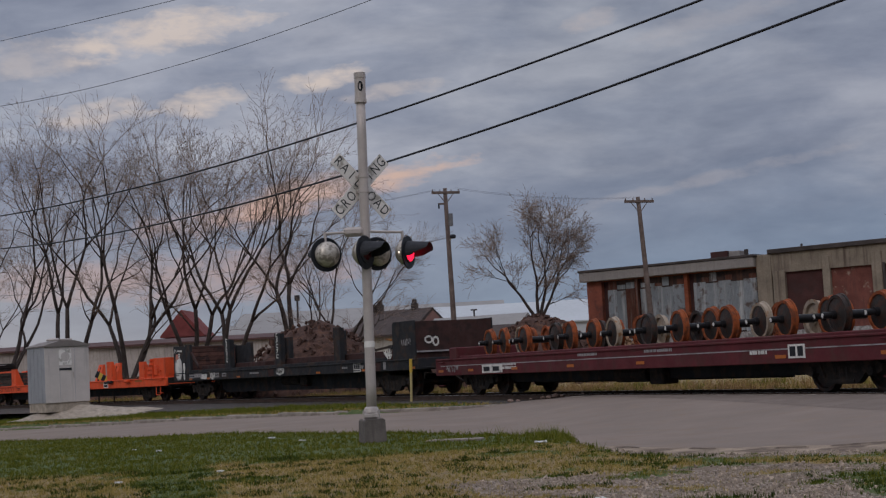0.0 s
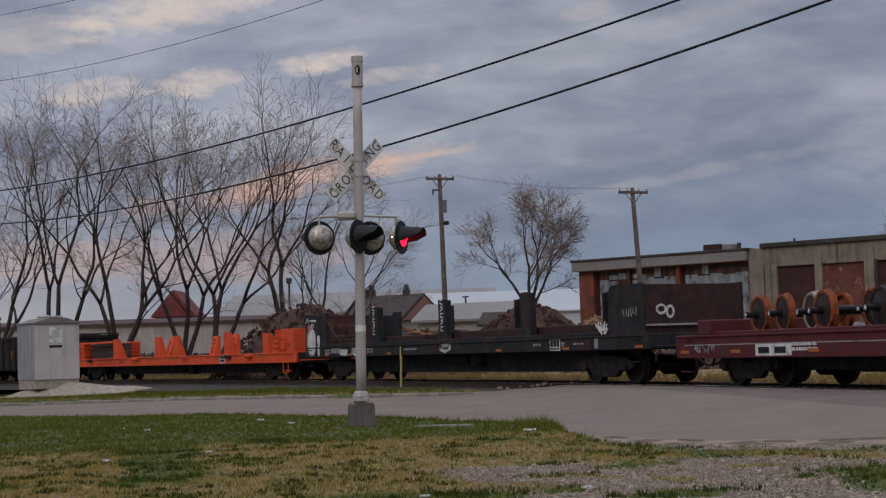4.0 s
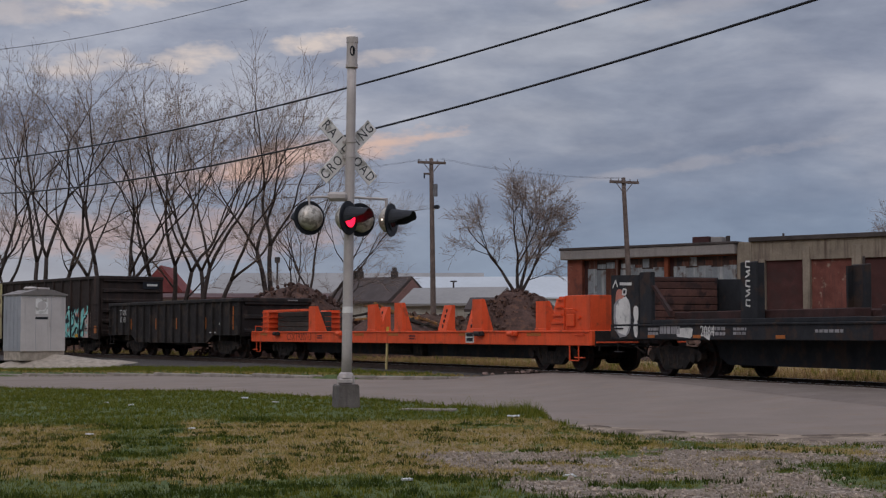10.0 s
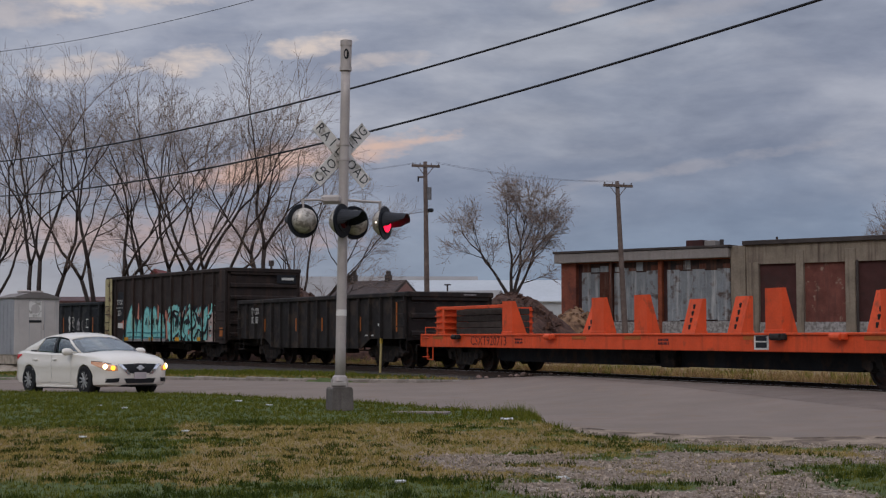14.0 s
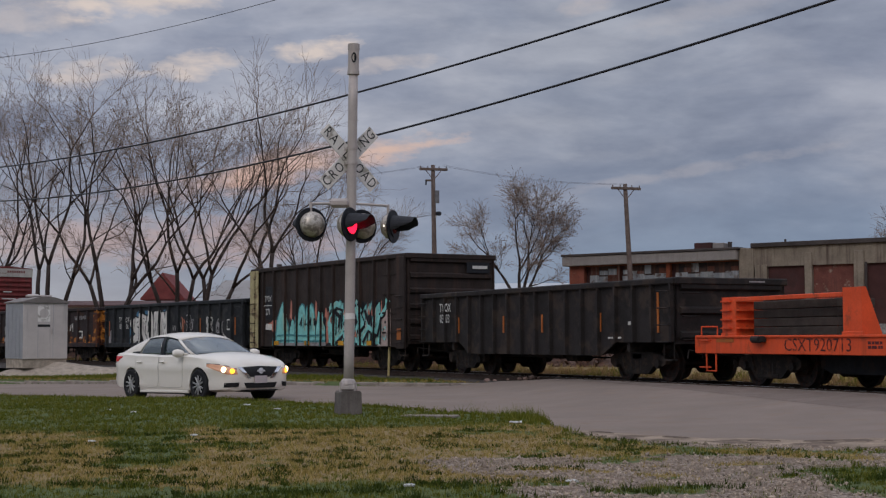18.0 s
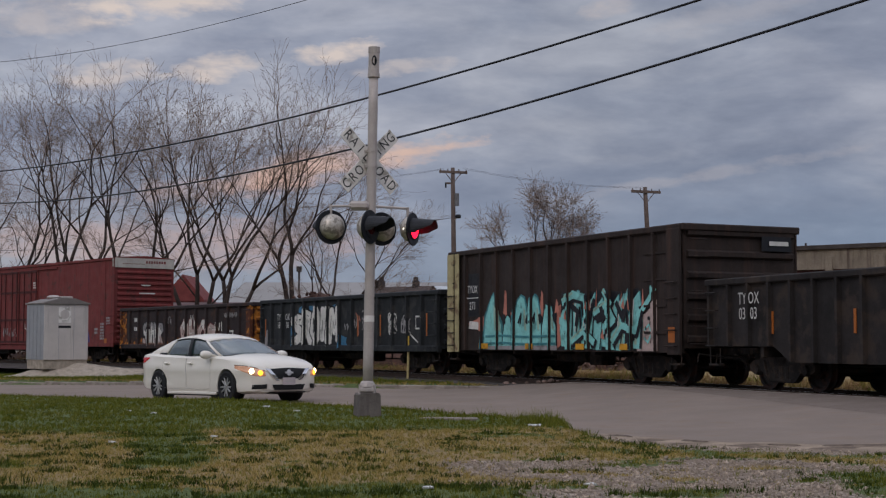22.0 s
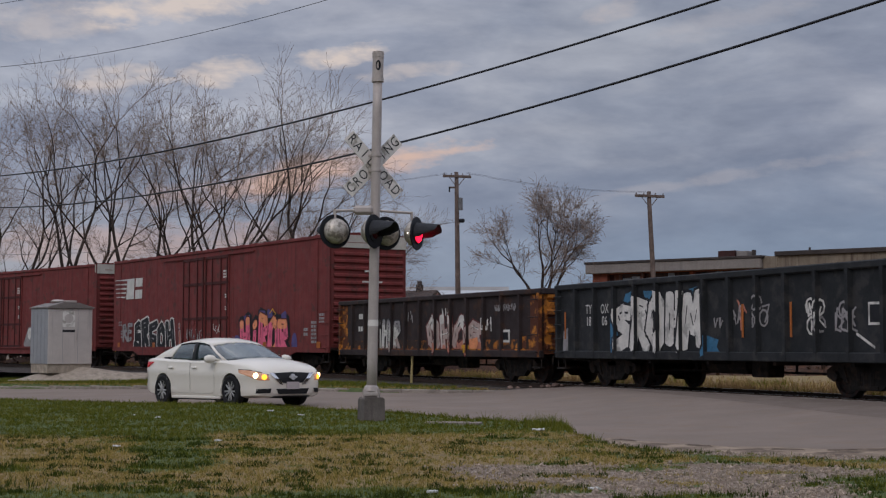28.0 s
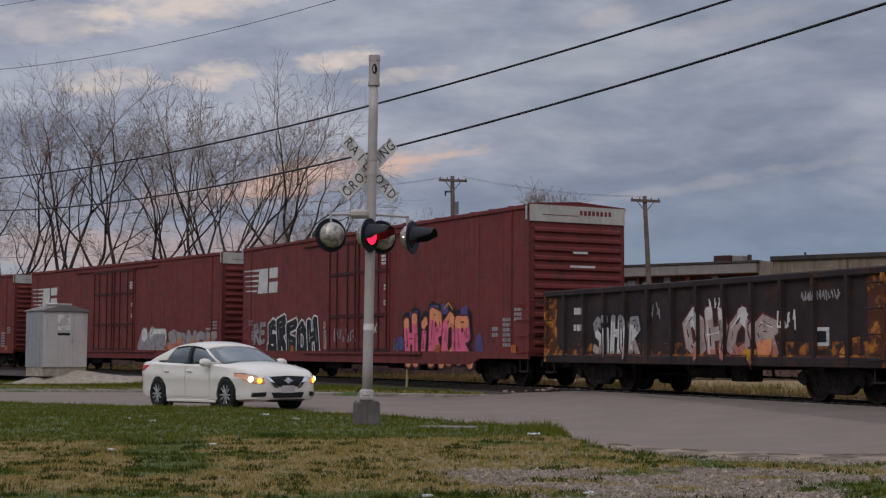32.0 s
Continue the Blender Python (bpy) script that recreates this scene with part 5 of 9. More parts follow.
class Paint:
    """Flat patches of paint that follow a ribbed side."""

    def __init__(self, y, ribs=(), rib_w=0.0, rib_d=0.0):
        self.y, self.ribs, self.w, self.d, self.k, self.n = y, ribs, rib_w, rib_d, {}, 0

    def patch(self, colour, poly, layer):
        self.n += 1
        lift = 0.003 + 0.006 * layer + 0.00001 * self.n
        k = self.k.setdefault(colour, Kit())
        area = sum(poly[i][0] * poly[(i + 1) % len(poly)][1] - poly[(i + 1) % len(poly)][0] * poly[i][1] for i in range(len(poly)))
        if area < 0:
            poly = poly[::-1]
        spans = [(poly, self.y - lift)]
        for x in self.ribs:
            c = clip(poly, x - self.w / 2, x + self.w / 2)
            if c:
                spans.append((c, self.y - self.d - lift))
        for q, y in spans:
            k.add([(a, y, b) for a, b in q], [list(range(len(q)))], convex=False)

    def blob(self, colour, x, z, rx, rz, layer, rnd, n=12, wob=0.22, lean=0.0):
        pts = []
        for i in range(n):
            a = 2 * math.pi * i / n
            r = 1 + rnd.uniform(-wob, wob)
            ca, sa = math.cos(a), math.sin(a)
            q = 0.72
            px = rx * r * math.copysign(abs(ca) ** q, ca)
            pz = rz * r * math.copysign(abs(sa) ** q, sa)
            pts.append((x + px + lean * pz, z + pz))
        self.patch(colour, pts, layer)

    def stroke(self, colour, pts, w, layer):
        for (xa, za), (xb, zb) in zip(pts, pts[1:]):
            dx, dz = xb - xa, zb - za
            l = math.hypot(dx, dz) or 1
            ox, oz = -dz / l * w / 2, dx / l * w / 2
            ex, ez = dx / l * w * 0.3, dz / l * w * 0.3
            self.patch(colour, [(xa - ex + ox, za - ez + oz), (xb + ex + ox, zb + ez + oz), (xb + ex - ox, zb + ez - oz), (xa - ex - ox, za - ez - oz)], layer)

    def done(self, car, mats, label):
        for colour, k in self.k.items():
            part("graffiti_paint", k, mats[colour], car, label.format(colour))["kind"] = "stuff"


# strokes of fat abstract letter shapes in a unit cell
GLYPHS = ([[(0.9, 0.82), (0.5, 0.95), (0.15, 0.78), (0.3, 0.55), (0.75, 0.45), (0.88, 0.2), (0.5, 0.05), (0.1, 0.15)]],
          [[(0.5, 0.95), (0.12, 0.75), (0.10, 0.25), (0.5, 0.05), (0.9, 0.25), (0.9, 0.75), (0.5, 0.95)]],
          [[(0.15, 0.05), (0.12, 0.95)], [(0.88, 0.05), (0.82, 0.98)], [(0.15, 0.5), (0.85, 0.55)]],
          [[(0.15, 0.03), (0.15, 0.93), (0.7, 0.95), (0.85, 0.7), (0.25, 0.5), (0.92, 0.03)]],
          [[(0.5, 0.05), (0.5, 0.72)], [(0.5, 0.92), (0.52, 0.98)]],
          [[(0.06, 0.05), (0.14, 0.95), (0.5, 0.4), (0.84, 0.98), (0.94, 0.05)]],
          [[(0.88, 0.95), (0.15, 0.93), (0.12, 0.05), (0.9, 0.08)], [(0.15, 0.5), (0.75, 0.52)]])


def fat_piece(p, x0, x1, z0, z1, order, fills, outline, seed, fat=0.40, edge=0.10, halo=None, shine=None, slits="black"):
    """A row of fat letter shapes: fills run from the foot of the piece to its top."""
    rnd = random.Random(seed)
    w, h = (x1 - x0) / len(order), z1 - z0
    letters = []
    for i, g in enumerate(order):
        tilt, drop = rnd.uniform(-0.22, 0.22), rnd.uniform(-0.10, 0.06) * h
        f = w * fat * (0.75 if g == 4 else 1.0)
        strokes = []
        for line in GLYPHS[g]:
            pts = []
            for a, b in line:
                z = z0 + f * 0.42 + (h - f * 0.84) * b + drop * (1 if 0.1 < b else 0)
                pts.append((x0 + w * (i + 0.02 + 0.96 * a) + tilt * (b - 0.5) * w + rnd.uniform(-0.07, 0.07) * w, min(max(z + rnd.uniform(-0.06, 0.06) * h, z0 + f * 0.42), z1)))
            strokes.append((pts, f))
        letters.append(strokes)

    def tone(colour, z):
        return colour if isinstance(colour, str) else colour[max(0, min(int((z - z0) / h * len(colour)), len(colour) - 1))]

    def run(strokes, colour, extra, layer, dx=0.0, dz=0.0):
        for pts, f in strokes:
            q = [(a + dx, b + dz) for a, b in pts]
            for s, t in zip(q, q[1:]):
                p.stroke(tone(colour, (s[1] + t[1]) / 2), [s, t], f + extra, layer)
            for a, b in q:
                p.blob(tone(colour, b), a, b, (f + extra) * 0.5, (f + extra) * 0.5, layer, rnd, 8, 0.05)

    if halo:
        for strokes in letters:
            run(strokes, halo, edge * 2 + 0.18, 0, 0.03, 0.05)
    for strokes in letters:
        run(strokes, outline, edge * 2, 1)
        run(strokes, fills, 0.0, 1)
        for pts, f in strokes:
            if slits:
                for k in range(min(3, len(pts) - 1)):
                    (xa, za), (xb, zb) = pts[k], pts[k + 1]
                    u = rnd.uniform(0.1, 0.5)
                    p.stroke(slits, [(xa + (xb - xa) * u, za + (zb - za) * u), (xa + (xb - xa) * (u + 0.4), za + (zb - za) * (u + 0.4))], f * rnd.uniform(0.06, 0.16), 1)
            if shine:
                p.stroke(shine, [(pts[0][0] - f * 0.28, pts[0][1]), (pts[1][0] - f * 0.28, pts[1][1])], f * 0.10, 1)


def scrawl(p, colour, x, z, w, h, seed, width=0.045):
    rnd = random.Random(seed)
    n = max(2, int(w / (h * 0.45)))
    for i in range(n):
        cx = x - w / 2 + w * (i + 0.5) / n
        ww = w / n * 0.42
        pts = [(cx + ww * rnd.uniform(-1, 1), z + h / 2 * rnd.uniform(-1, 1)) for _ in range(5)]
        p.stroke(colour, pts, width, 2)


PAINTS = {n: mat("graffiti_" + n, c, 0.6, 0, 0.18, 2.5, 25, 0.02, stain=((c[0] * 0.55, c[1] * 0.55, c[2] * 0.55), 0.25, 3)) for n, c in {
    "white": (0.60, 0.57, 0.53), "cyan": (0.21, 0.52, 0.49), "teal": (0.05, 0.20, 0.22), "black": (0.012, 0.012, 0.015), "pink": (0.68, 0.12, 0.21), "orange": (0.70, 0.26, 0.12), "rust": (0.40, 0.13, 0.025),
    "violet": (0.085, 0.065, 0.19), "grey": (0.27, 0.25, 0.25), "blue": (0.045, 0.15, 0.26), "salmon": (0.45, 0.17, 0.12), "pale": (0.40, 0.30, 0.27), "mint": (0.30, 0.42, 0.33), "amber": (0.55, 0.27, 0.02), "maroon": (0.10, 0.02, 0.02)}.items()}
M_stencil = mat("white_stencil", (0.55, 0.53, 0.50), 0.7, 0, 0.15, 4, 30, 0.0)
M_reflect = mat("amber_reflector", (0.36, 0.105, 0.02), 0.5, 0, 0.15, 4, 30, 0.0)


def reflectors(car, xs, z, y, w=0.3, h=0.1):
    for x in xs:
        part("reflector", Kit().box(x - w / 2, x + w / 2, y - 0.006, y - 0.001, z - h / 2, z + h / 2), M_reflect, car, "amber reflective strip")


def railcar(name, s16, label, category="railcar"):
    x, y, a = arc(s16)
    car = thing(name, Matrix.Translation((x, y, RAIL_Z)) @ Matrix.Rotation(a, 4, "Z"), label, category, "cars of the freight train")
    CARS.append((car, s16, Matrix.Identity(4)))
    return car


def load(ob, s16, local):
    CARS.append((ob, s16, local))
    return ob


def brake_gear(car, half, z, material):
    k = Kit()
    k.tube((-0.9, -0.7, z - 0.05), (0.6, -0.7, z - 0.05), 0.2, n=12)
    k.box(0.9, 1.5, -0.95, -0.5, z - 0.3, z + 0.1, c=0.03)
    k.tube((-half * 0.55, -0.4, z - 0.2), (half * 0.55, -0.4, z - 0.2), 0.025, n=6)
    for x in (-half * 0.3, half * 0.25):
        k.tube((x, -0.4, z - 0.2), (x, -0.4, z + 0.3), 0.03, n=5)
    part("brake_gear", k, material, car, "grimy air tank and brake rods")


def gondola(name, s16, L, top, body, label, ribs, sill=0.72, belly=None, end=None, frame_mat=None, rib_w=0.13, rib_d=0.10, reach=None, chord=None, endpost=None, w=1.52, proud=0.09):
    """An open-top car: ribbed sides, heavy top chord, ribbed ends."""
    car = railcar(name, s16, label)
    half = L / 2
    end, frame_mat, chord = end or body, frame_mat or M_frame, chord or body
    reach = reach or half - 2.15
    for y, o in ((-w, -1), (w, 1)):
        k = Kit()
        if belly is None:
            k.box(-half, half, min(y, y - 0.05 * o), max(y, y - 0.05 * o), sill, top - 0.1)
        else:
            c = half - 3.1
            shape = [(-half, sill + 0.14), (-c - 0.6, sill + 0.14), (-c, belly), (c, belly), (c + 0.6, sill + 0.14), (half, sill + 0.14), (half, top - 0.1), (-half, top - 0.1)]
            k.prism(shape, min(y, y - 0.05 * o), max(y, y - 0.05 * o))
        part("side_wall", k, body, car)
        k = Kit()
        k.box(-half - 0.03, half + 0.03, y - 0.09, y + 0.09, top - 0.15, top, c=0.025)
        part("top_chord", k, chord, car)
        if belly is None:
            part("side_sill", Kit().box(-half, half, min(y + proud * o, y - 0.05 * o), max(y + proud * o, y - 0.05 * o), sill, sill + 0.2, c=min(0.02, proud / 3)), body, car)
    xs = [-half + 0.1 + (L - 0.2) * i / (ribs - 1) for i in range(ribs)]
    for i, x in enumerate(xs):
        low = sill + 0.02 if belly is None else (belly + 0.02 if abs(x) < half - 3.1 else sill + 0.16)
        k = Kit()
        k.prism([(x - rib_w / 2, 0.0), (x + rib_w / 2, 0.0), (x + rib_w * 0.36, -rib_d), (x - rib_w * 0.36, -rib_d)], low, top - 0.12, Matrix.Translation((0, -w, 0)), "z")
        part("rib", k, endpost if endpost and i in (0, ribs - 1) else body, car)
        k = Kit()
        k.prism([(x - rib_w / 2, 0.0), (x + rib_w / 2, 0.0), (x + rib_w * 0.36, rib_d), (x - rib_w * 0.36, rib_d)], low, top - 0.12, Matrix.Translation((0, w, 0)), "z")
        part("rib", k, body, car)
    part("floor", Kit().box(-half, half, -w + 0.06, w - 0.06, sill + 0.18, sill + 0.28), frame_mat, car)
    for e in (-1, 1):
        k = Kit()
        k.box(min(e * half, e * (half - 0.06)), max(e * half, e * (half - 0.06)), -w, w, sill + 0.1, top - 0.05)
        n = max(3, int((top - sill) / 0.42))
        wall = part("end_wall", k, end, car)
        for i in range(n):
            z = sill + 0.3 + (top - sill - 0.5) * i / (n - 1)
            k = Kit().prism([(z - 0.10, 0), (z - 0.05, 0.09), (z + 0.05, 0.09), (z + 0.10, 0)], -w + 0.12, w - 0.12, Matrix(((0, 0, 0, 0), (0, 0, 0, 0), (0, 0, 0, 0), (0, 0, 0, 1))) + Matrix(((0, e, 0, e * half), (0, 0, 1, 0), (1, 0, 0, 0), (0, 0, 0, 0))), "z")
            part("corrugation", k, end, wall)
        part("end_chord", Kit().box(min(e * (half - 0.08), e * (half + 0.12)), max(e * (half - 0.08), e * (half + 0.12)), -w - 0.05, w + 0.05, top - 0.16, top + 0.005, c=0.025), chord, car)
        ladder(car, e * (half - 0.3), -w - rib_d, sill + 0.15, min(top - 0.3, sill + 1.6), 0.42, body, -0.06)
        ladder(car, e * (half + 0.09), -w + 0.35, sill + 0.2, top - 0.35, 0.42, body, e * 0.07, along_x=False)
        part("corner_step", Kit().box(e * (half - 0.25) - 0.2, e * (half - 0.25) + 0.2, -w - 0.05, -w + 0.1, sill - 0.28, sill - 0.24).tube((e * (half - 0.25) - 0.2, -w, sill - 0.26), (e * (half - 0.25) - 0.2, -w, sill + 0.1), 0.015, n=5).tube((e * (half - 0.25) + 0.2, -w, sill - 0.26), (e * (half - 0.25) + 0.2, -w, sill + 0.1), 0.015, n=5), frame_mat, car)
    part("centre_sill", Kit().box(-half - 0.1, half + 0.1, -0.3, 0.3, 0.62, sill + 0.2), M_frame, car)
    for i in range(5):
        x = -half * 0.7 + half * 1.4 * i / 4
        part("cross_bearer", Kit().box(x - 0.06, x + 0.06, -w + 0.05, w - 0.05, sill - 0.08, sill + 0.18), M_frame, car)
    brake_gear(car, half, sill - 0.05, M_frame)
    trucks(car, reach)
    couplers(car, half, M_frame)
    return car, xs, -w


M_boxred = mat("faded_boxcar_red", (0.165, 0.033, 0.031), 0.72, 0, 0.16, 1.1, 30, 0.06, streak=((0.098, 0.027, 0.025), 0.45), stain=((0.095, 0.035, 0.030), 0.20, 2.2))
M_doorbar = mat("grimy_dark_red_bars", (0.060, 0.017, 0.016), 0.75, 0, 0.2, 2, 30, 0.06)
M_boxband = mat("dirty_white_band", (0.42, 0.39, 0.35), 0.7, 0, 0.15, 3, 30, 0.03, streak=((0.28, 0.25, 0.21), 0.4))
M_grime = mat("black_under_grime", (0.026, 0.021, 0.019), 0.9, 0, 0.3, 3, 30, 0.15)


def boxcar(name, s16, L, label, seed):
    car = railcar(name, s16, label)
    half, w, top, sill = L / 2, 1.61, 5.05, 0.86
    for y, o in ((-w, -1), (w, 1)):
        k = Kit()
        k.box(-half, half, min(y, y - 0.05 * o), max(y, y - 0.05 * o), sill + 0.05, top - 0.06)
        side = part("side_wall", k, M_boxred, car)
        for i in range(17 if o < 0 else 0):
            x = -half + 0.02 + (L - 0.04) * i / 16
            if abs(x) > 2.45:
                part("seam", Kit().box(x - 0.010, x + 0.010, y - 0.006, y + 0.006, sill + 0.08, top - 0.1), M_boxred, side)
        part("top_rail", Kit().box(-half, half, y - 0.05, y + 0.05, top - 0.12, top, c=0.02), M_boxred, car)
        part("side_sill", Kit().prism([(-half, sill + 0.12), (half, sill + 0.12), (half, sill - 0.08), (half - 2.6, sill - 0.08), (half - 3.2, sill - 0.26), (-half + 3.2, sill - 0.26), (-half + 2.6, sill - 0.08), (-half, sill - 0.08)], y - 0.035, y + 0.035), M_boxred, car)
    for e in (-1, 1):
        k = Kit()
        k.box(e * (half - 0.9) - 0.03, e * (half - 0.9) + 0.03, -w - 0.03, -w, sill, top - 0.1)
        part("side_post", k, M_boxred, car)
    # a pair of plug doors on each side
    for y, o in ((-w, -1), (w, 1)):
        for x0 in (-2.35, 0.02):
            door = part("door", Kit().box(x0, x0 + 2.3, min(y, y + 0.05 * o), max(y, y + 0.05 * o), sill + 0.12, top - 0.3, c=0.012), M_boxred, car, "dark red plug door with locking bars")
            if o > 0:
                continue
            for dx in (0.12, 0.72, 1.58, 2.18):
                part("locking_bar", Kit().tube((x0 + dx, y - 0.08, sill + 0.1), (x0 + dx, y - 0.08, top - 0.32), 0.026, n=6), M_doorbar, door)
            for z in (sill + 0.15, 2.17, 3.63, top - 0.36):
                part("crossbar", Kit().box(x0 + 0.03, x0 + 2.27, y - 0.085, y - 0.05, z - 0.055, z + 0.055), M_doorbar, door)
            part("handwheel", Kit().lathe([(0.02, 0.0), (0.15, 0.0), (0.15, 0.02), (0.02, 0.03)], Matrix.Translation((x0 + 1.15, y - 0.05, sill + 1.15)) @ Matrix.Rotation(radians(90), 4, "X"), 12), M_boxred, door)
        part("door_track", Kit().box(-4.6, 4.6, y - 0.1 if o < 0 else y, y if o < 0 else y + 0.1, sill + 0.02, sill + 0.09), M_boxred, car)
        part("door_track", Kit().box(-4.6, 4.6, y - 0.08 if o < 0 else y, y if o < 0 else y + 0.08, top - 0.3, top - 0.24), M_boxred, car)
    roof = Kit().prism([(-w - 0.04, top - 0.04), (w + 0.04, top - 0.04), (w + 0.04, top), (0, top + 0.10), (-w - 0.04, top)], -half - 0.02, half + 0.02, axis="x")
    for i in range(21):
        x = -half + L * i / 20
        roof.prism([(-w, top), (0, top + 0.10), (w, top), (w, top + 0.035), (0, top + 0.135), (-w, top + 0.035)], x - 0.03, x + 0.03, axis="x")
    part("roof", roof, M_boxred, car)
    part("floor", Kit().box(-half, half, -w + 0.05, w - 0.05, sill, sill + 0.1), M_grime, car)
    for e in (-1, 1):
        k = Kit()
        k.box(min(e * half, e * (half - 0.05)), max(e * half, e * (half - 0.05)), -w + 0.02, w - 0.02, sill, top)
        basis = Matrix(((0, e, 0, e * half), (0, 0, 1, 0), (1, 0, 0, 0), (0, 0, 0, 1)))
        ribs_ = []
        for i in range(13):
            z = sill + 0.35 + 0.262 * i
            ribs_.append(Kit().prism([(z - 0.085, 0), (z - 0.035, 0.075), (z + 0.035, 0.075), (z + 0.085, 0)], -w + 0.16, w - 0.16, basis, "z"))
        wall = part("end_wall", k, M_boxred, car)
        for k in ribs_:
            part("corrugation", k, M_boxred, wall)
        part("end_band", Kit().box(min(e * half, e * (half + 0.05)), max(e * half, e * (half + 0.05)), -w + 0.01, w - 0.01, top - 0.46, top + 0.005), M_boxband, car, "dirty white band along the top of the end")
        part("corner_band", Kit().box(e * (half - 0.05) - 0.05, e * (half - 0.05) + 0.05, -w - 0.055, -w - 0.051, top - 0.42, top - 0.03), M_boxband, car)
        k = Kit()
        rnd = random.Random(seed + e)
        for i in range(8):
            k.box(min(e * (half + 0.05), e * (half + 0.054)), max(e * (half + 0.05), e * (half + 0.054)), 0.05 + i * 0.14, 0.05 + i * 0.14 + 0.09, top - 0.24, top - 0.11)
        k.box(min(e * (half + 0.05), e * (half + 0.054)), max(e * (half + 0.05), e * (half + 0.054)), -1.2, 0.0, top - 0.28, top - 0.26)
        part("number_mark", k, M_boxred, car)
        k = Kit()
        for z, a, b in ((3.75, 0.1, 0.6), (3.36, 0.0, 0.85)):
            k.box(min(e * (half + 0.076), e * (half + 0.08)), max(e * (half + 0.076), e * (half + 0.08)), -0.3 + a, -0.3 + b, z - 0.03, z + 0.03)
        part("stencil_mark", k, M_stencil, car)
        ladder(car, e * (half - 0.32), -w - 0.03, sill + 0.1, 2.3, 0.42, M_boxred, -0.05)
        ladder(car, e * (half + 0.03), -w + 0.3, sill + 0.2, 2.4, 0.42, M_boxred, e * 0.07, along_x=False)
        part("corner_step", Kit().box(e * (half - 0.3) - 0.2, e * (half - 0.3) + 0.2, -w, -w + 0.12, 0.42, 0.46).tube((e * (half - 0.3) - 0.2, -w + 0.03, 0.44), (e * (half - 0.3) - 0.2, -w + 0.03, 0.85), 0.018, n=5).tube((e * (half - 0.3) + 0.2, -w + 0.03, 0.44), (e * (half - 0.3) + 0.2, -w + 0.03, 0.85), 0.018, n=5), M_grime, car)
    part("centre_sill", Kit().box(-half - 0.1, half + 0.1, -0.35, 0.35, 0.55, sill + 0.02), M_grime, car)
    brake_gear(car, half, 0.72, M_grime)
    part("air_tank", Kit().box(-3.6, -2.2, -1.2, -0.8, 0.35, 0.62, c=0.03), M_grime, car)
    part("battery_box", Kit().box(2.5, 4.2, -1.2, -0.7, 0.38, 0.66, c=0.03), M_grime, car)
    # company mark: five bars of speed and two block shapes
    lx, lz = -half + 1.08, 3.68
    wide = Matrix.Translation((-half + 0.1, 0, lz)) @ Matrix.Diagonal((1.297, 1, 1.06, 1)) @ Matrix.Translation((half - 0.1, 0, -lz))
    k = Kit()
    for i in range(5):
        z = lz + 0.45 - 0.19 * i
        k.prism([(lx - 0.95 + 0.03 * i, z), (lx + 0.35 - 0.06 * i, z), (lx + 0.32 - 0.06 * i, z - 0.075), (lx - 0.98 + 0.05 * i, z - 0.03)], -w - 0.016, -w - 0.012, wide)
    k.prism([(lx + 0.30, lz + 0.45), (lx + 0.98, lz + 0.45), (lx + 0.94, lz - 0.45), (lx + 0.18, lz - 0.45)], -w - 0.016, -w - 0.012, wide)
    k.prism([(lx + 1.10, lz + 0.45), (lx + 1.75, lz + 0.45), (lx + 1.73, lz + 0.08), (lx + 1.08, lz + 0.08)], -w - 0.016, -w - 0.012, wide)
    k.prism([(lx + 1.08, lz - 0.06), (lx + 1.73, lz - 0.06), (lx + 1.70, lz - 0.45), (lx + 1.05, lz - 0.45)], -w - 0.016, -w - 0.012, wide)
    part("company_mark", k, M_stencil, car, "white bars and block shapes of the company mark")
    for i, (x, z, sw, sh, r) in enumerate(((1.98, 3.95, 0.38, 0.36, 3), (2.05, 3.05, 0.18, 0.2, 2), (2.05, 2.55, 0.18, 0.2, 2), (8.96, 1.51, 0.34, 0.34, 2), (9.6, 1.50, 0.45, 0.85, 6), (half - 0.55, 2.0, 0.4, 0.4, 3), (-half + 0.9, 2.05, 0.4, 0.25, 2), (-half + 1.2, 1.55, 0.4, 0.4, 3))):
        stencil(car, x, z, -w - 0.05 if abs(x) < 2.3 else -w - 0.012, sw, sh, M_stencil if abs(x) < 2.3 else PAINTS["grey"], r, seed=seed + i)
    reflectors(car, (-half + 0.8, -5.6, 5.6, half - 0.75), sill + 0.2, -w - 0.037, 0.28, 0.22)
    trucks(car, half - 2.6)
    couplers(car, half, M_grime)
    return car, half, -w - 0.012


# the train, from its head; the numbers are each car's place on the curve at 16 s and its length
M_a = mat("faded_maroon", (0.088, 0.015, 0.018), 0.75, 0, 0.2, 1.3, 30, 0.1, stain=((0.075, 0.022, 0.020), 0.35, 2.0), streak=((0.07, 0.018, 0.018), 0.3))
M_b = mat("flat_black_paint", (0.0165, 0.0165, 0.0185), 0.75, 0, 0.3, 1.5, 30, 0.12, stain=((0.040, 0.024, 0.018), 0.35, 2.5))
M_c = mat("equipment_orange", (0.66, 0.080, 0.022), 0.6, 0, 0.12, 1.8, 30, 0.06, stain=((0.36, 0.065, 0.025), 0.12, 2.6), streak=((0.42, 0.06, 0.02), 0.25))
M_d = mat("sooty_black_side", (0.0185, 0.0150, 0.0142), 0.78, 0, 0.3, 1.2, 25, 0.15, stain=((0.040, 0.028, 0.022), 0.35, 2.2))
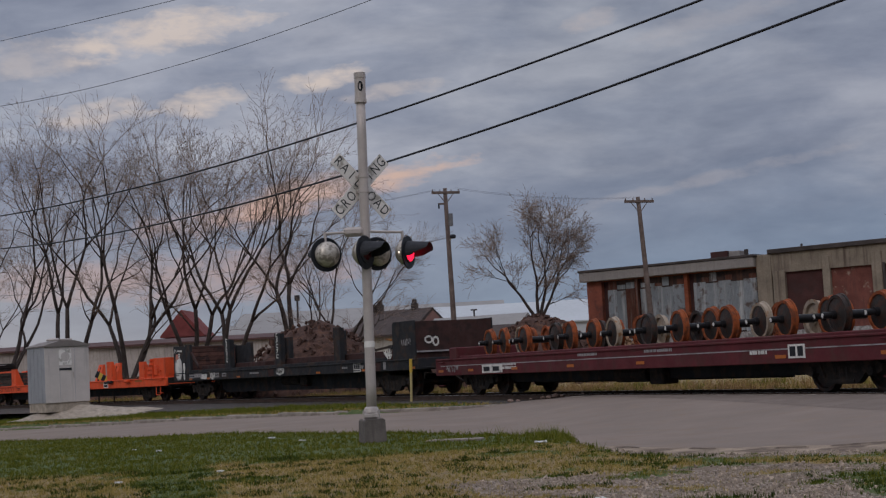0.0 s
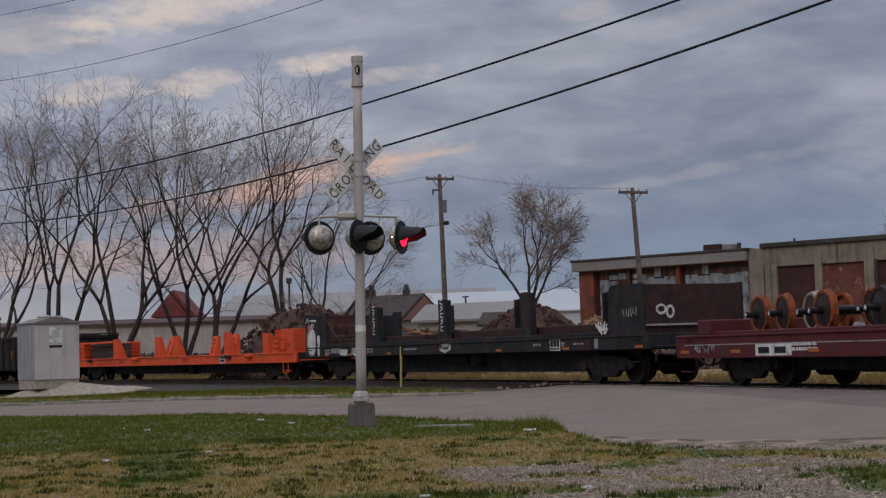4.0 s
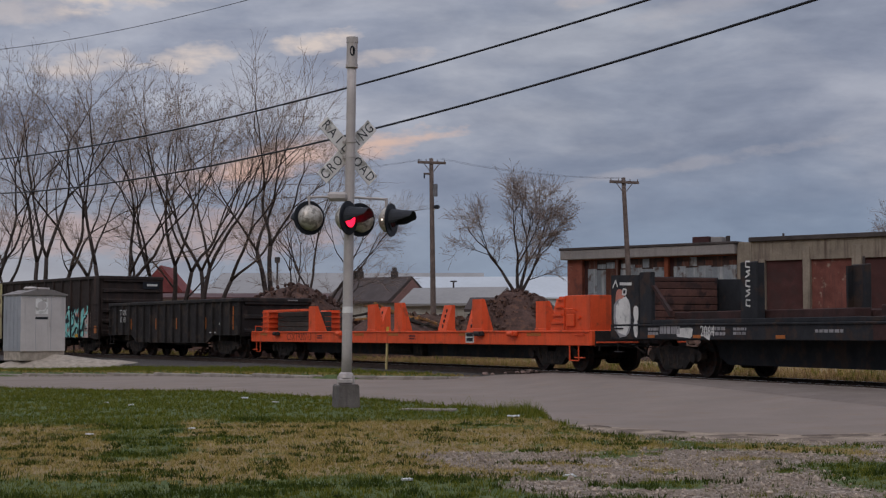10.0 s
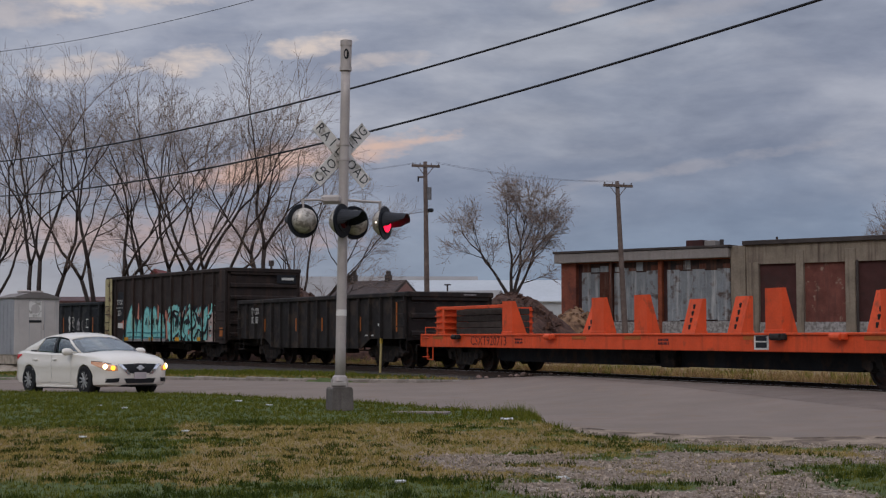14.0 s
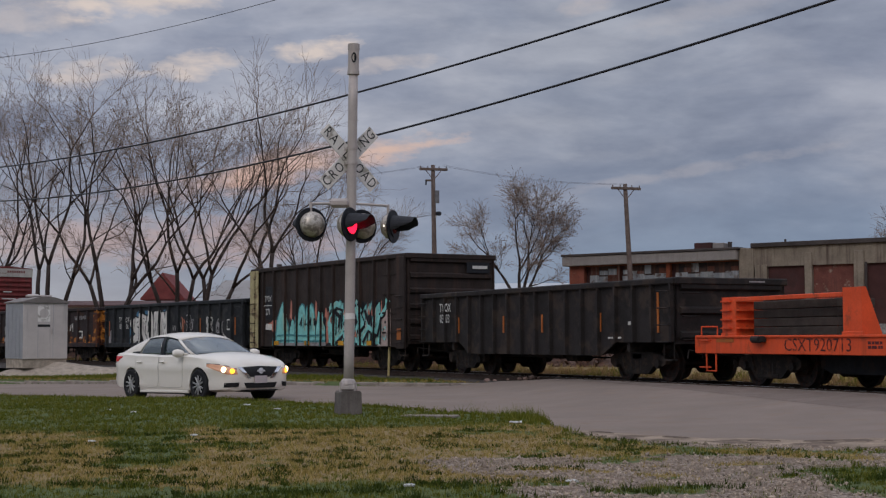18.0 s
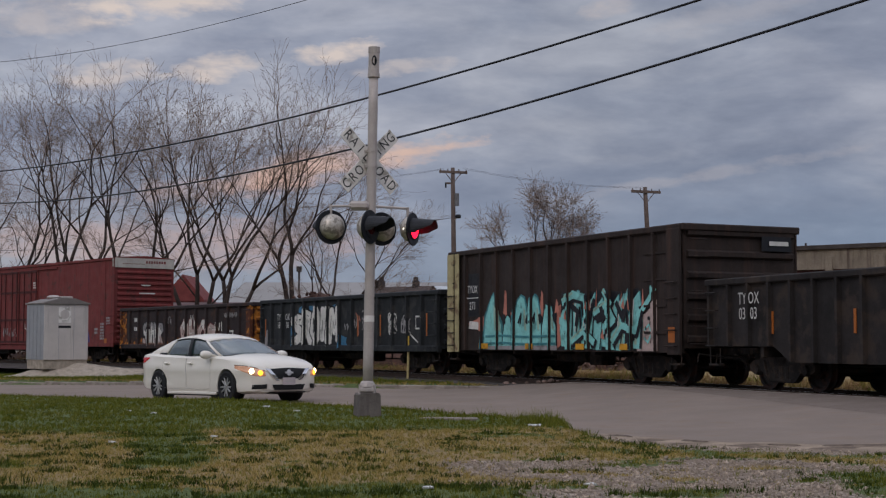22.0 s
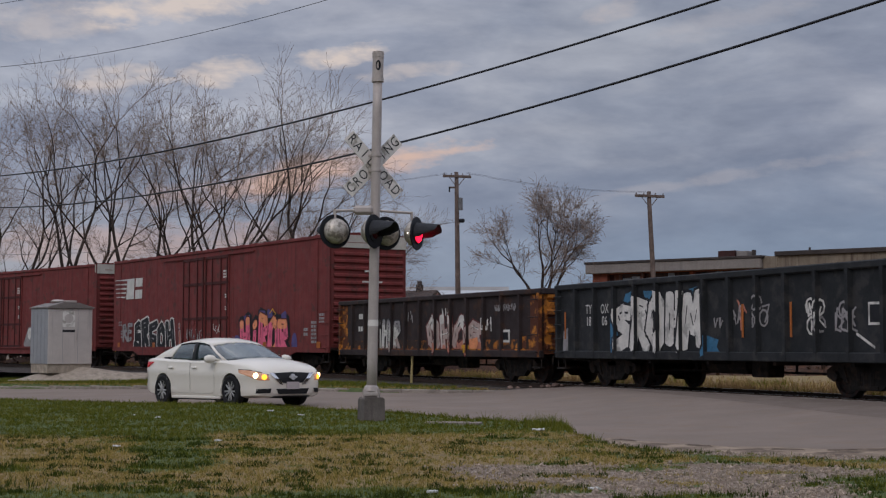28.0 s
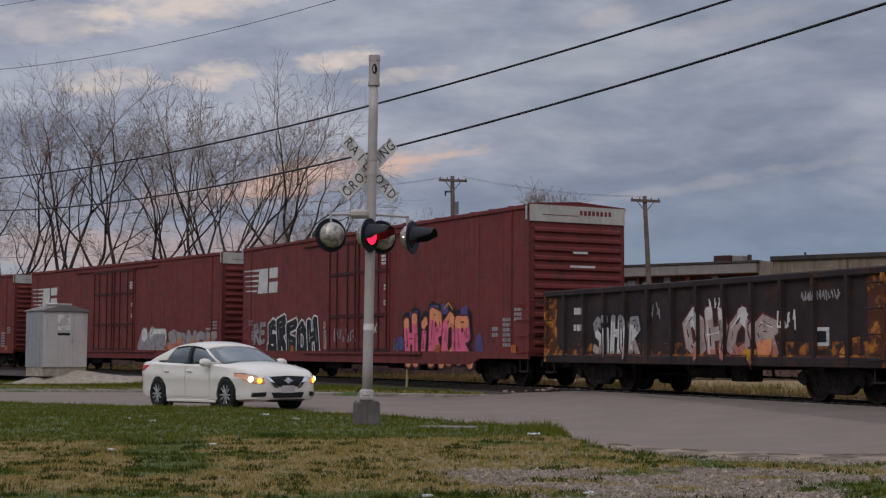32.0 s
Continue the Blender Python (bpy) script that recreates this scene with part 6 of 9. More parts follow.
M_e = mat("rust_brown_black", (0.027, 0.019, 0.0165), 0.8, 0, 0.3, 1.2, 25, 0.15, streak=((0.055, 0.030, 0.022), 0.4))
M_eend = mat("chalky_yellow", (0.38, 0.32, 0.17), 0.8, 0, 0.2, 2, 30, 0.1, stain=((0.18, 0.12, 0.07), 0.35, 2.5))
M_f = mat("blue_black_side", (0.0180, 0.0195, 0.0215), 0.75, 0, 0.25, 1.2, 25, 0.15, stain=((0.038, 0.036, 0.036), 0.3, 2.4))
M_g = mat("weathered_brown_side", (0.030, 0.021, 0.021), 0.8, 0, 0.3, 1.3, 25, 0.15, stain=((0.055, 0.028, 0.020), 0.25, 2.0))
M_gy = mat("rusted_yellow_paint", (0.50, 0.185, 0.028), 0.8, 0, 0.3, 2.5, 30, 0.2, stain=((0.090, 0.030, 0.016), 0.74, 2.6))
M_plank = mat("rust_brown_planks", (0.078, 0.036, 0.028), 0.9, 0, 0.3, 2.0, 25, 0.3, stain=((0.035, 0.020, 0.018), 0.4, 3), rand=0.25)
M_markdark = mat("worn_dark_marking", (0.075, 0.018, 0.014), 0.7, 0, 0.3, 4, 30, 0.0, stain=((0.4, 0.06, 0.02), 0.35, 7))
M_gband = mat("rust_blotched_side", (0.040, 0.024, 0.020), 0.85, 0, 0.3, 2.5, 30, 0.2, stain=((0.36, 0.125, 0.022), 0.36, 3.2))
M_deck = mat("grey_deck_wood", (0.085, 0.070, 0.060), 0.9, 0, 0.3, 3, 40, 0.3)
M_rustwheel = mat("fresh_orange_rust", (0.24, 0.058, 0.017), 0.85, 0, 0.28, 4, 40, 0.3, stain=((0.13, 0.040, 0.018), 0.45, 5))
M_palewheel = mat("turned_pale_tread", (0.30, 0.24, 0.18), 0.6, 0.2, 0.2, 4, 40, 0.15, stain=((0.25, 0.13, 0.06), 0.3, 6))
M_axle = mat("oiled_black_axle", (0.016, 0.015, 0.016), 0.45, 0.3, 0.3, 4, 30, 0.1)
M_oldsteel = mat("rusty_brown_steel", (0.048, 0.022, 0.019), 0.85, 0.1, 0.25, 1.6, 25, 0.25, stain=((0.030, 0.018, 0.016), 0.4, 2.4))


def flat_base(name, s16, L, deck, sill, body, label, belly, under, w=1.45, reach=None):
    car = railcar(name, s16, label)
    half = L / 2
    for y, o in ((-w, -1), (w, 1)):
        part("side_sill", Kit().box(-half, half, y - 0.04, y + 0.04, sill, deck - 0.005, c=0.012), body, car)
        part("sill_flange", Kit().box(-half, half, y - 0.075, y + 0.075, deck - 0.05, deck, c=0.01), body, car)
    c = half - 4.0
    part("fish_belly", Kit().prism([(-half, sill + 0.1), (half, sill + 0.1), (half, sill - 0.02), (c + 1.2, sill - 0.02), (c, belly), (-c, belly), (-c - 1.2, sill - 0.02), (-half, sill - 0.02)], -0.75, 0.75), under, car)
    k = Kit()
    n = int(L / 0.3)
    for i in range(n):
        x = -half + L * i / n
        k.box(x + 0.008, x + L / n - 0.008, -w + 0.08, w - 0.08, deck - 0.09, deck - 0.012 + 0.006 * noise.noise((i * 1.9, 0, 0)))
    part("deck_planks", k, M_deck, car, "grey timber deck")["kind"] = "stuff"
    for e in (-1, 1):
        part("end_sill", Kit().box(min(e * half, e * (half + 0.1)), max(e * half, e * (half + 0.1)), -w - 0.04, w + 0.04, sill, deck + 0.01, c=0.02), body, car)
        ladder(car, e * (half - 0.4), -w - 0.04, sill - 0.3, deck - 0.1, 0.4, body, -0.05)
        k = Kit()
        k.tube((e * (half + 0.18), -1.4, deck - 0.3), (e * (half + 0.18), 1.4, deck - 0.3), 0.02, n=6)
        for y in (-1.35, 0, 1.35):
            k.tube((e * (half + 0.05), y, deck - 0.3), (e * (half + 0.2), y, deck - 0.3), 0.02, n=5)
        part("grab_iron", k, body, car)
    trucks(car, reach or half - 2.3)
    couplers(car, half, M_frame)
    brake_gear(car, half, sill - 0.1, M_frame)
    return car, half


def red_flatcar():
    s16 = 70.3
    deck = 1.13
    car, half = flat_base("flatcar", s16, 21.0, deck, 0.62, M_a, "faded maroon flatcar loaded with rusty wheelsets", 0.35, M_b)
    part("side_stripe", Kit().box(-half + 0.3, half - 0.3, -1.496, -1.491, 0.90, 0.925), PAINTS["grey"], car, "thin pale line along the sill")
    for y in (-1.1, 1.1):
        part("load_rail", Kit().box(-half + 0.5, half - 0.4, y - 0.10, y + 0.10, deck - 0.02, deck + 0.07, c=0.02), M_a, car, "maroon cradle rail on the deck")
    part("end_stop", Kit().box(-half + 0.55, -half + 1.1, -1.3, 1.3, deck - 0.01, deck + 0.34, c=0.03), M_a, car, "maroon end stop")
    part("placard", Kit().box(-half + 3.24, -half + 4.54, -1.50, -1.491, 0.66, 0.90), PAINTS["white"], car, "white placard with dark marks")
    for x in (-half + 3.5, -half + 4.1):
        part("placard_mark", Kit().box(x - 0.15, x + 0.25, -1.506, -1.501, 0.71, 0.84), PAINTS["black"], car)
    p = Paint(-1.493)
    scrawl(p, "grey", -half + 1.2, 0.82, 0.9, 0.2, 5, 0.03)
    p.done(car, PAINTS, "{} scrawl on the sill")
    stencil(car, -1.1, 1.01, -1.492, 1.0, 0.10, PAINTS["grey"], 1, seed=3)
    stencil(car, 2.2, 1.01, -1.492, 1.2, 0.10, PAINTS["grey"], 1, seed=13)
    stencil(car, -half + 5.0, 0.82, -1.492, 0.9, 0.2, M_stencil, 2, seed=4)
    stencil(car, 6.06, 0.85, -1.492, 0.6, 0.14, M_stencil, 1, seed=8)
    k = Kit().box(7.06, 7.60, -1.499, -1.491, 0.72, 1.0)
    part("data_panel", k, PAINTS["white"], car, "white data panel")
    part("panel_mark", Kit().box(7.12, 7.30, -1.505, -1.5, 0.76, 0.96).box(7.37, 7.54, -1.505, -1.5, 0.76, 0.96), PAINTS["black"], car)
    reflectors(car, (-half + 0.3, -half + 2.45, -5.2, -2.0, 1.4, 6.8, half - 0.5), 0.76, -1.492, 0.36, 0.07)
    # loose wheelsets across the deck
    for kind, label, wheel in (("rust", "loose orange-rusted wheelset with black axle standing on a flatcar", M_rustwheel), ("pale", "loose wheelset with pale turned treads standing on a flatcar", M_palewheel), ("dark", "loose black wheelset standing on a flatcar", M_steel)):
        base = thing("loose_wheelset", pose(0, 0, 0), label, "wheelset", "loose wheelsets on the flatcar")
        part("axle", Kit().tube((0, -1.16, 0), (0, -0.95, 0), 0.075, n=10).tube((0, -0.95, 0), (0, 0.95, 0), 0.10, n=12).tube((0, 0.95, 0), (0, 1.16, 0), 0.075, n=10), M_axle, base, "black oiled axle", smooth="flat")
        for y in (-0.755, 0.755):
            o = 1 if y > 0 else -1
            m = Matrix.Translation((0, y, 0)) @ Matrix.Rotation(radians(-90 * o), 4, "X")
            wh = part("wheel", Kit().lathe([(0.10, -0.06), (0.16, -0.07), (0.17, -0.02), (0.36, 0.0), (0.385, -0.07), (0.485, -0.075), (0.48, -0.045), (0.455, -0.03), (0.45, 0.07), (0.385, 0.07), (0.36, 0.025), (0.18, 0.01), (0.16, 0.08), (0.10, 0.085)], m, 28), wheel, base, smooth="flat")
            # dark plate: grime, with the shade inside the rim put into its colour
            part("wheel_plate", Kit().lathe([(0.12, 0.02), (0.38, 0.035), (0.38, 0.045), (0.12, 0.095)], m, 24), M_steel, wh, "grimy wheel plate, darkened for the shade inside the rim")
            part("axle_cap", Kit().box(-0.05, 0.05, 0, 0.004, -0.04, 0.04, Matrix.Translation((0, 1.162 * o, 0)) @ Matrix.Rotation(0.3, 4, "Y")), PAINTS["white"], base, "white label on the axle end")
        if kind == "rust":
            rust_set = base
        elif kind == "pale":
            pale_set = base
        else:
            dark_set = base
    for base in (rust_set, pale_set, dark_set):
        base.scale = (0.885, 0.885, 0.885)
    rnd = random.Random(11)
    x, i = -half + 2.3, 0
    plan = "rrprrdrrprdrrrprrdrrrr"
    first = {"r": True, "p": True, "d": True}
    while x < half - 0.8:
        kind = plan[i % len(plan)]
        src = {"r": rust_set, "p": pale_set, "d": dark_set}[kind]
        m = pose(x, rnd.uniform(-0.32, 0.32), deck + 0.405, 0, rnd.uniform(0, 360), rnd.uniform(-11, -5))
        if first[kind]:
            ob, first[kind] = src, False
        else:
            ob = copy_thing(src, m)
        load(ob, s16, m)
        x += rnd.uniform(0.80, 1.05) if x < 0.6 or x > 2.2 else 1.6
        i += 1


def black_flatcar():
    s16 = 47.55
    deck = 1.21
    car, half = flat_base("bulkhead_flatcar", s16, 21.3, deck, 0.85, M_b, "black bulkhead flatcar with stakes and a load of old steel", 0.30, M_b)
    # head-end bulkhead
    part("bulkhead", Kit().box(half - 0.12, half, -1.45, 1.45, deck - 0.1, 2.40, c=0.01), M_oldsteel, car, "rusty brown bulkhead plate")
    part("bulkhead_side", Kit().prism([(half - 1.48, deck), (half + 0.02, deck), (half + 0.02, 2.43), (half - 1.36, 2.43), (half - 1.45, 2.34)], -1.5, -1.46), M_b, car, "black side plate of the bulkhead")
    part("bulkhead_side", Kit().prism([(half - 1.48, deck), (half, deck), (half, 2.43), (half - 1.45, 2.43)], 1.46, 1.5), M_b, car)
    for y in (1.455,):
        part("bulkhead_brace", Kit().prism([(half - 2.02, deck), (half - 1.48, deck), (half - 1.48, 2.34), (half - 2.02, 1.5)], y - 0.035, y + 0.035), M_b, car)
    part("end_shelf", Kit().box(half, half + 0.08, -1.45, 1.45, 1.40, 1.45), PAINTS["grey"], car, "pale strip along the bulkhead foot")
    for y in (-1.44, 1.44):
        part("side_board", Kit().box(-half + 1.9, half - 2.0, y - 0.03, y + 0.03, deck, 1.30, c=0.01), M_b, car, "low black side board")
    p = Paint(-1.502)
    scrawl(p, "grey", half - 0.55, 1.75, 0.6, 0.22, 3, 0.03)
    scrawl(p, "white", half - 1.75, 1.40, 0.45, 0.34, 9, 0.05)
    p.done(car, PAINTS, "{} scrawl on the bulkhead")
    k = Kit()
    rnd = random.Random(2)
    for a in range(12):
        t = a * math.pi / 6
        k.box(half + 0.001, half + 0.006, -0.98 + 0.13 * math.cos(t) - 0.03, -0.98 + 0.13 * math.cos(t) + 0.03, 1.80 + 0.1 * math.sin(t) - 0.03, 1.80 + 0.1 * math.sin(t) + 0.03)
        k.box(half + 0.001, half + 0.006, -0.72 + 0.1 * math.cos(t) - 0.03, -0.72 + 0.1 * math.cos(t) + 0.03, 1.74 + 0.13 * math.sin(t) - 0.03, 1.74 + 0.13 * math.sin(t) + 0.03)
    part("graffiti_paint", k, PAINTS["white"], car, "white looped scrawl")["kind"] = "stuff"
    # rear bulkhead, a panel with a pale ghost of paint
    part("bulkhead", Kit().box(-half, -half + 0.12, -1.45, 1.45, deck, 2.38, c=0.01), M_b, car)
    part("bulkhead_side", Kit().prism([(-half - 0.02, deck - 0.3), (-half + 1.35, deck - 0.3), (-half + 1.35, 2.36), (-half - 0.02, 2.40)], -1.5, -1.46), M_b, car)
    part("bulkhead_post", Kit().box(-half + 1.36, -half + 1.92, -1.5, -1.38, deck, 2.42, c=0.02), M_b, car)
    part("bulkhead_post", Kit().box(-half + 1.36, -half + 1.92, 1.38, 1.5, deck, 2.42, c=0.02), M_b, car)
    part("bulkhead_brace", Kit().prism([(-half + 1.9, 2.1), (-half + 2.02, 2.1), (-half + 2.75, 1.5), (-half + 2.75, 1.36)], -1.5, -1.42), M_oldsteel, car)
    p = Paint(-1.502)
    p.blob("salmon", -half + 0.42, 1.75, 0.24, 0.30, 0, random.Random(3), 12, 0.1)
    p.blob("grey", -half + 0.58, 1.38, 0.44, 0.50, 1, random.Random(4), 14, 0.12)
    p.blob("white", -half + 0.60, 1.40, 0.36, 0.44, 2, random.Random(14), 14, 0.12)
    p.blob("white", -half + 1.22, 1.45, 0.12, 0.18, 1, random.Random(5), 10, 0.1)
    p.blob("white", -half + 1.20, 1.1, 0.10, 0.2, 1, random.Random(5), 10, 0.1)
    p.stroke("white", [(-half + 0.08, 2.10), (-half + 0.22, 2.26), (-half + 0.32, 2.12)], 0.05, 1)
    p.stroke("white", [(-half + 0.45, 2.18), (-half + 1.0, 2.16)], 0.07, 1)
    p.blob("white", -half + 0.66, 1.98, 0.12, 0.09, 1, random.Random(8), 10, 0.1)
    p.blob("black", -half + 0.67, 1.98, 0.06, 0.045, 2, random.Random(8), 10, 0.1)
    p.done(car, PAINTS, "{} shape painted on the rear panel")
    # stakes, some with a white scrawl
    for j, (x, wide, top) in enumerate(((-4.81, 0.62, 2.47), (0.09, 0.50, 2.50), (5.03, 0.50, 2.48))):
        for y in (-1.40, 1.40):
            o = -1 if y < 0 else 1
            k = Kit()
            k.box(x - wide / 2, x + wide / 2, y - 0.03, y + 0.03, deck - 0.02, top, c=0.02)
            for dx in (-wide / 2 + 0.03, wide / 2 - 0.03):
                k.box(x + dx - 0.03, x + dx + 0.03, min(y, y - 0.16 * o), max(y, y - 0.16 * o), deck - 0.02, top - 0.03)
            st = part("stake", k, M_b, car, "tall black side stake")
            if y < 0 and j < 2:
                q = Paint(y - 0.031)
                for n_ in range(5):
                    z_ = 1.55 + 0.2 * n_
                    q.stroke("white", [(x - 0.08, z_), (x + 0.07, z_ + 0.06), (x - 0.05, z_ + 0.12), (x + 0.08, z_ + 0.14)] if n_ % 2 else [(x + 0.08, z_), (x - 0.07, z_ + 0.02), (x - 0.06, z_ + 0.13), (x + 0.08, z_ + 0.12)], 0.035, 2)
                for colour, kk in q.k.items():
                    part("graffiti_paint", kk, PAINTS[colour], st, "white vertical scrawl")["kind"] = "stuff"
    for i, (x, w_, h_, r) in enumerate(((-half + 2.0, 0.5, 0.2, 2), (-half + 2.75, 0.9, 0.26, 1), (-half + 4.6, 0.9, 0.22, 2), (-half + 5.6, 0.5, 0.18, 2), (-half + 8.65, 0.9, 0.09, 1), (5.7, 0.42, 0.1, 1), (7.0, 0.18, 0.12, 2), (7.75, 0.5, 0.06, 1))):
        stencil(car, x, 1.02, -1.492, w_, h_, PAINTS["grey"], r, seed=30 + i)
    p = Paint(-1.492)
    p.blob("white", -half + 3.4, 1.0, 0.35, 0.12, 0, random.Random(1), 12, 0.15)
    p.stroke("white", [(-half + 4.2, 0.98), (-half + 4.4, 0.9)], 0.12, 0)
    p.blob("white", 0.34, 1.06, 0.33, 0.15, 0, random.Random(6), 12, 0.3)
    scrawl(p, "black", 0.34, 1.06, 0.6, 0.22, 71, 0.035)
    scrawl(p, "white", 8.85, 1.42, 0.55, 0.22, 75, 0.045)
    writing("2064", 0.34, PAINTS["white"], car, pose(-half + 4.35, -1.505, 1.03), name="reporting_mark", stretch=0.85)
    p.done(car, PAINTS, "{} paint on the sill")
    part("data_panel", Kit().box(half - 4.30, half - 3.80, -1.498, -1.491, 0.87, 1.17), PAINTS["white"], car, "white framed data panel")
    for i in range(3):
        part("panel_mark", Kit().box(half - 4.27 + 0.155 * i, half - 4.14 + 0.155 * i, -1.503, -1.499, 0.97, 1.145).box(half - 4.27 + 0.155 * i, half - 4.14 + 0.155 * i, -1.503, -1.499, 0.895, 0.945), PAINTS["black"], car)
    for a, b in ((-0.72, -0.22), (7.55, 8.30)):
        part("rust_patch", Kit().box(a, b, -1.495, -1.489, 0.87, 1.17, c=0.002), M_oldsteel, car, "rusted repair plate on the sill")
    part("route_card", Kit().box(8.48, 8.64, -1.498, -1.489, 0.90, 1.15), PAINTS["grey"], car, "pale card holder")
    reflectors(car, (-half + 1.9, -half + 3.9, -3.6, 3.6, 7.12, half - 0.25), 0.92, -1.492, 0.32, 0.07)
    # rusty planks line the inside of the rear bulkhead
    rnd = random.Random(4)
    z = deck + 0.01
    while z < 2.30:
        h = rnd.uniform(0.15, 0.20)
        part("bulkhead_plank", Kit().box(-half + 0.124, -half + 0.19 + rnd.uniform(0, 0.02), -1.36, 1.36, z, min(z + h - 0.012, 2.36), c=0.012), M_plank, car)
        z += h
    part("bulkhead_side", Kit().prism([(-half, deck), (-half + 1.35, deck), (-half + 1.35, 2.30), (-half, 2.34)], 1.44, 1.48), M_b, car, "black side plate of the bulkhead")
    # its load: long rusty beams on the deck
    for x0, x1, h in ((-half + 2.3, -1.4, 0.26), (-1.2, half - 2.4, 0.32)):
        n = thing("steel_beam_bundle", pose(0, 0, 0), "low bundle of rusty brown steel beams on a flatcar", "steel beams")
        for i in range(6):
            y = -1.15 + 0.42 * i
            part("beam", Kit().box(x0 + rnd.uniform(0, 0.3), x1 - rnd.uniform(0, 0.3), y, y + 0.38, deck, deck + h * rnd.uniform(0.85, 1.05), c=0.015), M_oldsteel, n)
        load(n, s16, Matrix.Identity(4))


def orange_flatcar():
    s16 = 24.1
    deck = 1.065
    car, half = flat_base("orange_flatcar", s16, 22.95, deck, 0.68, M_c, "bright orange flatcar with upright side stanchions", 0.30, M_b)
    # plated box at the head end
    for y in (-1.42, 1.42):
        part("head_board_side", Kit().box(half - 1.17, half - 0.05, y - 0.02, y + 0.02, deck, 1.96, c=0.01), M_c, car)
        part("board_brace", Kit().prism([(half - 1.85, deck), (half - 1.17, deck), (half - 1.17, 1.94), (half - 1.40, 1.94)], y - 0.05, y + 0.05), M_c, car)
    part("head_board", Kit().box(half - 0.12, half - 0.04, -1.4, 1.4, deck - 0.1, 1.96, c=0.01).box(half - 1.17, half - 0.05, -1.4, 1.4, 1.5, 1.56), M_c, car, "orange plated head board")
    for i in range(4):
        part("rung", Kit().box(half - 1.72 + 0.09 * i, half - 1.2, -1.53, -1.47, deck + 0.18 + 0.2 * i, deck + 0.22 + 0.2 * i), M_c, car)
    part("valve_box", Kit().box(half - 1.05, half - 0.7, -1.5, -1.44, deck + 0.1, deck + 0.42, c=0.02).box(half - 0.6, half - 0.45, -1.5, -1.44, deck + 0.3, deck + 0.36), M_c, car)
    p = Paint(-1.442)
    p.blob("white", half - 1.42, deck + 0.26, 0.20, 0.26, 0, random.Random(3), 14, 0.2)
    scrawl(p, "grey", half - 1.42, deck + 0.26, 0.3, 0.4, 5, 0.03)
    p.done(car, PAINTS, "{} smear of paint")
    # side posts: deep at the foot, narrowing inwards to the top; ladder posts carry the tail frame
    def stanchion(x, w, o, top, foot, head):
        k = Kit().prism([(o * 1.48, deck), (o * (1.48 - foot), deck), (o * (1.48 - head), top), (o * 1.48, top)], x, x + w, axis="x")
        k.box(x - 0.03, x + w + 0.03, min(o * 1.44, o * 1.50), max(o * 1.44, o * 1.50), deck - 0.02, deck + 0.06, c=0.01)
        return part("stanchion", k, M_c, car)

    for o in (-1, 1):
        post = stanchion(-10.40, 0.55, o, 1.88, 1.15, 0.55)
        for i in range(4):
            z = deck + 0.14 + 0.19 * i
            f = 1.15 - 0.60 * (z - deck) / (1.88 - deck)
            part("rung", Kit().box(-9.85, -9.76, min(o * 1.47, o * (1.49 - f)), max(o * 1.47, o * (1.49 - f)), z, z + 0.035), M_c, post)
            part("rung", Kit().box(-10.36, -10.0, min(o * 1.47, o * 1.55), max(o * 1.47, o * 1.55), z, z + 0.03), M_c, post)
        if o < 0:
            part("cross_rail", Kit().box(-9.85, -6.08, -1.48, -1.38, 1.78, 1.87, c=0.01), M_c, car)
        for j, (x, w, top, foot) in enumerate(((-6.06, 0.58, 1.95, 0.45), (-1.27, 0.56, 1.93, 0.36), (0.66, 0.54, 1.95, 0.36), (5.58, 0.54, 1.96, 0.38))):
            post = stanchion(x, w, o, top, foot, 0.10)
            for i in range(4):
                z = deck + 0.16 + 0.17 * i
                y = o * (1.48 - foot + (foot - 0.10) * (z - deck) / (top - deck))
                part("chain_hook", Kit().box(x + w * 0.44, x + w * 0.58, min(y - 0.03 * o, y + 0.06 * o), max(y - 0.03 * o, y + 0.06 * o), z - 0.07, z + 0.06, c=0.02), M_grime, post, "dark chain hook")
        stanchion(8.96, 0.50, o, 1.84, 0.45, 0.12)
    part("end_plate", Kit().box(half + 0.102, half + 0.125, -1.40, 1.46, 0.66, deck - 0.01, c=0.004), M_grime, car, "grimy black end sill plate")
    part("end_grab", Kit().sweep([(-half - 0.03, -1.35, deck - 0.02), (-half - 0.03, -1.35, deck + 0.2), (-half - 0.03, -0.95, deck + 0.2), (-half - 0.03, -0.95, deck - 0.02)], 0.02, 6), M_c, car)
    part("side_grab", Kit().sweep([(half - 1.05, -1.46, deck + 0.05), (half - 1.05, -1.56, deck + 0.05), (half - 1.05, -1.56, deck + 0.55), (half - 0.62, -1.56, deck + 0.55), (half - 0.62, -1.46, deck + 0.5)], 0.018, 6), M_c, car)
    for x in (-half + 0.55, half - 0.75):
        part("stirrup_step", Kit().sweep([(x - 0.2, -1.45, 0.70), (x - 0.2, -1.45, 0.30), (x + 0.2, -1.45, 0.30), (x + 0.2, -1.45, 0.70)], 0.022, 6), M_c, car)
    for i, x in enumerate((-half + 2.6, -half + 8.2, half - 5.4, half - 3.6)):
        part("winch", Kit().box(x - 0.22, x + 0.22, -1.62, -1.49, 0.92, 1.05, c=0.02).tube((x - 0.14, -1.6, 0.98), (x + 0.14, -1.6, 0.98), 0.07, n=10), M_c if i % 2 else M_grime, car, "strap winch on the sill")
    writing("CSXT", 0.36, M_markdark, car, pose(-half + 3.95, -1.494, 0.86), name="reporting_mark", stretch=1.15)
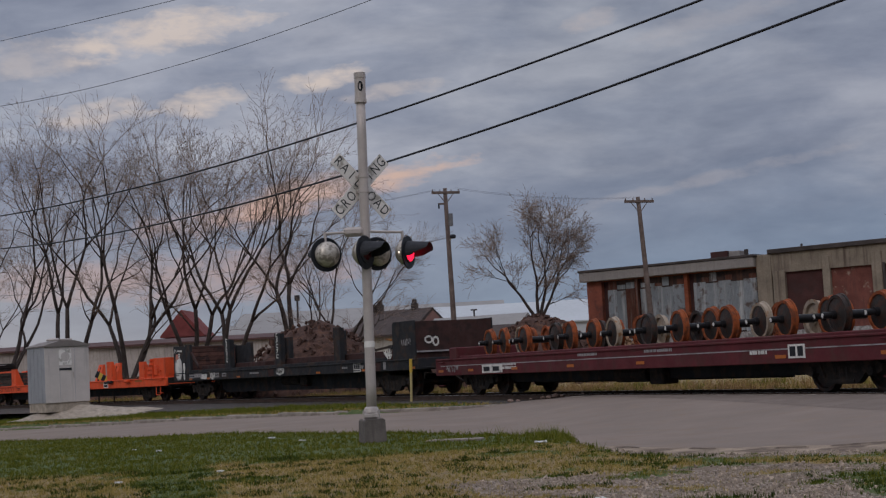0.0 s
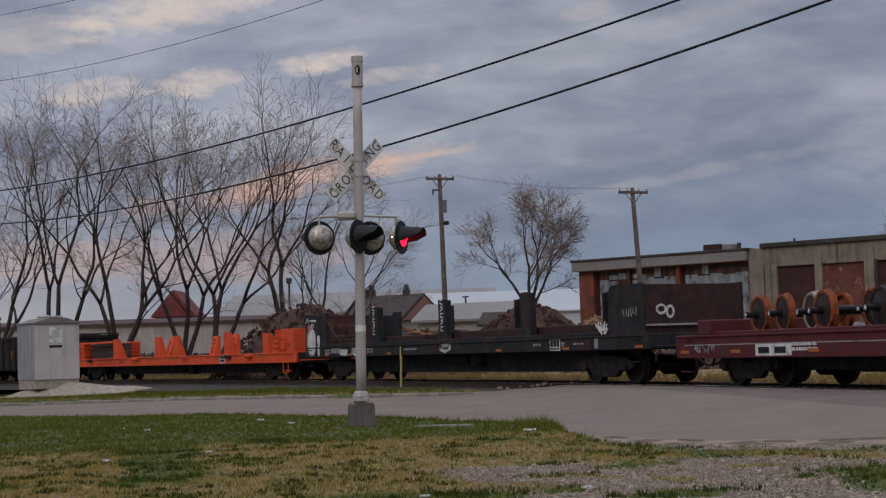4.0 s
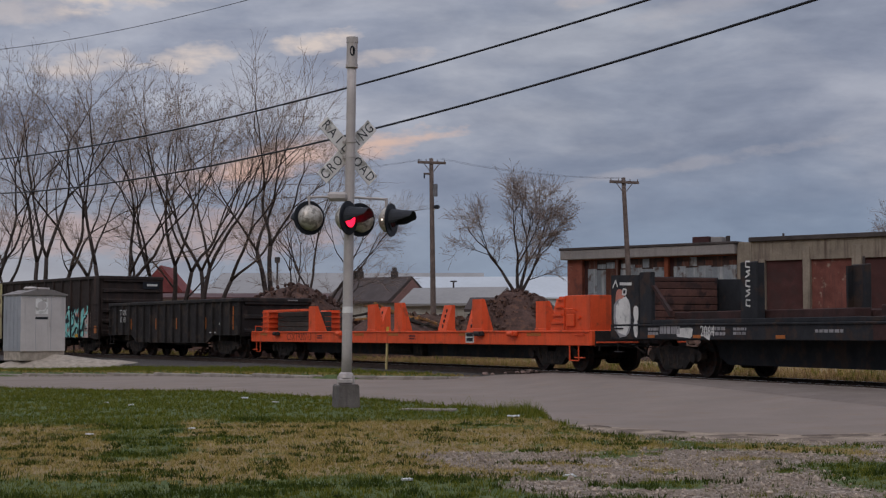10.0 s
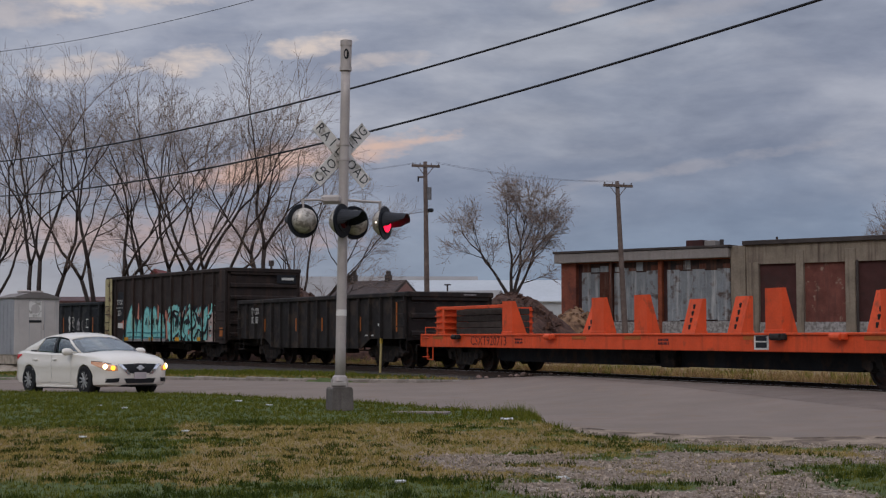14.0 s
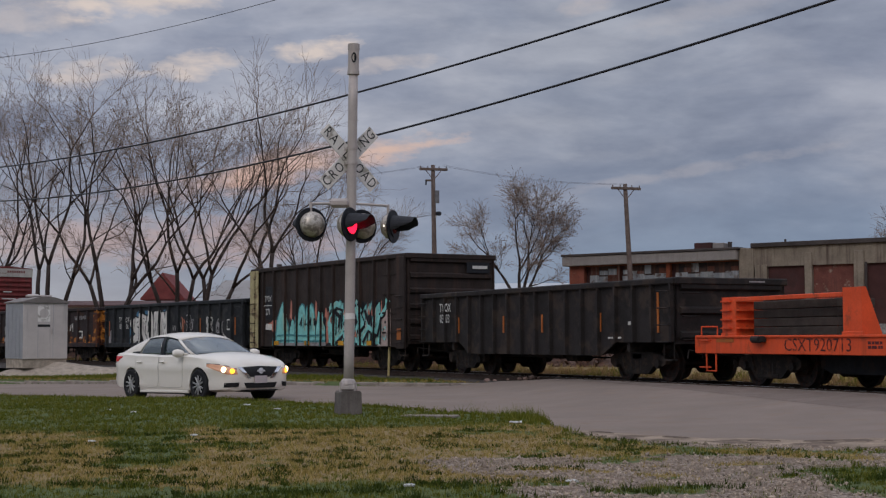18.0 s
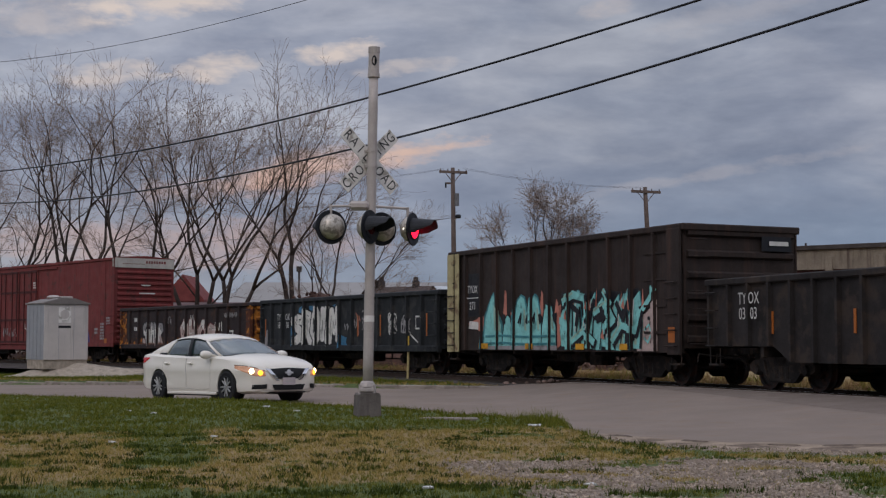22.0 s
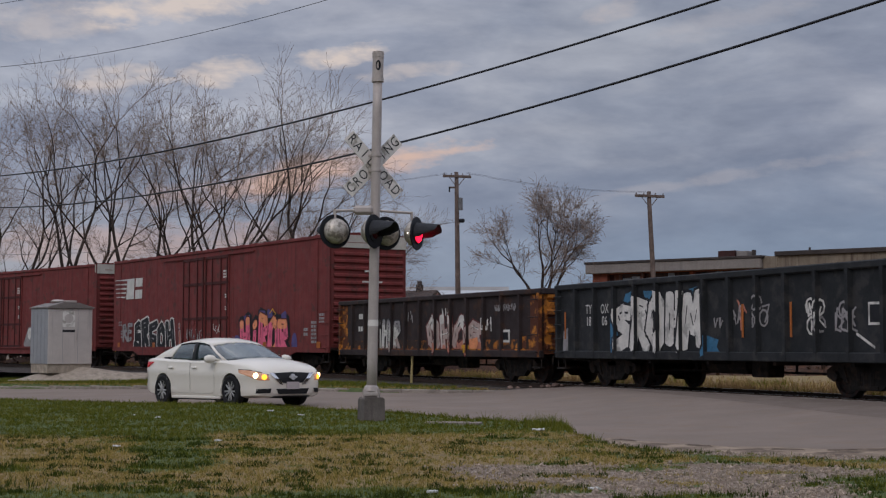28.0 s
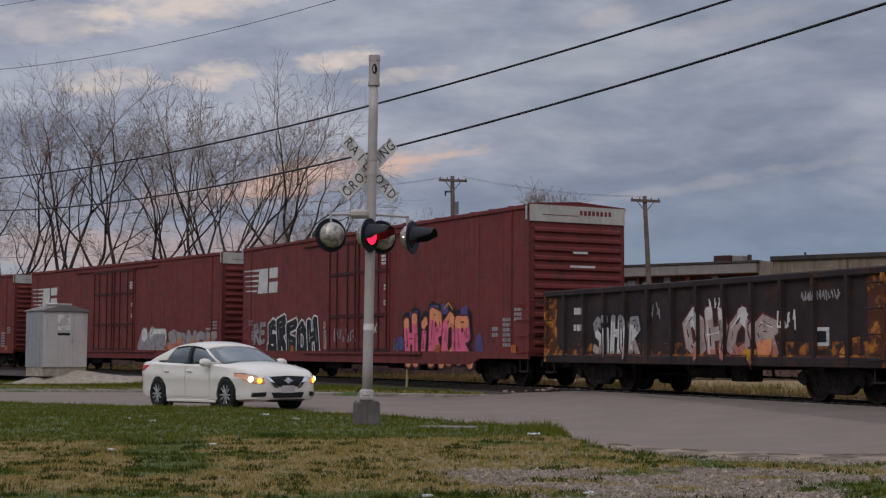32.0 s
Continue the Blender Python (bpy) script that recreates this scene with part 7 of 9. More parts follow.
    writing("920713", 0.36, M_markdark, car, pose(-half + 5.08, -1.494, 0.86), name="reporting_mark", stretch=1.15)
    reflectors(car, (-half + 1.2, -half + 9.6, 0.6, 5.2, half - 2.6), 0.96, -1.493, 0.7, 0.08)
    for i, x in enumerate((-half + 6.4, 1.9)):
        stencil(car, x, 0.86, -1.493, 0.45, 0.16, PAINTS["maroon"], 2, seed=50 + i)
    part("data_panel", Kit().box(5.22, 5.70, -1.499, -1.492, 0.72, 1.04), PAINTS["white"], car, "white framed data panel")
    part("panel_mark", Kit().box(5.28, 5.64, -1.504, -1.5, 0.76, 0.87).box(5.28, 5.64, -1.504, -1.5, 0.90, 1.00), PAINTS["black"], car)
    n = thing("tie_stack", pose(0, 0, 0), "stack of dark timbers behind the tail frame of a flatcar", "timber stack")
    for r in range(4):
        for i in range(3):
            part("timber", Kit().box(-9.6, -6.65, -1.2 + 0.3 * i, -1.2 + 0.3 * i + 0.28, deck + 0.18 * r, deck + 0.18 * r + 0.17, c=0.012), M_tie, n)
    load(n, s16, Matrix.Identity(4))


def dark_gondola():
    car, ribs, y = gondola("gondola", 5.38, 13.33, 2.38, M_d, "sooty black gondola with amber reflector strips", 18, sill=0.78, belly=0.60, reach=4.5, rib_w=0.10, rib_d=0.09)
    half = 13.33 / 2
    for i, x in enumerate((-4.18, -1.44, 0.68, 3.53, 6.0)):
        k = Kit()
        z = 1.41 if i < 4 else 1.60
        h = 0.23 if i < 4 else 0.46
        k.box(x - 0.036, x + 0.036, y - 0.02, y - 0.005, z - h, z + h)
        part("reflector", k, M_reflect, car, "tall amber reflector strip")
    for i, (top_row, low_row) in enumerate((("TY", "03"), ("OX", "03"))):
        for row_, z_ in ((top_row, 1.92), (low_row, 1.60)):
            writing(row_, 0.36, M_stencil, car, pose(-5.32 + 0.58 * i, y - (0.098 if i else 0.006), z_), name="reporting_mark", stretch=0.75)
    stencil(car, half - 2.5, 1.02, y, 0.6, 0.06, M_stencil, 1, seed=5)
    stencil(car, half - 1.8, 1.35, y, 0.25, 0.12, M_stencil, 1, seed=6)
    part("end_lettering", Kit().box(13.33 / 2 + 0.122, 13.33 / 2 + 0.126, 0.45, 0.9, 2.285, 2.32), PAINTS["grey"], car)


def tall_gondola():
    L = 12.19
    car, ribs, y = gondola("high_side_gondola", -8.42, L, 3.70, M_e, "tall rust-black gondola with cyan graffiti and a yellow rear end", 13, sill=0.77, reach=4.0, end=M_e, rib_w=0.11, rib_d=0.09, w=1.60, proud=0.003)
    half = L / 2
    # painted end panels and corner posts
    part("rear_panel", Kit().box(-half - 0.005, -half + 0.42, y - 0.115, y - 0.10, 0.72, 3.62).box(-half + 0.5, -half + 0.78, y - 0.115, y - 0.10, 0.72, 3.62), M_eend, car, "chalky yellow corner panel")
    for i in range(5):
        part("grab_iron", Kit().tube((-half + 0.42, y - 0.13, 1.1 + 0.55 * i), (-half + 0.52, y - 0.13, 1.1 + 0.55 * i), 0.02, n=5), M_grime, car)
    part("corner_post", Kit().box(half - 0.5, half + 0.02, y - 0.10, y - 0.02, 0.72, 3.6, c=0.01), M_e, car)
    for i in range(4):
        part("panel_lip", Kit().box(half - 1.55, half - 0.6, y - 0.03, y, 1.2 + 0.62 * i, 1.26 + 0.62 * i), M_e, car)
    part("mark_panel", Kit().box(-4.86, -4.02, y - 0.006, y - 0.002, 1.75, 3.0), PAINTS["black"], car, "black stencil panel")
    for body_, z_, wide_ in (("TYOX", 2.52, 0.70), ("271", 2.04, 0.85)):
        writing(body_, 0.33, M_stencil, car, pose(-4.42, y - 0.098, z_), name="reporting_mark", stretch=wide_)
    part("mark_rule", Kit().box(-4.8, -4.05, y - 0.100, y - 0.097, 2.27, 2.295), M_stencil, car)
    p = Paint(y, ribs, 0.11, 0.09)
    rnd = random.Random(21)
    z0 = 0.80
    p.patch("salmon", [(-3.95, z0 + 0.35), (-3.3, z0 + 0.3), (-3.2, 2.15), (-3.55, 2.1)], 0)
    p.patch("salmon", [(-4.9, 1.55), (-3.9, 1.30), (-3.8, 1.75), (-4.2, 1.7)], 0)
    p.patch("white", [(-4.85, 1.40), (-4.1, 1.36), (-4.15, 1.58), (-4.8, 1.62)], 1)
    # round-headed pillars over banded feet
    for i, (a, b, top) in enumerate(((-3.85, -2.55, 2.36), (-2.75, -2.05, 1.75), (-2.05, -1.15, 2.26), (-1.2, -0.45, 2.26), (-0.5, 0.35, 2.02))):
        m, w = (a + b) / 2, (b - a) / 2
        peak = m - 0.10 if i == 0 else m
        shape = [(-1.0, z0), (1.0, z0), (0.98, z0 + 0.6), (0.80, top - 0.45), (0.45, top - 0.08), (0.0, top), (-0.5, top - 0.15), (-0.85, top - 0.6)]
        if i == 0:
            shape = [(-1.0, z0), (1.0, z0), (0.85, z0 + 0.7), (0.35, top - 0.5), (0.08, top), (-0.12, top - 0.1), (-0.75, z0 + 0.9)]
        p.patch("black" if i in (1, 4) else "teal", [(peak + w * 1.10 * x, z + (0.06 if z > z0 + 0.3 else 0)) for x, z in shape], 1)
        p.patch("cyan", [(peak + w * 0.92 * x, z) for x, z in shape], 2)
        p.patch("mint", [(peak + w * 0.45, z0 + 0.55), (peak + w * 0.75, z0 + 0.5), (peak + w * 0.55, top - 0.4), (peak + w * 0.32, top - 0.3)], 3)
        p.patch("salmon", [(b - 0.16, 1.5), (b + 0.10, 1.45), (b + 0.08, top + 0.02), (b - 0.02, top + 0.12)], 0)
        if i in (2, 3):
            p.stroke("black", [(m - 0.02, z0 + 0.72), (m + 0.02, z0 + 0.98), (m - 0.14, z0 + 0.74)], 0.07, 4)
        p.blob("black", b - 0.05, z0 + 0.85, 0.12, 0.14, 4, rnd, 7, 0.3)
    for z in (0.97, 1.17):
        p.stroke("teal", [(-3.7, z), (-2.6, z + 0.02), (-1.4, z - 0.02), (0.3, z)], 0.06, 5)
    p.patch("grey", [(-3.8, z0), (0.4, z0), (0.4, z0 + 0.12), (-3.8, z0 + 0.10)], 5)
    # tangled strokes on black
    p.patch("salmon", [(0.25, z0), (0.75, z0 + 0.2), (0.62, 2.0), (0.3, 1.9)], 0)
    p.patch("black", [(0.55, z0), (4.25, z0), (4.3, 2.30), (3.6, 2.22), (2.6, 2.32), (1.6, 2.2), (0.6, 2.3)], 0)
    # blades of colour that cross each other over black
    x = 0.62
    while x < 4.25:
        w, lean, top = rnd.uniform(0.28, 0.48), rnd.uniform(-0.20, 0.22), rnd.uniform(1.90, 2.36)
        foot = z0 + rnd.uniform(0.0, 0.12)
        waist = rnd.uniform(0.35, 0.6)
        mid = foot + (top - foot) * waist
        blade = [(x, foot), (x + w * 0.75, foot - 0.02), (x + w + lean * 0.4, mid - 0.1), (x + w * 0.86 + lean * 0.7, mid + 0.3), (x + w * 0.75 + lean, top), (x + w * 0.30 + lean, top - 0.16), (x + lean * 0.5 - 0.03, mid)]
        p.patch("teal", [(a + 0.035, b + 0.01) for a, b in blade], 1)
        p.patch("cyan", blade, 2)
        if rnd.random() < 0.5:
            p.patch("mint", [(x + w * 0.1, foot + 0.1), (x + w * 0.35, foot + 0.08), (x + w * 0.45 + lean * 0.4, mid + 0.1), (x + w * 0.2 + lean * 0.4, mid)], 3)
        if rnd.random() < 0.6:
            z = mid + rnd.uniform(-0.35, 0.25)
            p.patch("cyan", [(x - 0.12, z - 0.08), (x + w + 0.18, z + 0.02), (x + w + 0.15, z + 0.16), (x - 0.1, z + 0.1)], 2)
        p.stroke("black", [(x + w * 0.72, foot + 0.02), (x + w * 0.88 + lean * 0.3, mid - 0.1), (x + w * 0.80 + lean * 0.7, mid + 0.3)], rnd.uniform(0.04, 0.10), 4)
        if rnd.random() < 0.4:
            p.patch("salmon", [(x + w * 0.85 + lean * 0.7, mid + 0.25), (x + w * 1.15 + lean * 0.7, mid + 0.2), (x + w * 1.05 + lean, top + 0.08)], 1)
        if rnd.random() < 0.45:
            p.stroke("white", [(x + lean * 0.4, mid - 0.3), (x + w * 0.25 + lean * 0.9, top - 0.2)], 0.035, 4)
        if rnd.random() < 0.5:
            p.stroke("black", [(x + w * 0.2, mid + 0.05), (x + w * 0.5, mid + 0.2), (x + w * 0.35, mid - 0.1)], 0.06, 4)
        x += w * rnd.uniform(0.66, 0.92)
    # bars and angles thrown across the blades, each with a black edge
    for pts, w in (([(0.75, 2.05), (1.25, 2.22), (1.85, 2.12), (1.95, 1.65)], 0.20), ([(1.2, 1.05), (1.75, 1.30), (2.25, 1.02)], 0.18), ([(2.3, 1.75), (2.85, 1.95), (3.2, 1.55), (2.75, 1.30)], 0.19), ([(2.75, 2.25), (3.05, 1.95)], 0.16), ([(3.15, 1.05), (3.55, 1.42), (4.15, 1.28), (4.35, 1.75)], 0.17)):
        p.stroke("black", [(a + 0.05, b - 0.05) for a, b in pts], w + 0.09, 5)
        p.stroke("cyan", pts, w, 6)
        p.stroke("mint", [(a - 0.02, b + 0.04) for a, b in pts[:2]], 0.05, 7)
    for pts in ([(1.15, 1.95), (1.50, 1.78), (1.42, 1.45)], [(2.05, 1.50), (2.30, 2.05)], [(2.45, 1.55), (2.75, 1.62), (2.60, 1.90)], [(3.35, 1.95), (3.65, 1.55), (3.85, 1.95)], [(3.9, 1.05), (4.1, 1.12)]):
        p.stroke("black", pts, 0.15, 6)
    for a, b in ((0.9, 1.62), (1.95, 1.85), (2.6, 1.12), (3.55, 1.85)):
        p.patch("salmon", [(a, b), (a + 0.16, b - 0.05), (a + 0.12, b + 0.22)], 6)
    p.stroke("cyan", [(4.45, 1.75), (4.75, 2.0), (5.0, 2.25)], 0.14, 4)
    p.patch("pale", [(4.2, z0), (5.08, z0), (5.08, 2.0), (4.6, 1.68), (4.25, 1.62)], 1)
    p.stroke("cyan", [(4.55, 1.3), (4.75, 1.42), (4.85, 1.2), (4.7, 1.0), (4.55, 1.1)], 0.05, 3)
    for i in range(7):
        p.blob("black", 4.35 + rnd.uniform(0, 0.6), z0 + rnd.uniform(0.15, 0.9), 0.035, 0.05, 3, rnd, 6, 0.3)
    for x in (-3.95, -1.3, 1.4, 3.5):
        p.patch("amber", [(x, z0 + 0.02), (x + 0.42, z0 + 0.02), (x + 0.42, z0 + 0.17), (x, z0 + 0.17)], 8)
    p.done(car, PAINTS, "{} part of a tall graffiti piece")
    part("reflector", Kit().box(half - 0.42, half - 0.16, y - 0.108, y - 0.102, 1.0, 1.35), M_reflect, car, "amber reflector")
    part("end_stencil", Kit().box(half + 0.122, half + 0.126, 0.75, 1.3, 3.25, 3.35), M_stencil, car)
    part("end_stencil_panel", Kit().box(half + 0.092, half + 0.10, 0.55, 1.4, 3.12, 3.46), M_black, car)


def blue_black_gondola():
    L = 14.18
    car, ribs, y = gondola("gondola", -22.65, L, 2.62, M_f, "blue-black gondola with white bubble graffiti", 15, sill=0.70, reach=4.9)
    half = L / 2
    p = Paint(y, ribs, 0.13, 0.10)
    fat_piece(p, -3.90, -0.12, 0.90, 2.22, (0, 3, 1, 2, 5), ["white"], "black", 31, 0.47, 0.065)
    p.blob("blue", -3.98, 1.40, 0.24, 0.58, 0, random.Random(2), 9, 0.35)
    p.blob("blue", 0.14, 1.0, 0.42, 0.24, 0, random.Random(3), 11, 0.5)
    for i in range(4):
        p.blob("blue", -3.3 + 0.95 * i, 2.22, 0.24, 0.14, 0, random.Random(40 + i), 7, 0.4)
    for i, (x, z, w, h, c) in enumerate(((0.55, 1.5, 0.5, 0.4, "grey"), (2.08, 1.75, 0.8, 0.65, "grey"), (3.94, 1.6, 0.7, 0.65, "white"), (4.86, 1.5, 0.7, 0.6, "grey"), (1.45, 1.6, 0.4, 0.8, "salmon"), (1.25, 1.7, 0.4, 0.5, "grey"))):
        scrawl(p, c, x, z, w, h, 60 + i, 0.04)
    for i, (x, z, r, c) in enumerate(((2.02, 1.92, 0.13, "grey"), (2.22, 1.60, 0.15, "grey"), (1.92, 1.55, 0.12, "grey"), (3.78, 1.80, 0.14, "white"), (4.10, 1.78, 0.13, "white"), (3.82, 1.42, 0.15, "white"), (4.12, 1.44, 0.13, "grey"), (4.80, 1.72, 0.13, "grey"))):
        p.stroke(c, [(x + r * math.cos(a * 0.785 + i), z + r * 1.15 * math.sin(a * 0.785 + i)) for a in range(8 + i % 2)], 0.045, 2)
    for x in (4.62, 4.78, 4.94, 5.10):
        p.stroke("grey", [(x, 1.75 - 0.1 * (x - 4.6)), (x - 0.05, 1.35), (x + 0.10, 1.30)], 0.045, 2)
    p.stroke("white", [(half - 1.9, 1.25), (half - 1.4, 1.0)], 0.05, 2)
    p.patch("grey", [(-half + 0.3, 0.8), (-half + 0.6, 0.8), (-half + 0.6, 1.5), (-half + 0.35, 1.4)], 0)
    p.done(car, PAINTS, "{} part of a bubble-letter graffiti piece")
    for i, (top_row, low_row) in enumerate((("TY", "18"), ("OX", "06"))):
        for row_, z_ in ((top_row, 1.93), (low_row, 1.63)):
            writing(row_, 0.34, M_stencil, car, pose(-5.18 + 0.82 * i, y - 0.104, z_), name="reporting_mark", stretch=0.8)
    part("data_panel", Kit().box(5.52, 5.94, y - 0.012, y - 0.006, 1.41, 1.84), PAINTS["white"], car, "white framed data panel")
    part("panel_mark", Kit().box(5.57, 5.89, y - 0.018, y - 0.013, 1.46, 1.79), PAINTS["black"], car)
    for x in (-half + 0.65, 1.60, 3.28, 6.44):
        part("reflector", Kit().box(x - 0.03, x + 0.03, y - 0.12, y - 0.108, 1.2, 1.9), M_reflect, car, "tall amber reflector strip")


def rusty_gondola():
    L = 13.67
    car, ribs, y = gondola("gondola", -37.5, L, 2.58, M_g, "brown gondola with rusted yellow ends and sill and pale graffiti", 14, sill=0.70, reach=4.7, end=M_gy, endpost=M_gy)
    half = L / 2
    for x0, x1 in ((-half, -half + 0.62), (half - 0.62, half - 0.02)):
        part("yellow_panel", Kit().box(x0, x1, y - 0.012, y - 0.003, 0.95, 2.42), M_gy, car, "rust-eaten yellow end panel")
    part("yellow_sill", Kit().box(-half + 0.05, half - 0.05, y - 0.062, y - 0.052, 0.72, 0.94), M_gy, car, "rust-eaten yellow sill")
    part("rusted_band", Kit().box(-half + 0.62, half - 0.62, y - 0.009, y - 0.002, 0.94, 1.20), M_gband, car, "lower side eaten by orange rust")
    part("yellow_patch", Kit().prism([(half - 1.5, 0.96), (half - 0.85, 0.96), (half - 0.85, 1.3), (half - 1.2, 1.25)], y - 0.01, y - 0.003), M_gy, car)
    p = Paint(y, ribs, 0.13, 0.10)
    fat_piece(p, -4.2, -2.0, 0.80, 1.90, (0, 4, 2, 1, 3), ["pale", "white", "grey"], "black", 12, 0.46, 0.05)
    fat_piece(p, 0.0, 3.4, 0.78, 1.95, (1, 2, 1, 0), ["salmon", "pale", "pale", "white"], "maroon", 14, 0.36, 0.05, shine="white")
    p.blob("orange", 3.0, 1.1, 0.22, 0.2, 5, random.Random(2), 9, 0.3)
    p.blob("amber", 2.5, 0.95, 0.25, 0.12, 5, random.Random(3), 9, 0.3)
    scrawl(p, "white", 1.18, 2.05, 0.45, 0.27, 3, 0.04)
    scrawl(p, "white", 3.85, 1.62, 0.6, 0.42, 8, 0.05)
    scrawl(p, "grey", half - 2.0, 2.1, 1.2, 0.2, 9, 0.03)
    scrawl(p, "grey", -1.3, 1.95, 0.5, 0.4, 10, 0.04)
    p.done(car, PAINTS, "{} part of a faded graffiti piece")
    stencil(car, -5.02, 1.98, y, 0.5, 0.26, M_stencil, 1, seed=4)
    stencil(car, -5.02, 1.56, y, 0.55, 0.24, M_stencil, 1, seed=5)
    part("data_panel", Kit().box(4.60, 5.08, y - 0.012, y - 0.004, 1.12, 1.48), PAINTS["white"], car, "white framed data panel")
    part("panel_mark", Kit().box(4.68, 5.00, y - 0.018, y - 0.013, 1.19, 1.41), PAINTS["black"], car)


def boxcars():
    car, half, y = boxcar("boxcar", -56.36, 21.48, "dark red boxcar with white mark and pink graffiti", 1)
    p = Paint(y)
    fat_piece(p, 3.45, 7.55, 0.50, 2.20, (2, 4, 3, 1, 3), ["orange", "pink", "pink", "orange"], "maroon", 44, 0.44, 0.05, halo="black", slits="maroon")
    for x, z in ((4.0, 2.12), (5.35, 2.25), (6.0, 2.28), (7.2, 2.15)):
        p.blob("violet", x, z, 0.24, 0.15, 0, random.Random(int(x * 10)), 9, 0.35)
    p.stroke("amber", [(6.0, 2.28), (6.25, 2.44), (6.5, 2.24)], 0.05, 1)
    p.blob("violet", 8.05, 1.25, 0.26, 0.30, 0, random.Random(4), 9, 0.35)
    p.blob("violet", 3.1, 1.2, 0.25, 0.2, 0, random.Random(5), 9, 0.35)
    fat_piece(p, -8.0, -3.3, 0.72, 2.25, (0, 3, 6, 1, 2), ["black"], "white", 46, 0.40, 0.07, slits="grey")
    fat_piece(p, -9.5, -8.3, 1.2, 2.1, (3, 6), ["grey"], "maroon", 47, 0.3, 0.03)
    fat_piece(p, -2.9, -2.5, 1.0, 2.0, (4,), ["salmon"], "grey", 49, 0.5, 0.04)
    scrawl(p, "blue", 2.9, 1.2, 0.8, 0.5, 48, 0.04)
    p.done(car, PAINTS, "{} part of a graffiti piece")
    q = Paint(-1.665)
    scrawl(q, "grey", -1.0, 1.5, 1.8, 0.5, 50, 0.05)
    scrawl(q, "white", 1.2, 1.7, 0.8, 0.7, 51, 0.04)
    q.done(car, PAINTS, "{} scrawl on the doors")
    car, half, y = boxcar("boxcar", -80.1, 21.5, "dark red boxcar with white mark and pale ghost graffiti", 21)
    p = Paint(y)
    fat_piece(p, 3.0, 5.5, 0.78, 2.1, (5, 6), ["grey", "white"], "grey", 52, 0.5, 0.03, slits=None)
    fat_piece(p, 5.8, 10.4, 0.9, 1.85, (0, 3, 5, 1, 6), ["salmon", "grey"], "maroon", 53, 0.36, 0.03, slits="amber")
    fat_piece(p, -7.0, -4.0, 0.85, 2.2, (5, 1), ["mint"], "grey", 54, 0.5, 0.03, slits=None)
    p.done(car, PAINTS, "{} part of a faded graffiti piece")
    car, half, y = boxcar("boxcar", -103.9, 21.5, "dark red boxcar at the tail of the visible train", 31)
    p = Paint(y)
    fat_piece(p, 4.0, 8.0, 0.85, 2.0, (0, 3, 1, 6), ["white", "grey"], "maroon", 55, 0.42, 0.05)
    p.done(car, PAINTS, "{} part of a faded graffiti piece")


red_flatcar()
black_flatcar()
orange_flatcar()
dark_gondola()
tall_gondola()
blue_black_gondola()
rusty_gondola()
boxcars()

from mathutils import bvhtree

# ---- white saloon: x forward, z = 0 on the road ----
M_paint = mat("white_car_paint", (0.69, 0.64, 0.565), 0.16, 0, 0.02, 1, 10, 0.0)
M_carglass = bpy.data.materials.new("car_glass")
M_carglass.use_nodes = True
_b = M_carglass.node_tree.nodes["Principled BSDF"]
_b.inputs["Base Color"].default_value = (0.22, 0.31, 0.32, 1)
_b.inputs["Roughness"].default_value = 0.03
_b.inputs["Transmission Weight"].default_value = 0.9
_b.inputs["IOR"].default_value = 2.0
M_tyre = mat("tyre_rubber", (0.014, 0.014, 0.015), 0.8, 0, 0.2, 6, 40, 0.1)
M_alloy = mat("silver_alloy", (0.42, 0.41, 0.40), 0.4, 0.6, 0.08, 5, 30, 0.02)
M_trim = mat("black_plastic_trim", (0.012, 0.012, 0.013), 0.5, 0, 0.1, 5, 30, 0.02)
M_seam = mat("grey_door_seam", (0.42, 0.40, 0.37), 0.6, 0, 0.05, 5, 30, 0.0)
M_chrome = mat("chrome_trim", (0.62, 0.62, 0.63), 0.12, 1.0, 0.03, 5, 30, 0.0)
M_badge = mat("bright_badge", (0.52, 0.52, 0.53), 0.3, 0.2, 0.03, 5, 30, 0.0)
M_seat = mat("dark_grey_seat", (0.030, 0.029, 0.030), 0.9, 0, 0.1, 5, 30, 0.05)
M_lamplens = mat("lit_headlight", (0.26, 0.20, 0.165), 0.12, 0.4, 0.5, 9, 40, 0.0, glow=((1.0, 0.42, 0.18), 0.26))
M_beam = mat("lit_headlight_bulb", (1, 0.9, 0.7), 0.15, 0, 0.0, 5, 30, 0.0, glow=((1.0, 0.66, 0.36), 6.0))
M_amber = mat("lit_amber_indicator", (0.9, 0.35, 0.03), 0.2, 0, 0.0, 5, 30, 0.0, glow=((1.0, 0.36, 0.03), 2.6))
M_tail = mat("red_tail_lamp", (0.30, 0.010, 0.012), 0.25, 0, 0.05, 5, 30, 0.0, glow=((1.0, 0.02, 0.02), 0.12))
M_plate = mat("number_plate", (0.46, 0.40, 0.40), 0.5, 0, 0.1, 5, 30, 0.0)

CAR = thing("white_saloon_car", pose(0, 0, 0), "white four-door saloon car with lit headlights waiting on the street", "car")
CAR.scale = (1.02, 1.02, 1.05)
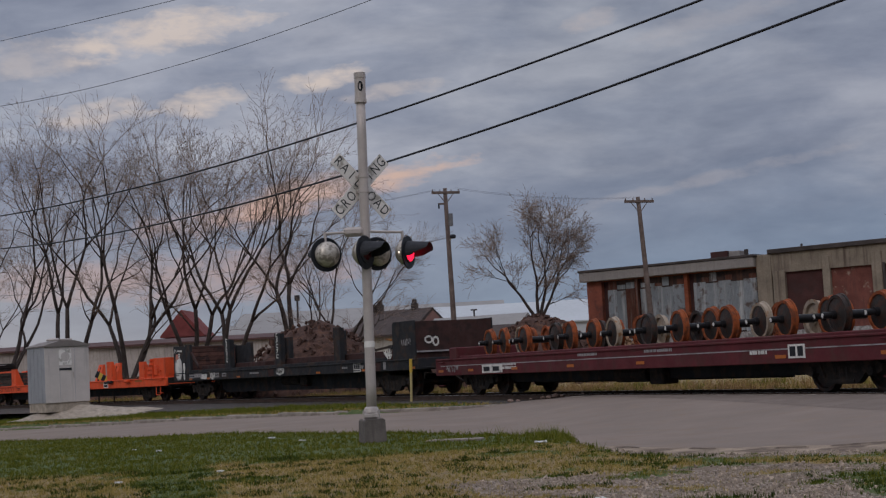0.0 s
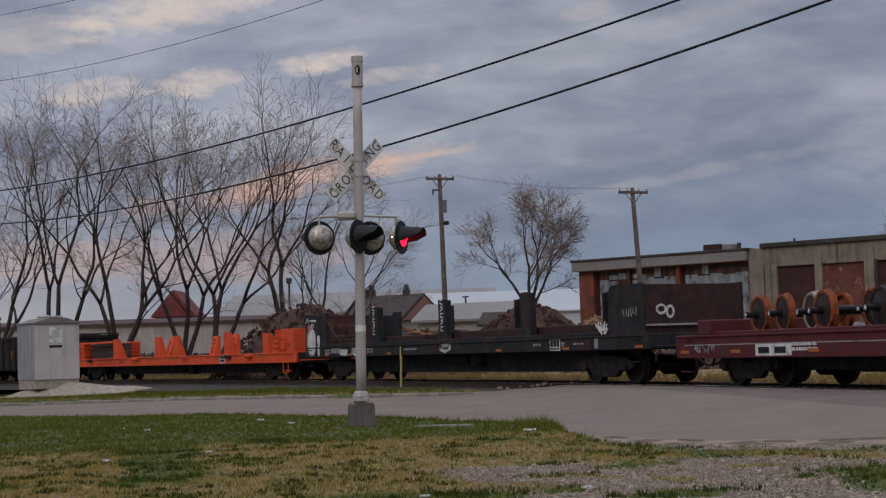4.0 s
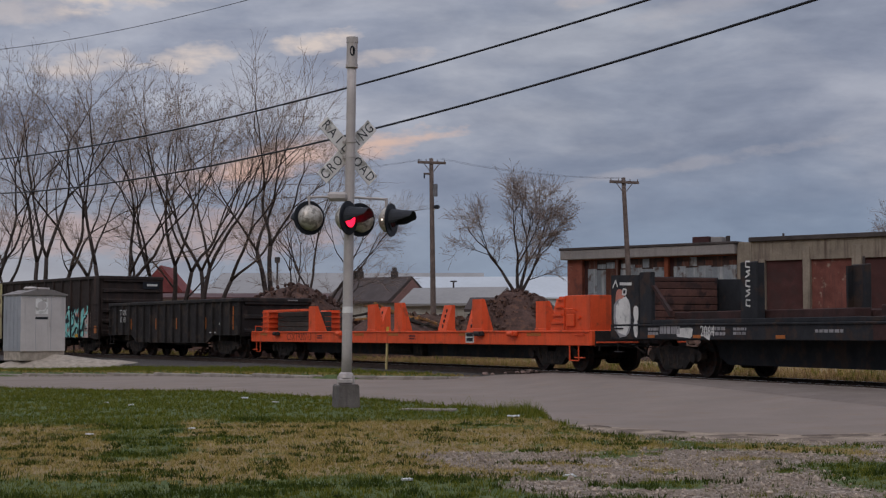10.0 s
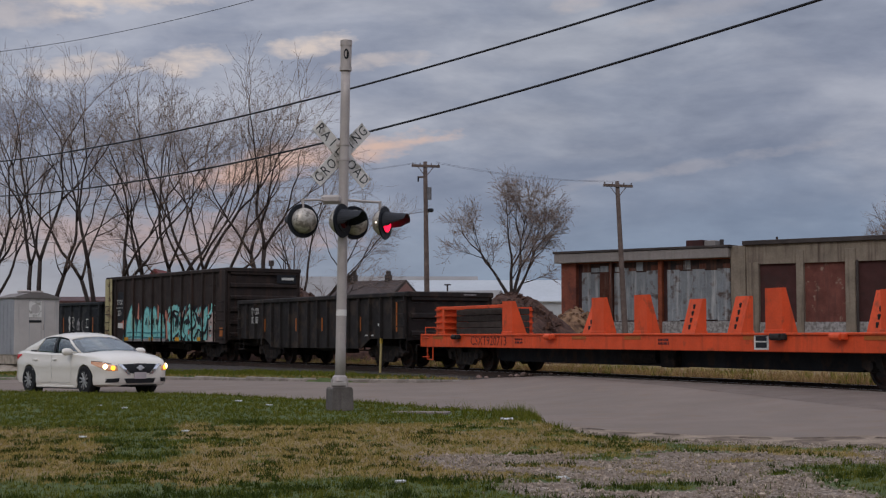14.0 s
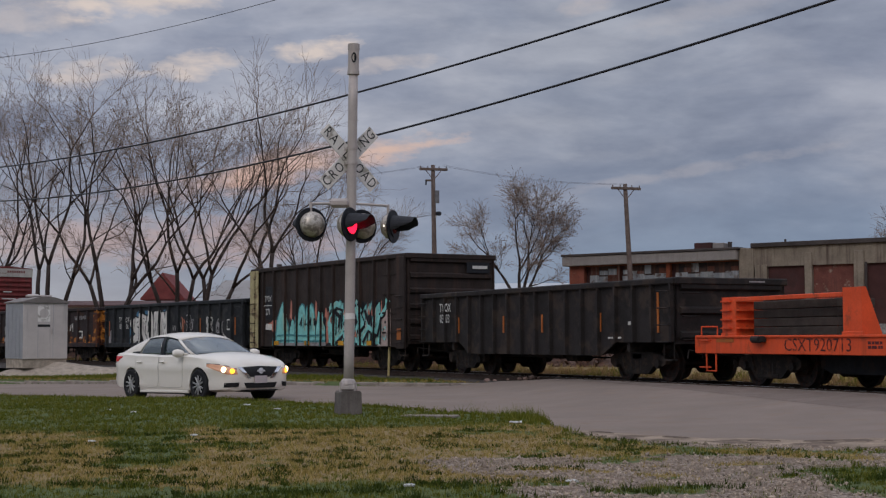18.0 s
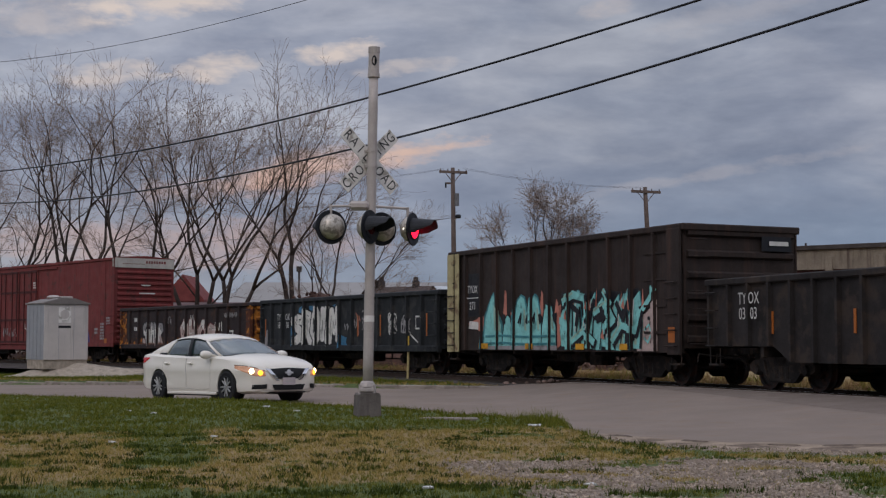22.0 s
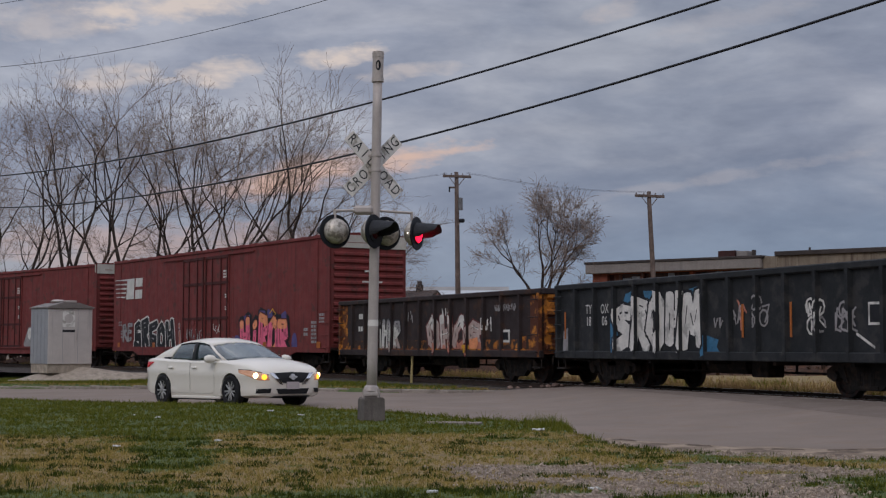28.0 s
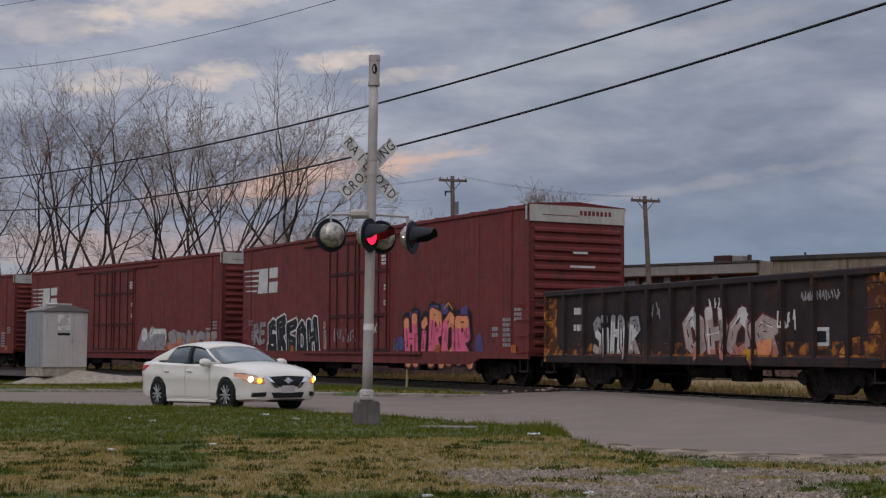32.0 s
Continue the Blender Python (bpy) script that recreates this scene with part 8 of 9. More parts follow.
# half width, floor, shoulder height and crown along the length
STATIONS = [(-2.36, 0.60, 0.42, 0.80, 0.02), (-2.33, 0.72, 0.33, 0.96, 0.03), (-2.22, 0.81, 0.27, 1.015, 0.035), (-2.0, 0.865, 0.22, 1.03, 0.03), (-1.6, 0.90, 0.19, 1.02, 0.03), (-1.2, 0.915, 0.18, 1.00, 0.03), (-0.6, 0.915, 0.17, 0.985, 0.02),
            (0.0, 0.915, 0.17, 0.97, 0.02), (0.5, 0.915, 0.17, 0.965, 0.02), (0.95, 0.915, 0.18, 0.965, 0.045), (1.3, 0.917, 0.18, 0.940, 0.080), (1.6, 0.915, 0.185, 0.905, 0.095), (1.9, 0.895, 0.19, 0.86, 0.085), (2.10, 0.86, 0.20, 0.81, 0.07), (2.24, 0.80, 0.20, 0.765, 0.05), (2.33, 0.72, 0.22, 0.70, 0.035), (2.38, 0.60, 0.27, 0.60, 0.03)]


def section(x, w, lo, hi, crown):
    h = hi - lo
    half = [(0, lo), (w * 0.80, lo), (w * 0.955, lo + 0.05), (w * 0.985, lo + 0.16), (w * 0.968, lo + h * 0.36), (w * 0.985, lo + h * 0.56), (w, lo + h * 0.70), (w * 0.972, lo + h * 0.76), (w * 0.955, hi - 0.045), (w * 0.91, hi - 0.004), (w * 0.84, hi + crown * 0.25), (w * 0.45, hi + crown * 0.8), (0, hi + crown)]
    ring = half + [(-y, z) for y, z in half[-2:0:-1]]
    return [(x, y, z) for y, z in ring]


def cut(kit, cutters):
    """The kit's mesh less the cutters, through boolean modifiers."""
    me = kit.mesh("solid")
    bm = bmesh.new()
    bm.from_mesh(me)
    bmesh.ops.recalc_face_normals(bm, faces=bm.faces)
    bm.to_mesh(me)
    bm.free()
    ob = new("solid", me)
    tools = []
    for c in cutters:
        t = new("tool", c.mesh("tool"))
        mod = ob.modifiers.new("cut", "BOOLEAN")
        mod.operation, mod.object, mod.solver = "DIFFERENCE", t, "EXACT"
        tools.append(t)
    bpy.context.view_layer.update()
    out = bpy.data.meshes.new_from_object(ob.evaluated_get(bpy.context.evaluated_depsgraph_get()))
    for o in [ob] + tools:
        bpy.data.objects.remove(o)
    return out


kit = Kit()
secs = [section(*s) for s in STATIONS]
n = len(secs[0])
kit.add([p for s in secs for p in s], [[j * n + i, j * n + (i + 1) % n, (j + 1) * n + (i + 1) % n, (j + 1) * n + i] for j in range(len(secs) - 1) for i in range(n)] + [list(range(n)), [(len(secs) - 1) * n + i for i in range(n)]], convex=False)
FRONT_AXLE, REAR_AXLE, TYRE_R = 1.40, -1.38, 0.335
arches = [Kit().tube((x, y, 0.335), (x, y + 0.34 * (1 if y > 0 else -1), 0.335), 0.368, n=40) for x in (FRONT_AXLE, REAR_AXLE) for y in (-0.66, 0.66)]
body_mesh = cut(kit, arches)
body_mesh.materials.clear()
body_mesh.materials.append(M_paint)
body_mesh.shade_smooth()
body_mesh.set_sharp_from_angle(angle=radians(38))
body = part("body", body_mesh, M_paint, CAR, "white painted body")
# black discs line the arches and paint in the shade of the wells
for x in (FRONT_AXLE, REAR_AXLE):
    for y in (-1, 1):
        part("wheel_arch_liner", Kit().tube((x, y * 0.655, 0.335), (x, y * 0.665, 0.335), 0.37, n=24), M_trim, CAR)


def belt(x, o):
    return Vector((x, o * (0.825 - 0.055 * abs(x + 0.2) ** 1.5 / 2), 0.955 + 0.035 * step(0.2, -1.6, x)))


def rail(x, o):
    drop = 0.12 * (max(0, x + 0.35) / 0.7) ** 2 + 0.125 * (max(0, -0.35 - x) / 1.0) ** 2
    return Vector((x, o * (0.665 - 0.05 * max(0, -x - 0.5) - 0.03 * max(0, x)), 1.395 - drop))


def hoop(xb, xr, o, v):
    """A place on the side of the cabin: v 0 at the belt, 1 at the roof rail."""
    p = belt(xb, o).lerp(rail(xr, o), v)
    p.y += o * 0.035 * math.sin(math.pi * v)
    return p


# belt and rail places of the pillar edges: screen edge, front pillar, middle pillar, rear window end, back window edge
HOOPS = [(1.12, 0.34), (0.97, 0.18), (-0.13, -0.18), (-0.24, -0.29), (-1.20, -0.92), (-1.56, -1.16), (-2.06, -1.42)]


def side_panel(i, j, v0, v1, o, out=0.0, n=5):
    """A sheet on the cabin's side between two hoops."""
    rows = []
    for k in range(n + 1):
        v = v0 + (v1 - v0) * k / n
        row = []
        for q in range(n + 1):
            f = q / n
            xb = HOOPS[i][0] + (HOOPS[j][0] - HOOPS[i][0]) * f
            xr = HOOPS[i][1] + (HOOPS[j][1] - HOOPS[i][1]) * f
            p = hoop(xb, xr, o, v)
            p.y += o * out
            row.append(p)
        rows.append(row if o > 0 else row[::-1])
    return rows


def thick(kit, rows, t=0.012):
    """A sheet with a back face and edges."""
    n, m = len(rows), len(rows[0])
    front = Kit().sheet(rows)
    base = len(kit.v)
    nrm = []
    for j in range(n):
        for i in range(m):
            du = Vector(rows[j][min(i + 1, m - 1)]) - Vector(rows[j][max(i - 1, 0)])
            dv = Vector(rows[min(j + 1, n - 1)][i]) - Vector(rows[max(j - 1, 0)][i])
            nrm.append(du.cross(dv).normalized())
    kit.v += front.v + [p - q * t for p, q in zip(front.v, nrm)]
    kit.f += [[base + q for q in f] for f in front.f] + [[base + n * m + q for q in f[::-1]] for f in front.f]
    ring = list(range(m)) + [m * j + m - 1 for j in range(1, n)] + [n * m - 1 - q for q in range(1, m)] + [m * j for j in range(n - 2, 0, -1)]
    kit.f += [[base + b, base + a, base + n * m + a, base + n * m + b] for a, b in zip(ring, ring[1:] + ring[:1])]
    return kit


def roof_arch(xr, xc, f):
    p = rail(xr, 1)
    g = 1 - abs(f) ** 2.6
    return Vector((xr + (xc - xr) * (1 - f * f), p.y * f, p.z + 0.065 * g))


FS = (-1, -0.96, -0.88, -0.75, -0.5, -0.25, 0, 0.25, 0.5, 0.75, 0.88, 0.96, 1)
XR = (0.34, 0.18, 0.0, -0.18, -0.35, -0.6, -0.92, -1.16, -1.30, -1.42)
part("roof", thick(Kit(), [[roof_arch(x, x + (0.09 if x > 0.1 else 0.0) - (0.05 if x < -1.2 else 0), f) for f in FS] for x in XR], 0.02), M_paint, CAR, smooth="all")
for o in (-1, 1):
    k = Kit()
    thick(k, side_panel(0, 1, 0.0, 1.0, o), 0.02)
    thick(k, side_panel(4, 5, 0.0, 1.0, o, n=8), 0.02)
    thick(k, side_panel(5, 6, 0.0, 1.0, o, n=8), 0.02)
    for i, j in ((1, 2), (2, 3), (3, 4)):
        thick(k, side_panel(i, j, 0.90, 1.0, o), 0.02)
    part("pillars", k, M_paint, CAR, smooth="all")
    part("middle_pillar", thick(Kit(), side_panel(2, 3, 0.0, 0.90, o)), M_trim, CAR)
    part("side_window", thick(Kit(), side_panel(1, 2, 0.0, 0.90, o, -0.006), 0.005), M_carglass, CAR, smooth="all")
    part("side_window", thick(Kit(), side_panel(3, 4, 0.0, 0.90, o, -0.006, 8), 0.005), M_carglass, CAR, smooth="all")
    part("quarter_trim", thick(Kit(), side_panel(4, 5, 0.03, 0.40, o, 0.004)[:3], 0.004), M_trim, CAR, "black quarter window end")
    part("window_trim", Kit().sweep([belt(x, o) + Vector((0, o * 0.006, 0)) for x in (1.05, 0.6, 0.1, -0.4, -0.9, -1.3)], 0.013, 6), M_trim, CAR)
    part("window_trim", Kit().sweep([hoop(HOOPS[1][0] + (HOOPS[4][0] - HOOPS[1][0]) * f, HOOPS[1][1] + (HOOPS[4][1] - HOOPS[1][1]) * f, o, 0.90) for f in (0, 0.2, 0.4, 0.6, 0.8, 1.0)], 0.009, 6), M_trim, CAR)
    for nm, x0, x1 in (("front_door", 0.78, -0.20), ("rear_door", -0.20, -1.16)):
        yy = o * 0.915
        door = part(nm, Kit().sweep([(x0, yy * 0.975, 0.92), (x0, yy * 1.0, 0.72), (x0 - 0.02, yy * 0.978, 0.42), (x0 - 0.05, yy * 0.985, 0.29), ((x0 + x1) / 2, yy * 0.985, 0.275), (x1 + 0.03, yy * 0.985, 0.29), (x1, yy * 0.978, 0.42), (x1 - 0.02, yy * 1.0, 0.72), (x1 - 0.02, yy * 0.975, 0.92)], 0.0032, 4), M_seam, CAR, "fine door seam")
        part("door_handle", Kit().box(x1 + 0.08, x1 + 0.27, min(yy - 0.01 * o, yy + 0.03 * o), max(yy - 0.01 * o, yy + 0.03 * o), 0.795, 0.84, c=0.015), M_paint, door)
    part("wing_mirror", Kit().lathe([(0.0, -0.11), (0.05, -0.10), (0.075, -0.04), (0.08, 0.03), (0.06, 0.09), (0.0, 0.11)], Matrix.Translation((0.74, o * 0.99, 0.995)) @ Matrix.Rotation(radians(90), 4, "X") @ Matrix.Diagonal((1.25, 1.1, 1.2, 1)), 16).sweep([(0.84, o * 0.78, 0.965), (0.79, o * 0.93, 1.0)], 0.025, 6), M_paint, CAR, smooth="all")
    part("sill_trim", Kit().box(-0.98, 1.0, min(o * 0.86, o * 0.905), max(o * 0.86, o * 0.905), 0.165, 0.22, c=0.01), M_paint, CAR)
SPAN = (-1, -0.8, -0.5, -0.2, 0, 0.2, 0.5, 0.8, 1)
rows = []
for j in range(7):
    v = j / 6
    edge = hoop(HOOPS[0][0], HOOPS[0][1], 1, v)
    arch = roof_arch(HOOPS[0][1], HOOPS[0][1] + 0.09, 0)
    rows.append([Vector((edge.x + (0.20 * (1 - v) + 0.09 * v) * (1 - f * f), edge.y * f, edge.z + (0.035 * (1 - v) + 0.065 * v) * (1 - abs(f) ** 2.6))) for f in SPAN])
part("windscreen", thick(Kit(), rows, 0.005), M_carglass, CAR, smooth="all")
part("wiper_cowl", Kit().sweep([rows[0][q] + Vector((0.02, 0, 0.0)) for q in range(9)], 0.022, 6), M_trim, CAR)
rows = []
for j in range(7):
    v = j / 6
    edge = hoop(HOOPS[6][0], HOOPS[6][1], 1, v)
    rows.append([Vector((edge.x - 0.05 * (1 - f * f), edge.y * f, edge.z + (0.06 * (1 - v) + 0.065 * v) * (1 - abs(f) ** 2.6))) for f in SPAN[::-1]])
part("rear_window", thick(Kit(), rows, 0.005), M_carglass, CAR, smooth="all")
# cabin
part("cabin_tub", Kit().box(-1.75, 0.95, -0.74, 0.74, 0.90, 0.975), M_seat, CAR)
part("dashboard", Kit().box(0.55, 1.05, -0.70, 0.70, 0.955, 1.03, c=0.03), M_trim, CAR)
for y in (-0.36, 0.36):
    part("front_seat", Kit().box(-0.42, -0.22, y - 0.24, y + 0.24, 0.9, 1.18, Matrix.Rotation(radians(-6), 4, "Y"), 0.06).box(-0.47, -0.36, y - 0.13, y + 0.13, 1.18, 1.33, None, 0.05), M_seat, CAR)
part("rear_seat", Kit().box(-1.35, -1.15, -0.62, 0.62, 0.9, 1.16, c=0.06), M_seat, CAR)
part("steering_wheel", Kit().lathe([(0.17, -0.012), (0.19, 0.0), (0.17, 0.012), (0.155, 0.0)], Matrix.Translation((0.42, 0.36, 1.04)) @ Matrix.Rotation(radians(68), 4, "Y"), 20), M_trim, CAR)
part("mirror", Kit().box(0.42, 0.45, -0.11, 0.11, 1.22, 1.28, c=0.01), M_trim, CAR)


BODY_TREE = bvhtree.BVHTree.FromPolygons([v.co.copy() for v in body_mesh.vertices], [list(p.vertices) for p in body_mesh.polygons])


def on_nose(y, z, out=0.0):
    """The x of the nose at this place, a little proud."""
    hit = BODY_TREE.ray_cast(Vector((4, y, z)), Vector((-1, 0, 0)))[0]
    return (hit.x if hit else 2.0) + out


def wrapped(o, theta, grid, out):
    """A sheet laid on the body's corner: grid rows of (sideways, height) seen along a slanting view."""
    d = Vector((math.cos(theta), o * math.sin(theta), 0))
    e = Vector((-math.sin(theta), o * math.cos(theta), 0))
    rows = []
    for line in grid:
        row = []
        for a, z in line:
            p, nrm = BODY_TREE.ray_cast(d * 5 + e * a + Vector((0, 0, z)), -d)[:2]
            row.append(p + d * out)
        rows.append(row if o > 0 else row[::-1])
    return rows


def strip(lo, hi, n=8, m=4):
    """Rows of points between two broken lines."""
    def at(line, f):
        f *= len(line) - 1
        i = min(int(f), len(line) - 2)
        return [line[i][c] + (line[i + 1][c] - line[i][c]) * (f - i) for c in (0, 1)]
    return [[[at(lo, q / n)[c] + (at(hi, q / n)[c] - at(lo, q / n)[c]) * j / m for c in (0, 1)] for q in range(n + 1)] for j in range(m + 1)]


def nose_patch(pts, out, grid=6):
    """A patch over the nose between two curves of (y, z)."""
    lo, hi = pts
    rows = []
    for j in range(3):
        row = []
        for i in range(grid + 1):
            f = i / grid * (len(lo) - 1)
            a = min(int(f), len(lo) - 2)
            t = f - a
            pl = (lo[a][0] + (lo[a + 1][0] - lo[a][0]) * t, lo[a][1] + (lo[a + 1][1] - lo[a][1]) * t)
            ph = (hi[a][0] + (hi[a + 1][0] - hi[a][0]) * t, hi[a][1] + (hi[a + 1][1] - hi[a][1]) * t)
            y, z = pl[0] + (ph[0] - pl[0]) * j / 2, pl[1] + (ph[1] - pl[1]) * j / 2
            row.append((on_nose(y, z, out), y, z))
        rows.append(row)
    return Kit().sheet(rows)


part("bumper", nose_patch(([(-0.80, 0.26), (-0.5, 0.23), (0.5, 0.23), (0.80, 0.26)], [(-0.80, 0.50), (-0.5, 0.50), (0.5, 0.50), (0.80, 0.50)]), 0.010, 16), M_paint, CAR, smooth="all")
part("grille", nose_patch(([(-0.26, 0.50), (0, 0.48), (0.26, 0.50)], [(-0.46, 0.70), (0, 0.72), (0.46, 0.70)]), 0.022, 8), M_trim, CAR, "black grille", smooth="all")
for o in (-1, 1):
    part("grille_trim", nose_patch(([(o * 0.24, 0.46), (o * 0.33, 0.475)], [(o * 0.45, 0.70), (o * 0.57, 0.715)]), 0.030, 3), M_chrome, CAR, "chrome grille wing")
# the badge's pale colour stands in for the bright reflection of chrome
part("badge", Kit().lathe([(0.0, 0), (0.062, 0), (0.062, 0.012), (0.0, 0.014)], Matrix.Translation((on_nose(0, 0.62, 0.03), 0, 0.62)) @ Matrix.Rotation(radians(82), 4, "Y"), 20).box(-0.006, 0.012, -0.1, 0.1, -0.018, 0.018, Matrix.Translation((on_nose(0, 0.62, 0.04), 0, 0.62))), M_badge, CAR, "round badge with a bar, chrome sheen painted as a pale colour")
part("lower_intake", nose_patch(([(-0.36, 0.27), (0.36, 0.27)], [(-0.42, 0.38), (0.42, 0.38)]), 0.022, 8), M_trim, CAR, smooth="all")
part("splitter", nose_patch(([(-0.5, 0.20), (0.5, 0.20)], [(-0.46, 0.235), (0.46, 0.235)]), 0.026, 8), M_trim, CAR, smooth="all")
part("number_plate", Kit().box(on_nose(0, 0.42, 0.03), on_nose(0, 0.42, 0.042), -0.16, 0.16, 0.37, 0.52), M_plate, CAR, "pale number plate with illegible marks")
part("plate_mark", Kit().box(on_nose(0, 0.42, 0.043), on_nose(0, 0.42, 0.046), -0.12, 0.12, 0.435, 0.455), M_seam, CAR)
for o in (-1, 1):
    part("fog_recess", nose_patch(([(o * 0.56, 0.30), (o * 0.80, 0.29)], [(o * 0.54, 0.39), (o * 0.80, 0.38)]), 0.022, 4), M_trim, CAR, smooth="all")
    th = radians(38)
    hl = part("headlight", thick(Kit(), wrapped(o, th, strip([(-1.02, 0.555), (-0.80, 0.555), (-0.60, 0.625), (-0.34, 0.715)], [(-1.00, 0.655), (-0.80, 0.720), (-0.60, 0.755), (-0.34, 0.770)], 10, 4), 0.012), 0.004), M_lamplens, CAR, "lit swept-back headlight", smooth="all")
    for a, z, r, m, nm in ((-0.73, 0.650, 0.060, M_beam, "headlight_bulb"), (-0.91, 0.620, 0.055, M_amber, "indicator")):
        p = wrapped(o, th, [[(a, z), (a, z)]], 0.022)[0][0]
        part(nm, Kit().lathe([(0.0, 0.0), (r, 0.0), (r * 0.8, 0.018), (0.0, 0.026)], Matrix.Translation(p) @ Matrix.Rotation(o * th * 0.8, 4, "Z") @ Matrix.Rotation(radians(90), 4, "Y"), 16), m, hl)
    part("headlight_brow", Kit().sweep([q for q in wrapped(o, th, [[(-1.0, 0.662), (-0.80, 0.727), (-0.60, 0.762), (-0.34, 0.777)]], 0.008)[0]], 0.008, 5), M_trim, CAR)
    part("tail_lamp", thick(Kit(), wrapped(o, radians(132), strip([(0.80, 0.93), (1.0, 0.84), (1.30, 0.82)], [(0.80, 0.95), (1.0, 0.955), (1.30, 0.935)], 8, 3), 0.014), 0.006), M_tail, CAR, "red wrap-round tail lamp", smooth="all")
    part("rocker_trim", Kit().box(-0.98, 1.0, min(o * 0.80, o * 0.875), max(o * 0.80, o * 0.875), 0.14, 0.175), M_trim, CAR)
CAR_WHEELS = []
for x in (FRONT_AXLE, REAR_AXLE):
    for o in (-1, 1):
        hub = Matrix.Rotation(radians(-90 * o), 4, "X")
        wheel = part("wheel", Kit().lathe([(0.21, -0.10), (0.29, -0.10), (TYRE_R - 0.01, -0.07), (TYRE_R, -0.03), (TYRE_R, 0.05), (TYRE_R - 0.012, 0.085), (0.29, 0.105), (0.215, 0.095), (0.205, 0.06)], hub, 36), M_tyre, CAR, "black tyre", at=pose(x, o * 0.815, TYRE_R), smooth="flat")
        part("rim", Kit().lathe([(0.0, 0.02), (0.19, 0.03), (0.20, 0.08), (0.215, 0.10), (0.205, 0.105), (0.19, 0.085), (0.185, 0.04), (0.0, 0.035)], hub, 32), M_trim, wheel, "dark rim well", smooth="flat")
        for i in range(10):
            a = 2 * math.pi * i / 10 + (0.05 if i % 2 else -0.05)
            part("spoke", Kit().box(0.03, 0.205, -0.016, 0.016, 0.075, 0.10, hub @ Matrix.Rotation(a, 4, "Z"), 0.005), M_alloy, wheel)
        part("hub_cap", Kit().lathe([(0.0, 0.07), (0.05, 0.07), (0.045, 0.11), (0.0, 0.112)], hub, 14), M_alloy, wheel)
        CAR_WHEELS.append((wheel, x, o))

# ---- grass, weeds and loose stones ----
def grass_material(name, stops):
    m = bpy.data.materials.new(name)
    m.use_nodes = True
    nt = m.node_tree
    bsdf = nt.nodes["Principled BSDF"]
    geo = nt.nodes.new("ShaderNodeNewGeometry")
    tc = nt.nodes.new("ShaderNodeTexCoord")
    n = node(nt, "ShaderNodeTexNoise", Scale=1.1, Detail=3.0)
    nt.links.new(tc.outputs["Object"], n.inputs["Vector"])
    f = arith(nt, "ADD", arith(nt, "MULTIPLY", geo.outputs["Random Per Island"], 0.6), arith(nt, "MULTIPLY", n.outputs["Fac"], 0.4))
    nt.links.new(ramp(nt, stops, f).outputs[0], bsdf.inputs["Base Color"])
    bsdf.inputs["Roughness"].default_value = 0.75
    bsdf.inputs["Specular IOR Level"].default_value = 0.06
    return m


M_green = grass_material("green_grass", [(0.15, (0.042, 0.060, 0.008)), (0.45, (0.096, 0.110, 0.012)), (0.7, (0.150, 0.146, 0.022)), (0.9, (0.24, 0.175, 0.055))])
M_dry = grass_material("dry_grass", [(0.15, (0.160, 0.115, 0.032)), (0.45, (0.275, 0.200, 0.060)), (0.75, (0.390, 0.288, 0.100)), (0.95, (0.15, 0.165, 0.030))])
M_weed = grass_material("dark_green_weeds", [(0.15, (0.020, 0.032, 0.006)), (0.45, (0.034, 0.050, 0.008)), (0.75, (0.056, 0.076, 0.013)), (0.95, (0.10, 0.115, 0.025))])
rng = np.random.RandomState(5)


class Sward:
    """Blades of grass as single tapered triangles, gathered in one mesh."""

    def __init__(self):
        self.tri = []

    def tuft(self, x, y, z, n, h, w, lean):
        for _ in range(n):
            a, b = rng.uniform(0, 6.283), rng.uniform(0, 6.283)
            r = rng.uniform(0, 0.035)
            bx, by = x + r * math.cos(b), y + r * math.sin(b)
            hh = h * rng.uniform(0.55, 1.2)
            ux, uy = 0.5 * w * math.cos(a), 0.5 * w * math.sin(a)
            l = lean * hh * rng.uniform(0.2, 1.0)
            c = rng.uniform(0, 6.283)
            self.tri += [(bx - ux, by - uy, z - 0.01), (bx + ux, by + uy, z - 0.01), (bx + l * math.cos(c), by + l * math.sin(c), z + hh)]

    def done(self, name, material, label, category):
        v = np.array(self.tri, dtype=np.float32)
        n = len(v) // 3
        me = bpy.data.meshes.new(name)
        me.vertices.add(len(v))
        me.vertices.foreach_set("co", v.ravel())
        me.loops.add(len(v))
        me.loops.foreach_set("vertex_index", np.arange(len(v), dtype=np.int32))
        me.polygons.add(n)
        me.polygons.foreach_set("loop_start", np.arange(0, len(v), 3, dtype=np.int32))
        me.update(calc_edges=True)
        me.materials.append(material)
        return tagged(new(name, me), label, category, kind="stuff")


M_dead = grass_material("dead_weeds", [(0.15, (0.130, 0.072, 0.036)), (0.45, (0.235, 0.145, 0.070)), (0.75, (0.330, 0.225, 0.110)), (0.95, (0.20, 0.12, 0.06))])
green, dry, weeds, dead = Sward(), Sward(), Sward(), Sward()
STONES = []


